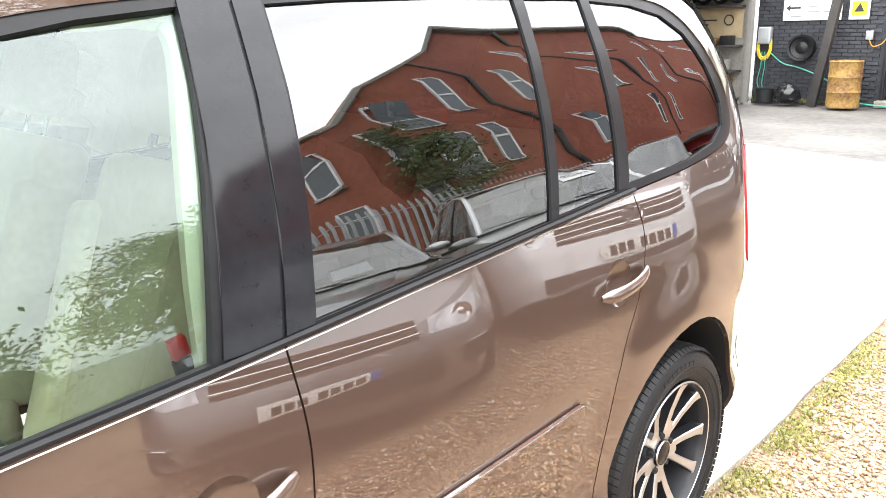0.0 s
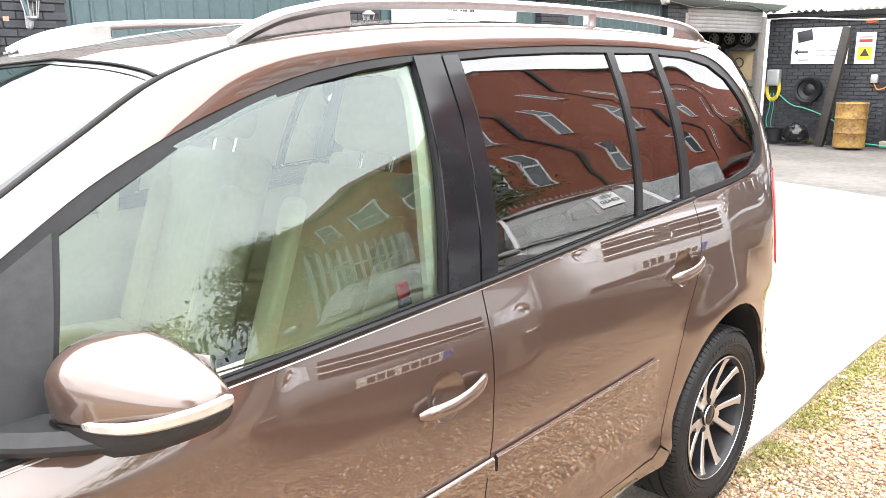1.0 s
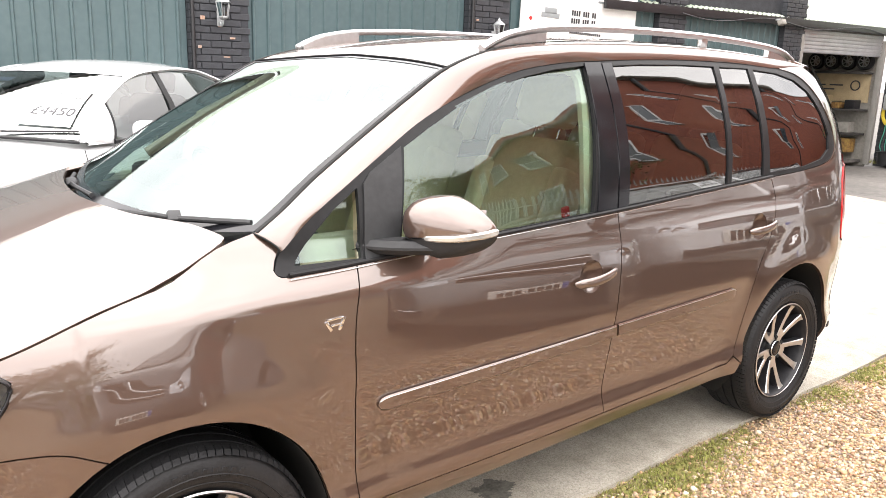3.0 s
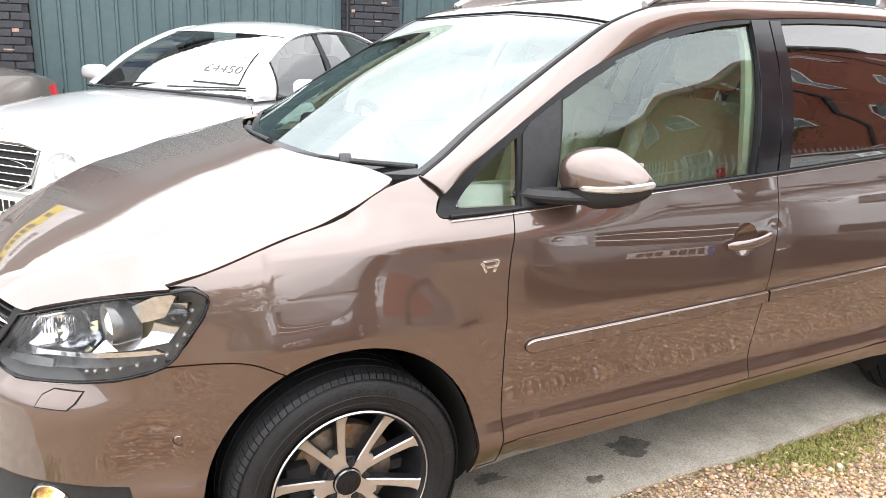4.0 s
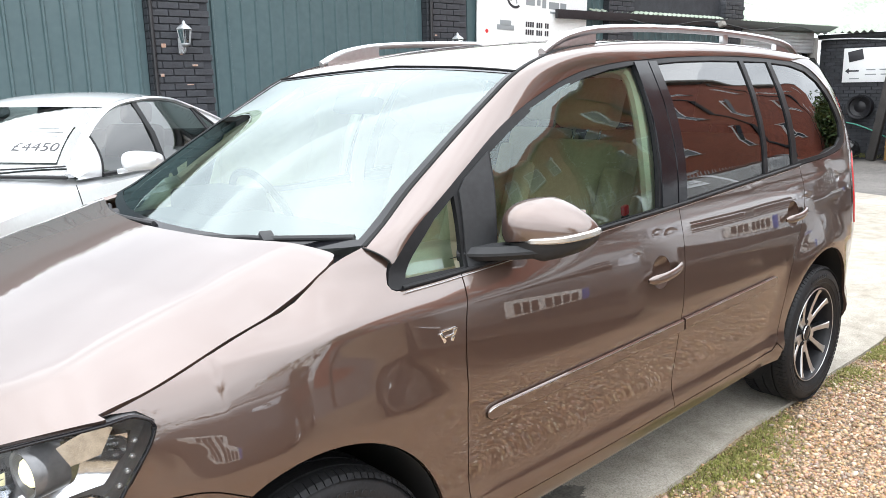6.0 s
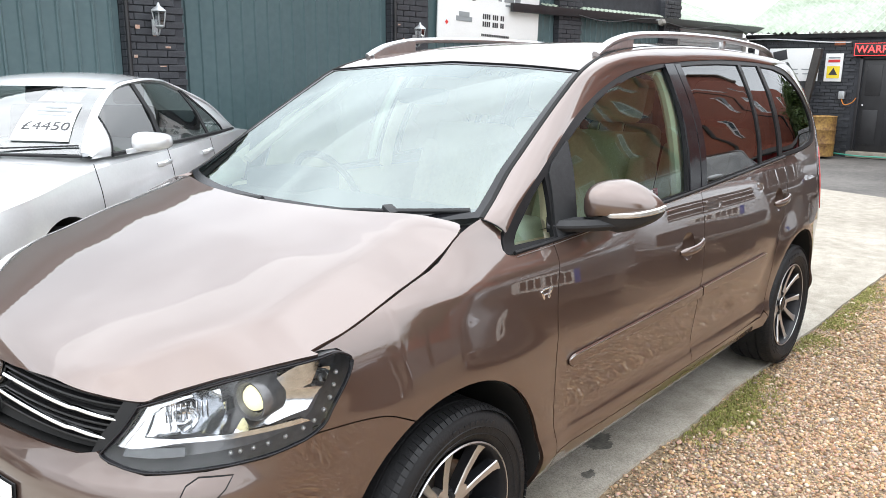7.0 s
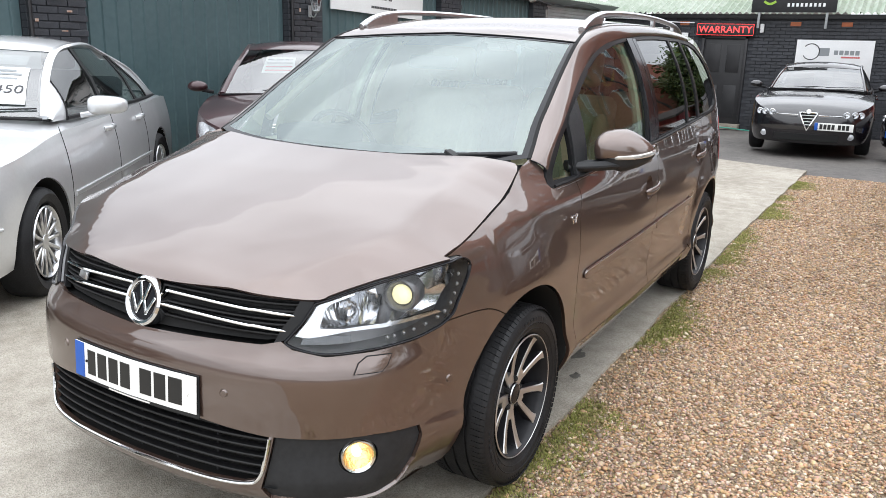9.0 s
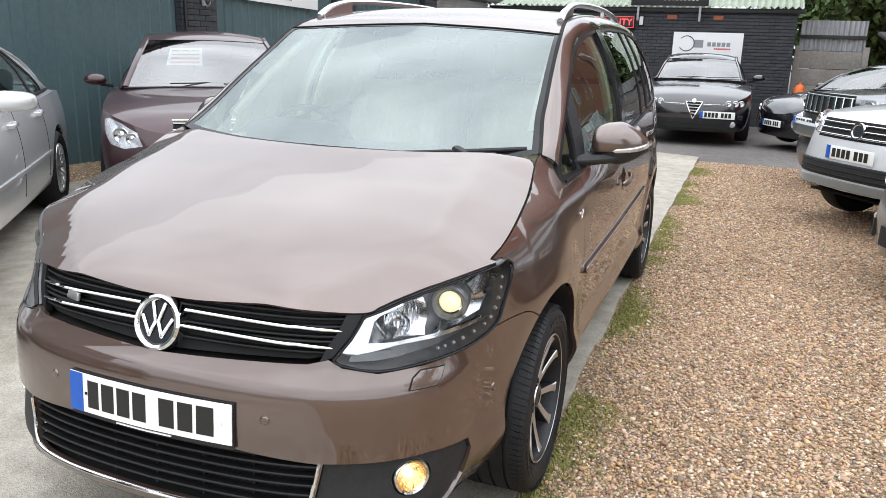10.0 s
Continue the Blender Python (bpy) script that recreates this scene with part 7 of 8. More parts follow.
    wf, wr_ = belt + .03, belt + .04
    top_pts = curve([(a, bw * .86, wf), (a * .55 + b * .45, bw * .80 * .5 + roof_half * .55, wf * .52 + roof * .48), (b, roof_half * 1.04, roof - .085), ((b * 2 + c) / 3, roof_half * 1.04, roof - .035), ((b + c * 2) / 3, roof_half, roof - .035), (c, roof_half * .95, roof - .08),
                     (c * .45 + d * .55, bw * .5 + roof_half * .42, wr_ * .55 + roof * .45), (d, bw * .84, wr_)], 6)
    n = len(top_pts)
    base = [(a + (d - a) * i / (n - 1), bw * (.95 - .06 * abs(2 * i / (n - 1) - 1) ** 3), belt) for i in range(n)]
    for sd in (1, -1):
        rows = []
        for p, q2 in zip(base, top_pts):
            x_in = q2[0]
            lo = (x_in, np.interp(-x_in, [-v[0] for v in base], [v[1] for v in base]), belt)
            row = []
            for k in np.linspace(0, 1, 7):
                bulge = .03 * math.sin(math.pi * k)
                row.append((x_in, (lo[1] + (q2[1] - lo[1]) * k + bulge) * sd, lo[2] + (q2[2] - lo[2]) * k))
            rows.append(row)
        g = loft("side_glass", rows, glass, t, centre=(-wb / 2, 0, .8))
        g.visible_shadow = False
        if post:
            # body-coloured rear pillar behind the last side window
            back_rows = []
            for k in np.linspace(0, 1, 9):
                row = []
                for x_in in np.linspace(post[0] + (post[1] - post[0]) * k ** 1.3, d + .005, 9):
                    yb, yt = np.interp(-x_in, [-v[0] for v in base], [v[1] for v in base]), np.interp(-x_in, [-p[0] for p in top_pts], [p[1] for p in top_pts])
                    zt = np.interp(-x_in, [-p[0] for p in top_pts], [p[2] for p in top_pts])
                    row.append((x_in, (yb + (yt - yb) * k + .03 * math.sin(math.pi * k) + .007) * sd, belt + (zt - belt) * k))
                back_rows.append(row)
            loft("rear_pillar", back_rows, paint, t, centre=(-wb / 2, 0, .8))
            front_rows = []
            for k in np.linspace(0, 1, 9):
                row = []
                for x_in in np.linspace(a, a - .24 - .10 * k, 7):
                    yb, yt = np.interp(-x_in, [-v[0] for v in base], [v[1] for v in base]), np.interp(-x_in, [-p[0] for p in top_pts], [p[1] for p in top_pts])
                    zt = np.interp(-x_in, [-p[0] for p in top_pts], [p[2] for p in top_pts])
                    row.append((x_in, (yb + (yt - yb) * k + .03 * math.sin(math.pi * k) + .007) * sd, belt + (zt - belt) * k))
                front_rows.append(row)
            loft("front_pillar", front_rows, paint, t, centre=(-wb / 2, 0, .8))
            sweep("window_trim", [(r_[-1][0], r_[-1][1] + .003 * sd, r_[-1][2]) for r_ in front_rows], bar_profile(.016, .008, .3), trim, t, up=(0, 1, 0))
            sweep("window_trim", [(r_[0][0], r_[0][1] + .004 * sd, r_[0][2]) for r_ in back_rows], bar_profile(.022, .010, .3), trim, t, up=(0, 1, 0))
        sweep("roof_rail_side", [(p[0], p[1] * sd, p[2]) for p in top_pts], bar_profile(.060 if post else .046, .030, .45), roof_paint or paint, t)
        sweep("belt_trim", [(x, (np.interp(-x, [-v[0] for v in base], [v[1] for v in base]) + .012) * sd, belt + .008) for x in np.linspace(a - (.24 if post else .05), d + .05, 10)], bar_profile(.024 if post else .05, .03, .3), trim, t)
        mid_ = -wb * .52 - .06
        for xx, wd in ((mid_, .07), (mid_ - .92, .06)):
            if d + .25 < xx < a - .3:
                zt = np.interp(-xx, [-p[0] for p in top_pts], [p[2] for p in top_pts])
                yt = np.interp(-xx, [-p[0] for p in top_pts], [p[1] for p in top_pts])
                yb = np.interp(-xx, [-v[0] for v in base], [v[1] for v in base])
                sweep("door_pillar", [(xx + .02, (yb + .010) * sd, belt), (xx, ((yb + yt) / 2 + .036) * sd, (belt + zt) / 2), (xx - .02, yt * sd, zt)], bar_profile(wd, .012), trim, t, up=(0, 1, 0))
        # mirror
        mir = new("door_mirror")
        mir.parent = t
        bm = bmesh.new()
        bmesh.ops.create_uvsphere(bm, u_segments=20, v_segments=12, radius=1.0)
        for v in bm.verts:
            if wide_mirror:
                c_ = [math.copysign(abs(w_) ** .62, w_) for w_ in v.co]
                v.co = Vector((a - .31 + c_[0] * .075 - c_[1] * .018, (half + .115 + c_[1] * .122) * sd, belt + .085 + c_[2] * (.066 if c_[2] > 0 else .056) * (1 - .14 * c_[1])))
                continue
            v.co = Vector((a - .30 + v.co.x * .070, (half + .09 + v.co.y * .100) * sd, belt + .070 + v.co.z * .062 * (1.0 if v.co.z > 0 else .75)))
        part("mirror_shell", bm, roof_paint or paint, mir)
        sweep("mirror_arm", [(a - .33, (half - .06) * sd, belt + .02), (a - .31, (half + .05) * sd, belt + .04)], bar_profile(.06, .035), paint if wide_mirror else trim, mir)
    # roof
    ft, bt = b, c
    rows = []
    for k in np.linspace(0, 1, 20):
        x = b + (c - b) * k
        yt = np.interp(-x, [-p[0] for p in top_pts], [p[1] for p in top_pts])
        zt = np.interp(-x, [-p[0] for p in top_pts], [p[2] for p in top_pts])
        f = math.sin(math.pi * k) ** .7
        rows.append([(x + (.10 * (1 - k) - .08 * k) * (1 - w * w), w * yt, zt + .018 * (1 - w * w) + .004 + f * (roof + .005 - zt) * (1 - abs(w) ** 2.4)) for w in np.linspace(-1, 1, 15)])
    loft("roof", rows, roof_paint or paint, t)
    # screens
    for name_, i0, i1, bow in (("windscreen", 0, 12, .10), ("rear_screen", n - 1, n - 13, -.08)):
        rows = []
        for i in range(13):
            k = i0 + (i1 - i0) * i // 12
            p = top_pts[k]
            rows.append([(p[0] + bow * (1 - w * w), w * p[1], p[2] + .018 * (1 - w * w)) for w in np.linspace(-1, 1, 15)])
        g = loft(name_, rows, CAR_SCREEN if name_ == "windscreen" else glass, t, centre=(-wb / 2, 0, .8))
        g.visible_shadow = False
        if name_ == "windscreen":
            ws = rows
    sweep("scuttle", [(p[0] + .03, p[1], p[2] - .01) for p in ws[0]], bar_profile(.028 if post else .07, .016, .3), trim, t)
    for sd in (-.35, .12):
        pts = [(ws[0][0][0] + .11 * (1 - (sd + k * .55) ** 2) + .0 - .10 * k, sd + k * .55, ws[0][7][2] + .022 + .012 * k) for k in np.linspace(0, 1, 6)]
        sweep("wiper", pts, bar_profile(.011, .010), BLACK_PLASTIC, t)
    # inside: dash and seats
    box_part("dashboard", (.35, bw * 1.7, .25), pose(a - .30, 0, belt - .10), GREY_TRIM, t, .05)
    for y in (.36, -.36):
        box_part("seat_back", (.14, .46, .60), pose(a - 1.30, y, belt - .02, 0, -15, 0), GREY_TRIM, t, .06, seg=3)
        box_part("headrest", (.09, .24, .16), pose(a - 1.40, y, belt + .36, 0, -12, 0), GREY_TRIM, t, .04, seg=3)
    box_part("rear_bench", (.16, 1.2, .55), pose(a - 2.15 if a - 2.15 > d else d + .35, 0, belt - .08, 0, -15, 0), GREY_TRIM, t, .06, seg=3)
    rows = [[(x, y, .26) for y in np.linspace(-half + .14, half - .14, 3)] for x in (fo - .35, -1.2, rear + .25)]
    loft("underbody", rows, GAP, t, thick=.02)
    # plate
    pl = new("number_plate")
    pl.parent = t
    px_ = skin(plate_y, plate_z, -.012)[0]
    box_part("plate_sheet", (.008, .52, .111), pose(px_ + .004, plate_y, plate_z), PLATE_WHITE, pl, .003)
    box_part("plate_band", (.003, .045, .111), pose(px_ + .010, plate_y - .236, plate_z), PLATE_BLUE, pl, .001)
    for i in range(7):
        box_part("plate_bar", (.003, .040, .072), pose(px_ + .0105, plate_y - .17 + i * .054 + (.03 if i > 3 else 0), plate_z), PLATE_BLACK, pl, .001, seg=1)
    return t, skin, u_at, ws, crest


def lamp_on(t, skin, loop, kind="headlamp", bowls=(), d=.03):
    """A pair of lamps let into the body."""
    for sd in (1, -1):
        fix = (lambda f: f) if sd > 0 else mirrored
        unit = panel(kind, fix(lambda u, z: skin(u, z, -.002)), loop, LAMP_BODY, t, grid=.04, gap=0, flange=.02, centre=(-1.4, 0, .5), label="clear headlamp")
        for u, z, r in bowls:
            c = np.array(fix(skin)(u, z))
            n = np.array(fix(lambda a, b: skin(a, b, -.1))(u, z)) - c
            ahead = Vector((n[0] * .7 + .05, n[1] * .5, n[2])).to_track_quat("Z", "Y").to_matrix().to_4x4()
            place = Matrix.Translation(c + n * .05) @ ahead
            lathe("lamp_ring", [(r * .82, .0), (r * .9, .008), (r, .008), (r, -.02)], CHROME, unit, place, 28)
            lathe("lamp_bowl", [(r * .84, .004), (r * .55, -.006), (r * .3, .004), (0, .006)], REFLECT, unit, place, 24)
    return None


def bars_on(t, skin, u0, u1, zs, mat, size=(.014, .016), d=-.012, back=None):
    """A grille: a dark field with bars across it."""
    z0, z1 = min(zs) - .03, max(zs) + .03
    rows = [[skin(u, z, -.003) for u in np.linspace(-u1, u1, 17)] for z in np.linspace(z0, z1, 4)]
    g = loft("grille", rows, back or GAP, t)
    for z in zs:
        sweep("grille_bar", [skin(u, z, d) for u in np.linspace(-u1, u1, 21)], bar_profile(*size), mat, g)
    return g


LAMP_BODY = material("lamp_lens_and_bowl", (0.55, 0.57, 0.60), rough=0.12, metal=0.55, coat=1.0, vary=0.35, scale=16, fine=60)
SILVER = material("silver_metallic_paint", (0.68, 0.69, 0.70), rough=0.34, metal=0.6, coat=1.0, coat_rough=0.02, vary=0.03)
MAROON = material("dark_maroon_paint", (0.036, 0.010, 0.013), rough=0.35, metal=0.3, coat=0.7, coat_rough=0.02, vary=0.05)
BRONZE = material("grey_bronze_paint", (0.20, 0.18, 0.165), rough=0.35, metal=0.6, coat=1.0, coat_rough=0.02, vary=0.05)
BLACK_CAR = material("black_car_paint", (0.006, 0.005, 0.007), rough=0.22, coat=0.9, coat_rough=0.02, vary=0.1)
WHITE_CAR = material("pale_silver_paint", (0.62, 0.63, 0.64), rough=0.35, metal=0.35, coat=1.0, coat_rough=0.02, vary=0.03)
GREY_CAR = material("mid_grey_paint", (0.20, 0.21, 0.215), rough=0.33, metal=0.7, coat=1.0, coat_rough=0.02, vary=0.04)
DARK_GREY = material("graphite_paint", (0.055, 0.058, 0.062), rough=0.33, metal=0.6, coat=1.0, coat_rough=0.02, vary=0.05)


def stand(x, y, heading):
    """The pose of a car whose front axle stands at x, y and whose nose points along heading, in degrees."""
    return pose(x, y, lay(x, y), 0, 0, heading)


SALOON_TOP = [(.86, .60), (.80, .72), (.66, .80), (.3, .88), (-.2, .945), (-.45, .965), (-1.6, .975), (-3.0, 1.0), (-3.3, 1.0), (-3.75, .95), (-3.84, .82), (-3.88, .7)]

# silver saloon with its price card
t, skin, u_at, ws, crest = parked_car("silver_saloon", "silver four-door saloon with a price card behind its windscreen", SILVER, stand(.139, -3.055, 36.8), top=SALOON_TOP, half=.91, fo=.84, wb=2.85, ro=1.12,
                                      house=(-.56, -1.26, -2.36, -3.22), roof=1.455, belt=.955, spokes=14, roof_half=.55, post=(-2.84, -2.46), wide_mirror=True)
for uu0, r_ in ((.50, .125), (.74, .095)):
    for sd in (1, -1):
        c = np.array(skin(uu0 * sd, .635, -.004))
        n = np.array(skin(uu0 * sd, .635, -.104)) - c
        place = Matrix.Translation(c) @ Vector((n[0] + .03, n[1], n[2] + .035)).to_track_quat("Z", "Y").to_matrix().to_4x4()
        bm_ = lathe("headlamp", [(r_, -.05), (r_, .0), (r_ * .97, .012), (r_ * .88, .012), (r_ * .84, .0)], SILVER, t, place, 36, "oval headlamp")
        lathe("lamp_bowl", [(r_ * .86, .004), (r_ * .6, -.01), (r_ * .45, .01), (r_ * .2, .02), (0, .021)], LAMP_BODY, bm_, place, 30)
g = bars_on(t, skin, 0, .30, (.56, .60, .64, .68, .72), CHROME, (.012, .010))
sweep("grille_surround", [skin(u, z, -.016) for u, z in [(-.34, .74), (-.30, .56), (-.22, .525), (.22, .525), (.30, .56), (.34, .74), (.2, .765), (-.2, .765)]], bar_profile(.022, .02), CHROME, t, closed=True, up=(1, 0, 0))
star = lathe("bonnet_badge", [(.034, -.004), (.038, 0), (.034, .004), (.030, 0), (.034, -.004)], CHROME, t, pose(.74, 0, .865, 0, 80, 0), 24, "small upright bonnet badge")
sweep("bumper_strip", [skin(u, .50, -.008) for u in np.linspace(-1.0, 1.0, 40)], bar_profile(.010, .018, .4), SILVER, t)
sweep("lower_intake", [skin(u, .30, -.002) for u in np.linspace(-.55, .55, 20)], bar_profile(.02, .11, .2), BLACK_PLASTIC, t)
# price card on the windscreen, and a strip of notices at its other side
def card(ws, row0, row1, c0, c1, mat, name, lift=.006):
    rows = []
    for i in np.linspace(row0, row1, 4):
        a_, b_ = int(i), min(int(i) + 1, len(ws) - 1)
        f_ = i - a_
        row = []
        for j in np.linspace(c0, c1, 6):
            j0, j1 = int(j), min(int(j) + 1, 14)
            fj = j - j0
            p = (np.array(ws[a_][j0]) * (1 - fj) + np.array(ws[a_][j1]) * fj) * (1 - f_) + (np.array(ws[b_][j0]) * (1 - fj) + np.array(ws[b_][j1]) * fj) * f_
            row.append(p + np.array((-.012 + lift, 0, -.006 + lift * .8)))
        rows.append(row)
    return rows


def price_card(t, ws, row0, row1, c0, c1, words):
    rows = card(ws, row0, row1, c0, c1, None, "", .018)
    pc = loft("price_card", rows, WHITE, t, "white card with a black price", thick=.002)
    p00, p01, p10 = np.array(rows[0][0]), np.array(rows[0][-1]), np.array(rows[-1][0])
    ex, ez = Vector(p01 - p00), Vector(p10 - p00)
    w, h = ex.length, ez.length
    ex, ez = ex.normalized(), ez.normalized()
    ey = ex.cross(ez)
    o = Vector((p00 + p01) / 2) + ez * h * .34 + ey * .014
    m = Matrix((ex, ez, ey)).transposed().to_4x4()
    m.translation = o
    text_on("price_lettering", words, min(h * .52, w * .33), m, INK, pc, .001)
    for k, (a_, b_) in enumerate(((.64, .5), (.76, .62), (.86, .4))):
        m2 = m.copy()
        m2.translation = Vector((p00 + p01) / 2) + ez * h * a_ + ey * .014
        bm = bmesh.new()
        rbox(bm, (w * b_, h * .05, .002), m2, .0005, 1)
        part("card_line", bm, GREY_INK, pc)
    return pc


NOTICE = material("faded_notice", (0.40, 0.41, 0.43), rough=0.5, vary=0.1)
NOTICE_BLUE = material("faded_blue_notice", (0.06, 0.09, 0.17), rough=0.5, vary=0.1)
price_card(t, ws, 1.6, 7.6, 9.5, 13.0, "£4450")
loft("screen_notice", card(ws, 8.4, 10.6, 9.6, 12.6, None, ""), material("thin_white_notice", (0.7, 0.71, 0.72), rough=0.5, vary=0.05), t, thick=.001)
for i in range(5):
    loft("screen_strip", card(ws, 3.2 + i * 1.5, 4.2 + i * 1.5, 1.2 + i * .22, 4.4 + i * .1, None, ""), NOTICE if i % 2 else NOTICE_BLUE, t, thick=.001)

# dark red saloon behind it
t, skin, u_at, ws, crest = parked_car("maroon_saloon", "dark maroon saloon with a printed card in its windscreen", MAROON, stand(-3.45, -3.05, 38), post=(-2.95, -2.58), top=[(x, z + .03) for x, z in SALOON_TOP], half=.93, fo=.86, wb=3.0, ro=1.15,
                                      house=(-.40, -1.22, -2.45, -3.35), roof=1.47, belt=.955, spokes=9)
lamp_on(t, skin, [(.56, .60), (.72, .575), (.90, .60), (1.06, .70), (1.10, .78), (1.0, .795), (.80, .76), (.62, .70)], bowls=((.78, .675, .06), (.66, .655, .045)))
bars_on(t, skin, 0, .32, (.58, .63, .68, .73, .78), CHROME, (.012, .010))
sweep("bonnet_edge", [skin(u, .80, -.006) for u in np.linspace(-.33, .33, 12)], bar_profile(.02, .02), CHROME, t)
pc = loft("screen_card", card(ws, 4.5, 9.0, 3.0, 6.4, None, ""), WHITE, t, "white printed card", thick=.001)
for i in range(4):
    loft("card_line", card(ws, 5.0 + i * 1.0, 5.35 + i * 1.0, 3.3, 6.1, None, "", .009), RED_INK if i < 2 else GREY_INK, pc, thick=.0005)

# grey-bronze saloon further along the wall, tail to the wall
t, skin, u_at, ws, crest = parked_car("bronze_saloon", "grey-bronze saloon with red tail lamps beside the wall", BRONZE, stand(3.72, -3.15, 36), top=[(x, z + .06) for x, z in SALOON_TOP], half=.91, fo=.86, wb=2.75, ro=1.15, house=(-.36, -1.15, -2.30, -3.15), roof=1.48, belt=.98)
n0 = u_at(-3.88)
lamp = [(u_at(-3.60), .74), (u_at(-3.60), .92), (u_at(-3.885), .945), (u_at(-3.885), .72)]
for sd in (1, -1):
    panel("tail_lamp", (lambda u, z: skin(u, z, -.006)) if sd > 0 else mirrored(lambda u, z: skin(u, z, -.006)), lamp, RED_LENS, t, grid=.05, gap=0, flange=.02, centre=(-1.4, 0, .5))

# black coupe in front of the workshop
COUPE_TOP = [(.90, .58), (.84, .68), (.70, .76), (.3, .86), (-.25, .93), (-.5, .945), (-1.6, .95), (-2.6, .97), (-3.2, .95), (-3.5, .85), (-3.55, .7)]
t, skin, u_at, ws, crest = parked_car("black_coupe", "glossy black coupe with a triangular bright grille", BLACK_CAR, stand(-12.85, .52, 2.0) @ Matrix.Diagonal((1.1, 1.1, 1.1, 1)), top=COUPE_TOP, half=.88, fo=.92, wb=2.53, ro=.95, house=(-.45, -1.25, -2.0, -2.9), roof=1.36, belt=.925,
                                      plate_z=.47, plate_y=.36, r=.33, spokes=5)
for sd in (1, -1):
    for i, u in enumerate((.53, .655, .775)):
        c = np.array(skin(u * sd, .645, -.002))
        place = Matrix.Translation(c) @ Vector((1, .25 * sd * (i + 1) / 3, .1)).to_track_quat("Z", "Y").to_matrix().to_4x4()
        lathe("headlamp", [(.048, -.03), (.048, .012), (.040, .018), (.036, .006), (.02, .002), (0, .012)], LAMP_BODY, t, place, 24, "small round headlamp")
    sweep("slot_trim", [skin(u * sd, .625, -.006) for u in np.linspace(.14, .46, 8)], bar_profile(.01, .012), CHROME, t)
    c = np.array(skin(.62 * sd, .33, -.004))
    lathe("fog_lamp", [(.045, -.02), (.045, .008), (.036, .010), (0, .012)], LAMP_BODY, t, Matrix.Translation(c) @ pose(0, 0, 0, 0, 90, 0), 20)
tri = [(-.125, .66), (.125, .66), (.0, .40)]
sweep("shield_surround", [skin(u, z, -.012) for u, z in resample([np.array(p) for p in tri], .05, True)], bar_profile(.02, .016), CHROME, t, closed=True, up=(1, 0, 0))
for z in (.62, .575, .53, .485):
    w = .115 * (z - .40) / .26
    sweep("shield_bar", [skin(u, z, -.008) for u in (-w, 0, w)], bar_profile(.012, .012), SATIN, t)
panel("shield_field", lambda u, z: skin(u, z, -.002), tri, GAP, t, grid=.05, gap=0, flange=0, centre=(-1.4, 0, .5))
lathe("nose_badge", [(0, .012), (.030, .012), (.036, .006), (.036, -.01)], SATIN, t, Matrix.Translation(skin(0, .675, -.012)) @ pose(0, 0, 0, 0, 70, 0), 24)
sweep("lower_intake", [skin(u, .30, -.002) for u in np.linspace(-.45, .45, 16)], bar_profile(.02, .10, .2), GAP, t)

# dark saloon, off-roader and pale crossover facing across the gravel
t, skin, u_at, ws, crest = parked_car("black_saloon", "black saloon with pale headlamps on the asphalt", BLACK_CAR, stand(-12.6, 2.6, -58), top=SALOON_TOP, half=.90, fo=.90, house=(-.36, -1.13, -2.3, -3.18), belt=.93, roof=1.43)
lamp_on(t, skin, [(.52, .60), (.70, .58), (.90, .61), (1.02, .70), (.90, .73), (.66, .69)], bowls=((.72, .645, .05),))

JEEP_TOP = [(.72, .95), (.70, 1.02), (.66, 1.06), (.3, 1.10), (-.2, 1.13), (-.5, 1.14), (-1.6, 1.14), (-3.0, 1.14), (-3.4, 1.14), (-3.45, 1.0)]
t, skin, u_at, ws, crest = parked_car("grey_off_roader", "boxy dark grey off-roader with a seven-slot grille", DARK_GREY, stand(-7.59, 2.85, -66), top=JEEP_TOP, half=.93, fo=.74, wb=2.70, ro=.80, house=(-.45, -.85, -3.1, -3.40), roof=1.78, belt=1.12, roof_half=.66,
                                      r=.37, plate_z=.72, plate_y=-.40, nose_in=.02, bumper_dark=True)
g = bars_on(t, skin, 0, .50, (.86, 1.05), SATIN, (.012, .012))
for i in range(8):
    u = -.455 + i * .13
    sweep("grille_post", [skin(u, z, -.014) for z in (.86, .95, 1.05)], bar_profile(.05, .02, .3), CHROME, g, up=(1, 0, 0))
lamp_on(t, skin, [(.56, .86), (.78, .86), (.86, .90), (.86, 1.02), (.76, 1.05), (.56, 1.05)], bowls=((.68, .955, .075),))
sweep("bumper_bar", [skin(u, .66, -.05) for u in np.linspace(-.95, .95, 24)], bar_profile(.10, .16, .3), GREY_CAR, t)
for sd in (1, -1):
    lathe("fog_lamp", [(.05, -.02), (.05, .01), (0, .014)], LAMP_BODY, t, Matrix.Translation(skin(.75 * sd, .66, -.105)) @ pose(0, 0, 0, 0, 90, 0), 20)

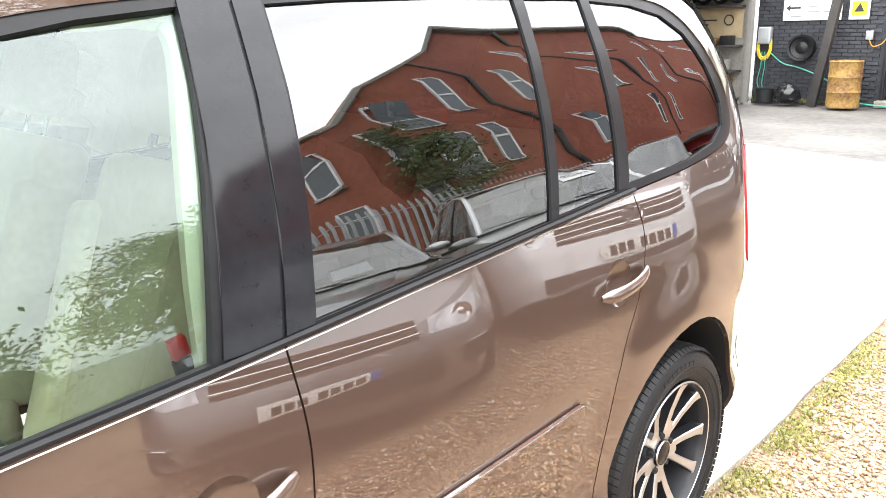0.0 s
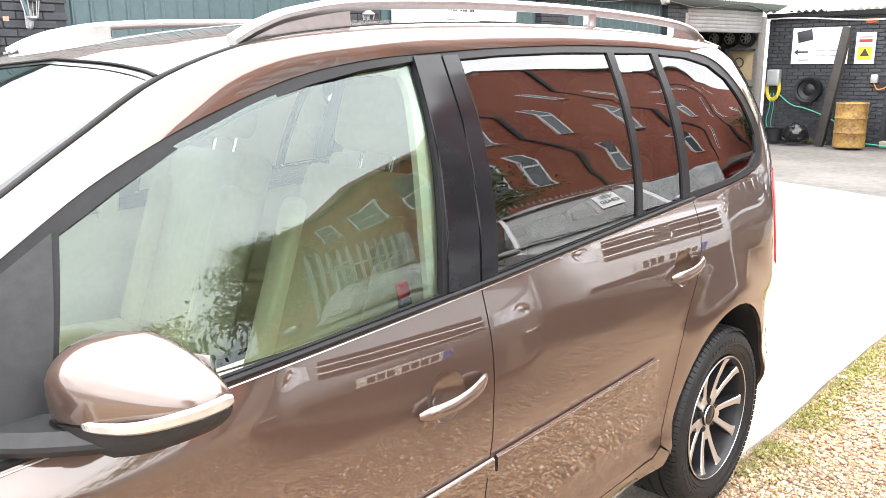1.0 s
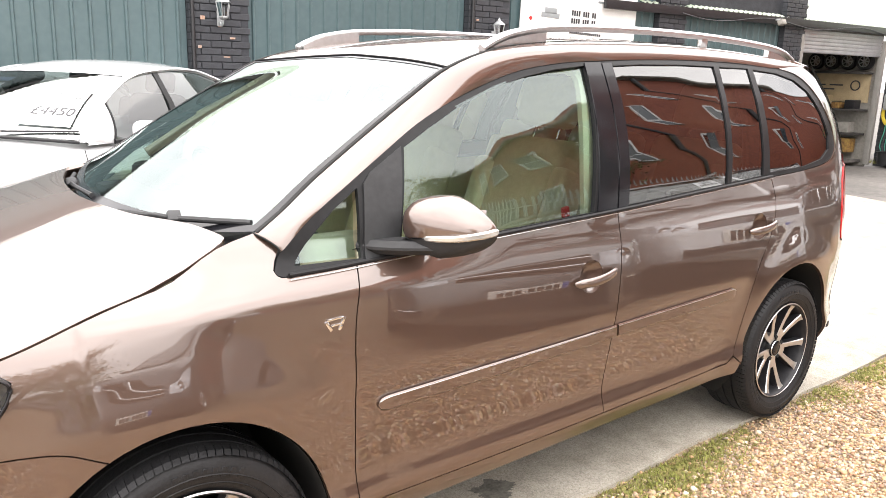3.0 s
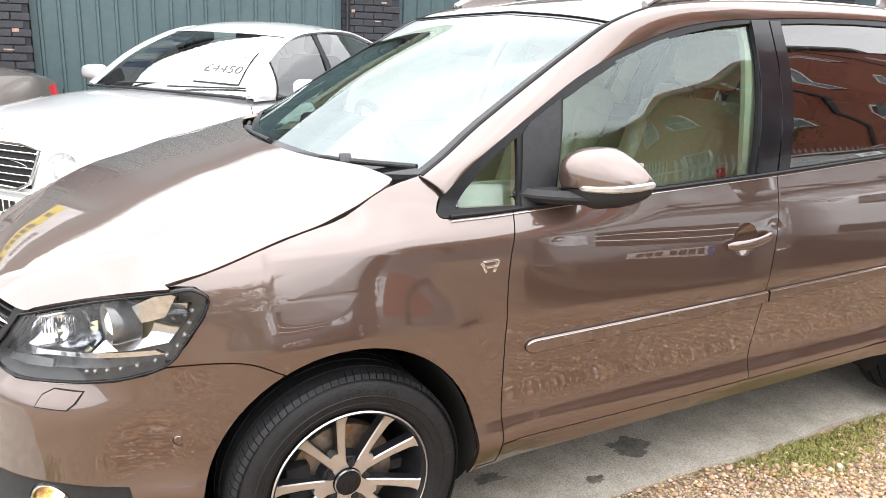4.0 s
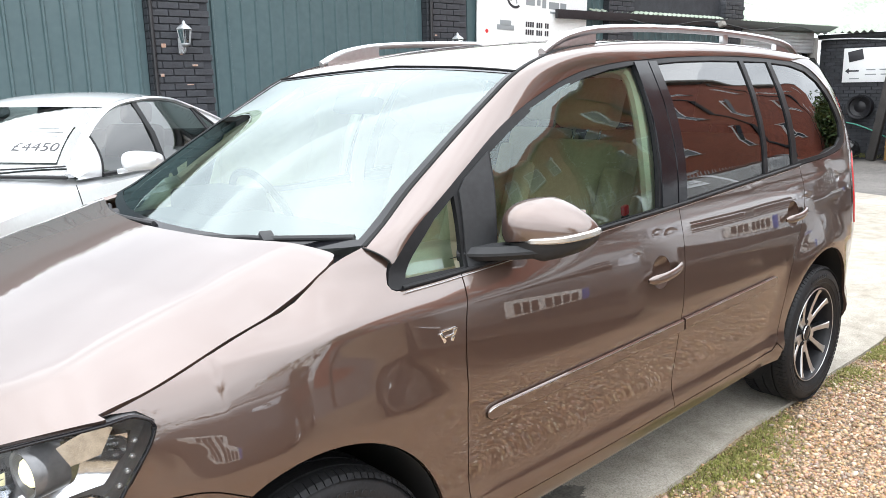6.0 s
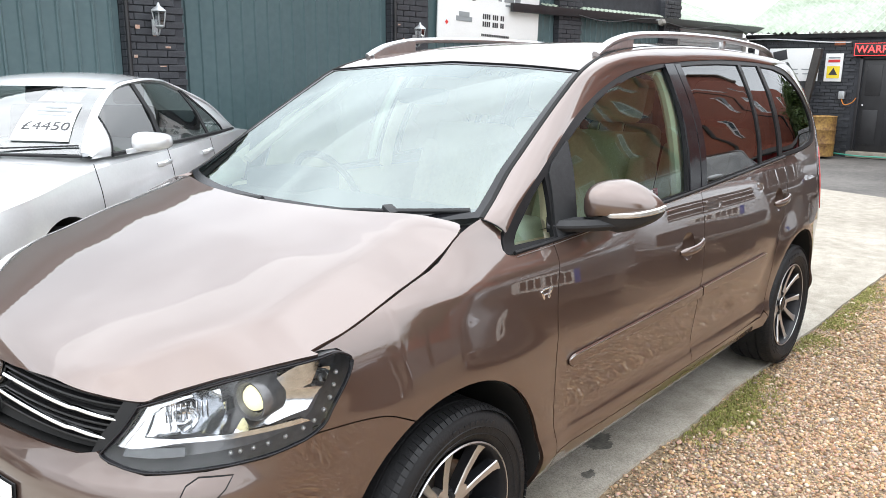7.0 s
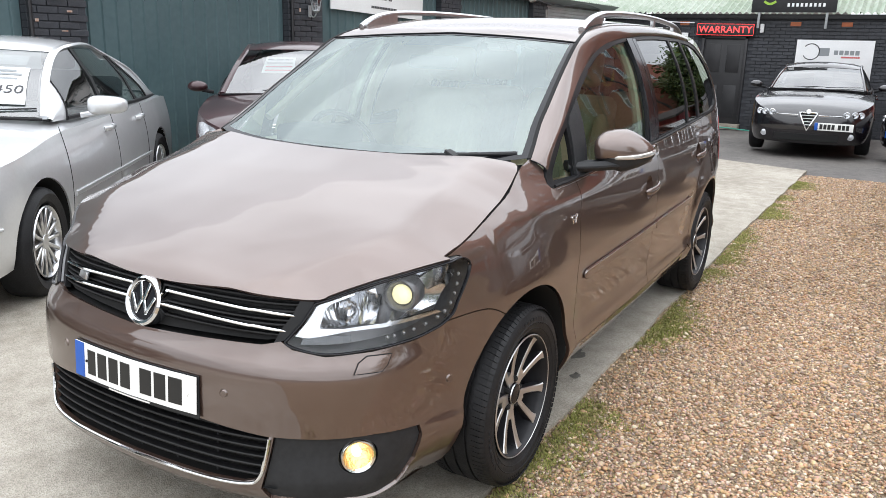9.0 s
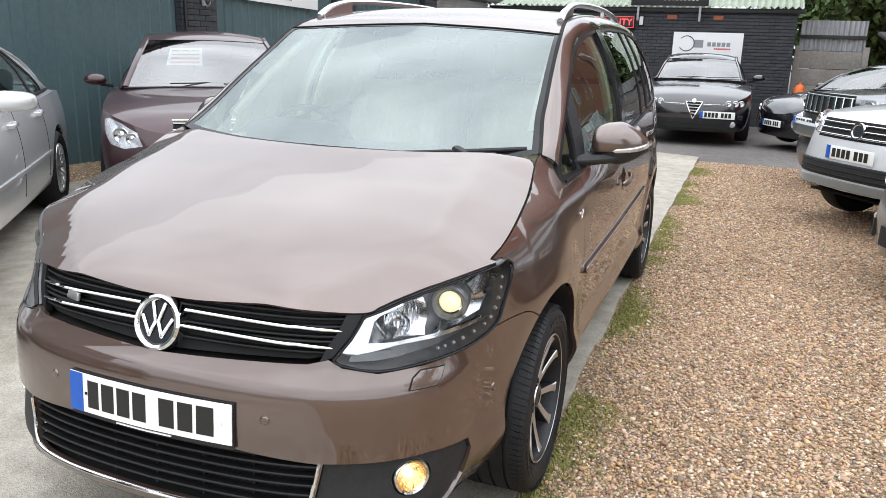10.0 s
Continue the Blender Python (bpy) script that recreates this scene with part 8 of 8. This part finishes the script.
SUV_TOP = [(.80, .86), (.76, .93), (.66, .97), (.3, 1.02), (-.2, 1.06), (-.45, 1.08), (-1.6, 1.08), (-3.0, 1.10), (-3.4, 1.10), (-3.5, .95)]
t, skin, u_at, ws, crest = parked_car("pale_crossover", "pale silver crossover with a price card in its windscreen", WHITE_CAR, stand(-5.28, 2.90, -54), top=SUV_TOP, half=.905, fo=.86, wb=2.60, ro=.97, house=(-.42, -1.10, -2.95, -3.42), roof=1.68, belt=1.06, roof_half=.60,
                                      r=.35, plate_z=.66, nose_in=.07, spokes=7, low=.36)
g = bars_on(t, skin, 0, .50, (.80, .85, .90), CHROME, (.016, .016))
lathe("nose_badge", [(0, .010), (.05, .010), (.056, .018), (.070, .018), (.074, .0)], CHROME, t, Matrix.Translation(skin(0, .85, -.012)) @ pose(0, 0, 0, 0, 82, 0), 30, "round badge")
lamp_on(t, skin, [(.53, .79), (.70, .80), (.90, .84), (1.03, .93), (1.04, .97), (.86, .965), (.60, .935)], bowls=((.68, .87, .055), (.83, .895, .05)))
sweep("lower_intake", [skin(u, .52, -.004) for u in np.linspace(-.62, .62, 20)], bar_profile(.025, .13, .2), BLACK_PLASTIC, t)
for z in (.48, .52, .56):
    sweep("intake_slat", [skin(u, z, -.018) for u in np.linspace(-.60, .60, 20)], bar_profile(.012, .012), GAP, t)
sweep("skid_strip", [skin(u, .405, -.006) for u in np.linspace(-.9, .9, 24)], bar_profile(.02, .07, .3), GREY_CAR, t)
price_card(t, ws, 5.0, 9.0, 2.6, 5.6, "£8450")
for sd in (1, -1):
    sweep("roof_bar", [(x, .60 * sd, 1.70 + .02 * math.sin((x + 1.1) / -1.85 * math.pi)) for x in np.linspace(-1.1, -2.95, 10)], ring_profile(.018, n=8), SATIN, t)

t, skin, u_at, ws, crest = parked_car("grey_estate", "mid-grey estate with notices on its windscreen", GREY_CAR, stand(-3.10, 3.24, -54), top=[(x, z + .04) for x, z in SALOON_TOP[:-3]] + [(-3.4, 1.0), (-3.6, .9)], half=.90, fo=.88, wb=2.65, ro=.90,
                                      house=(-.40, -1.15, -3.0, -3.40), roof=1.50, belt=.97, roof_half=.58, plate_z=.50)
bars_on(t, skin, 0, .45, (.66, .70), CHROME, (.014, .012))
lamp_on(t, skin, [(.50, .64), (.70, .63), (.92, .68), (1.05, .78), (1.0, .80), (.74, .745), (.52, .72)], bowls=((.72, .69, .05),))
sweep("lower_intake", [skin(u, .36, -.004) for u in np.linspace(-.55, .55, 20)], bar_profile(.025, .13, .2), BLACK_PLASTIC, t)
for sd in (1, -1):
    sweep("corner_intake", [skin(u * sd, .38, -.004) for u in np.linspace(.70, .92, 8)], bar_profile(.02, .12, .3), BLACK_PLASTIC, t)
    sweep("corner_trim", [skin(u * sd, .445, -.008) for u in np.linspace(.70, .92, 8)], bar_profile(.01, .012, .3), CHROME, t)
for i in range(4):
    loft("screen_strip", card(ws, 4 + i * 1.2, 4.7 + i * 1.2, 8.0 + i * .1, 11.0, None, ""), WHITE, t, thick=.001)
loft("screen_card", card(ws, 1.5, 4.5, 3.0, 5.4, None, ""), WHITE, t, thick=.001)

t, skin, u_at, ws, crest = parked_car("dark_hatchback", "dark grey hatchback standing back by the fence", DARK_GREY, stand(-.2, 4.75, -62), top=[(x, z + .04) for x, z in SALOON_TOP[:-3]] + [(-3.3, 1.0), (-3.5, .9)], half=.88, fo=.85, wb=2.55, ro=.75,
                                      house=(-.40, -1.15, -2.8, -3.25), roof=1.50, belt=.97, roof_half=.57)
lamp_on(t, skin, [(.50, .64), (.70, .63), (.92, .68), (1.05, .78), (1.0, .80), (.74, .745), (.52, .72)], bowls=((.72, .69, .05),))
bars_on(t, skin, 0, .42, (.66, .70), CHROME, (.014, .012))

# ---- across the yard: palisade fence, brick flats, trees; seen in the car's glass and paint ----
FENCE_Y = 7.6
palisade = tagged(new("palisade_fence"), "galvanised steel palisade fence with pointed pales", "fence")


def pale_mesh(h):
    w, d = .034, .012
    prof = [(-w, 0), (-w * .5, d), (0, d * .3), (w * .5, d), (w, 0)]
    verts, faces = [], []
    for z, f in ((0, 1), (h - .12, 1), (h, .12)):
        verts += [(a * f, b, z) for a, b in prof]
    for r in range(2):
        for j in range(4):
            faces.append((r * 5 + j, r * 5 + j + 1, r * 5 + 6 + j, r * 5 + 5 + j))
    return mesh_of("pale", verts, faces, False)


PALE = pale_mesh(2.75)
PALE.materials.append(STEEL)
for i in range(95):
    o = new("pale", PALE)
    o.parent = palisade
    o.matrix_basis = pose(-4.7 - i * .155, FENCE_Y, lay(-4.7 - i * .155, FENCE_Y) - .05, 0, random.uniform(-.5, .5), 180)
for z in (.5, 2.2):
    box_part("fence_rail", (14.8, .05, .05), pose(-12.0, FENCE_Y + .03, z), STEEL, palisade, .004)
# red brick flats
flats = tagged(thing("brick_flats", "three-storey red brick flats with white-framed windows", "building"), "")
BX, BY = -8.8, 8.4
gable = [(BX, -.6), (BX, 7.1), (-18.4, 15.3), (-46, 15.5), (-46, -.6)]
bm = bmesh.new()
ends = [[bm.verts.new((x, y, z)) for x, z in gable] for y in (BY, BY + 14)]
bm.faces.new(ends[0])
bm.faces.new(ends[1][::-1])
for i in range(5):
    bm.faces.new((ends[0][i], ends[1][i], ends[1][(i + 1) % 5], ends[0][(i + 1) % 5]))
bmesh.ops.recalc_face_normals(bm, faces=bm.faces)
part("wall", bm, RED_BRICK, flats, smooth=False)
for (x0, z0), (x1, z1) in zip(gable[1:3], gable[2:4]):
    sweep("verge", [(x0, BY - .05, z0 + .05), (x1, BY - .05, z1 + .05)], bar_profile(.22, .16, .2), GREY_PANEL, flats)
sweep("verge", [(BX + .05, BY - .1, 7.12), (BX + .05, BY + 14, 7.12)], bar_profile(.22, .16, .2), GREY_PANEL, flats)


def flat_window(m, w, h, tilt):
    f = new("window")
    f.parent = flats
    f.matrix_basis = m
    for x, z, ww, hh in ((0, h / 2, w, .07), (0, -h / 2, w, .07), (w / 2, 0, .07, h), (-w / 2, 0, .07, h), (0, 0, w, .06)):
        box_part("window_frame", (ww, .06, hh), pose(x, .02, z), FRAME_WHITE, f, .005, seg=1)
    box_part("pane", (w - .08, .02, h / 2 - .06), pose(0, .02 + (.10 if tilt else 0), h / 4, -14 if tilt else 0, 0, 0), PANE, f, .003, seg=1)
    box_part("pane", (w - .08, .02, h / 2 - .06), pose(0, .02, -h / 4), PANE, f, .003, seg=1)
    box_part("window_sill", (w + .14, .12, .06), pose(0, .05, -h / 2 - .06), GREY_PANEL, f, .005, seg=1)


k = 0
for z in (2.6, 5.4):
    for y in (9.6, 11.6, 13.6, 16.4, 19.0):
        flat_window(Matrix.Translation((BX, y, z)) @ pose(0, 0, 0, 0, 0, -90), .80 if y != 11.6 else 1.4, 1.4, k % 4 == 1)
        k += 1
for x, z, w in ((-9.6, 5.6, .75), (-9.6, 2.7, .75), (-10.9, 4.4, 1.5), (-10.9, 7.2, 1.5), (-12.4, 4.8, .85), (-12.9, 8.3, .85), (-16.0, 4.8, .85), (-16.0, 8.6, .85), (-19.6, 12.2, .85), (-20.0, 5.0, .85),
                (-20.0, 8.6, .85), (-24.0, 12.4, .85), (-24.0, 8.6, .85), (-24.0, 5.0, .85), (-29.0, 12.4, .85), (-29.0, 8.6, .85), (-34.0, 12.4, .85), (-34.0, 8.6, .85), (-39.0, 12.4, .85), (-39.0, 8.6, .85)):
    flat_window(Matrix.Translation((x, BY, z)) @ pose(0, 0, 0, 0, 0, 180), w * .68, 1.9, k % 3 == 1)
    k += 1
sweep("rain_pipe", [(BX + .08, 14.9, z) for z in (0, 4, 6.9)], ring_profile(.055, n=8), BLACK_PAINT, flats, up=(0, 1, 0))
for x, z in ((-14.2, 11.6), (-21.8, 15.2), (-31.4, 15.2)):
    sweep("rain_pipe", [(x, BY - .08, 0), (x, BY - .08, z * .5), (x, BY - .08, z)], ring_profile(.075, n=8), BLACK_PAINT, flats, up=(0, 1, 0))
wall_s = box_part("yard_wall", (34, .25, 2.6), pose(-26, 6.9, .9), RED_BRICK, None, .01)
tagged(wall_s, "red brick yard wall with a weathered coping", "wall", kind="structure")

LEAF = material("green_leaves", (0.075, 0.125, 0.030), rough=0.55, tint=(0.050, 0.085, 0.020), scale=2, fine=15, island=0.45)
BARK = material("brown_bark", (0.10, 0.075, 0.055), rough=0.9, vary=0.3, scale=6, bump=0.5, bump_scale=40)


def tree(x, y, h, spread, leaves, seed, label, leaf=.07, base=.35):
    rr = np.random.default_rng(seed)
    t = thing("tree", label, "tree", pose(x, y, -.3))
    limbs = []
    trunk = curve([(0, 0, 0), (rr.normal(0, .1), rr.normal(0, .1), h * .3), (rr.normal(0, .2), rr.normal(0, .2), h * .6), (rr.normal(0, .3), rr.normal(0, .3), h * .92)], 5)
    tips = []
    nb = 16
    allv, allf = [], []

    def tube(line, r0, r1):
        n = len(line)
        k = len(allv)
        for i, p in enumerate(line):
            r = r0 + (r1 - r0) * i / (n - 1)
            d = np.array(line[min(i + 1, n - 1)]) - np.array(line[max(i - 1, 0)])
            d = d / max(np.linalg.norm(d), 1e-6)
            s = np.cross(d, (0.3, 0.9, 0.2))
            s /= np.linalg.norm(s)
            w = np.cross(s, d)
            for j in range(6):
                a = j * math.pi / 3
                allv.append(tuple(np.array(p) + (s * math.cos(a) + w * math.sin(a)) * r))
        for i in range(n - 1):
            for j in range(6):
                allf.append((k + i * 6 + j, k + i * 6 + (j + 1) % 6, k + (i + 1) * 6 + (j + 1) % 6, k + (i + 1) * 6 + j))

    tube(trunk, h * .022, h * .004)
    for b in range(nb):
        f = base + (1 - base) * b / nb
        p0 = np.array(trunk[int(f * (len(trunk) - 1))])
        a = b * 2.4 + rr.normal(0, .3)
        ln = spread * (1.15 - .75 * f) * rr.uniform(.75, 1.15)
        p2 = p0 + np.array((math.cos(a) * ln, math.sin(a) * ln, ln * rr.uniform(.25, .7)))
        p1 = (p0 + p2) / 2 + np.array((0, 0, -.05 * ln))
        line = curve([p0, p1, p2], 4)
        tube(line, h * .008, h * .0015)
        for q in line[2:]:
            tips.append(q)
        for c in range(3):
            q0 = np.array(line[3 + c])
            q1 = q0 + rr.normal(0, .3, 3) * ln * .6 + (0, 0, .1)
            tube([q0, (q0 + q1) / 2 + rr.normal(0, .04, 3), q1], h * .003, h * .001)
            tips += [q1, (q0 + q1) / 2]
    part("trunk", mesh_of("trunk", allv, allf), BARK, t)
    tips = np.array(tips)
    verts, faces = [], []
    for i in range(leaves):
        c = tips[rr.integers(len(tips))] + rr.normal(0, 1, 3) * (spread * .13, spread * .13, spread * .10)
        d1 = rr.normal(0, 1, 3)
        d1 /= np.linalg.norm(d1)
        d2 = np.cross(d1, rr.normal(0, 1, 3))
        d2 /= np.linalg.norm(d2)
        s = leaf * rr.uniform(.6, 1.3)
        k = len(verts)
        verts += [tuple(c - d1 * s), tuple(c + d2 * s * .5), tuple(c + d1 * s), tuple(c - d2 * s * .5)]
        faces.append((k, k + 1, k + 2, k + 3))
    crown = part("crown", mesh_of("crown", verts, faces, False), LEAF, t)
    crown["kind"] = "stuff"
    return t


tree(-4.6, 9.6, 5.2, 2.0, 9000, 3, "young leafy tree behind the palisade fence", .06)
tree(-1.8, 8.4, 2.6, 1.5, 2600, 31, "low twiggy tree by the fence", .05, .10)
tree(1.6, 8.2, 2.4, 1.4, 2400, 33, "low twiggy tree by the fence", .05, .10)
tree(-9.7, 7.95, 7.2, 1.5, 4200, 5, "slender sparse tree before the brick flats", .06, .45)
tree(3.5, 11.5, 6.0, 2.4, 8000, 8, "leafy tree beyond the fence", .07)
tree(-31.0, 4.4, 8.0, 4.0, 15000, 12, "large green tree behind the sheds", .16, .15)
tree(-36.0, 6.6, 8.0, 4.0, 16000, 21, "green tree over the workshop roofs", .18, .15)
# farther workshop roofs
far = box_part("far_shed", (8, 6, 4.2), pose(-31, -3.5, 1.6), GREY_PANEL, None, .05)
tagged(far, "grey shed behind the workshop", "building")
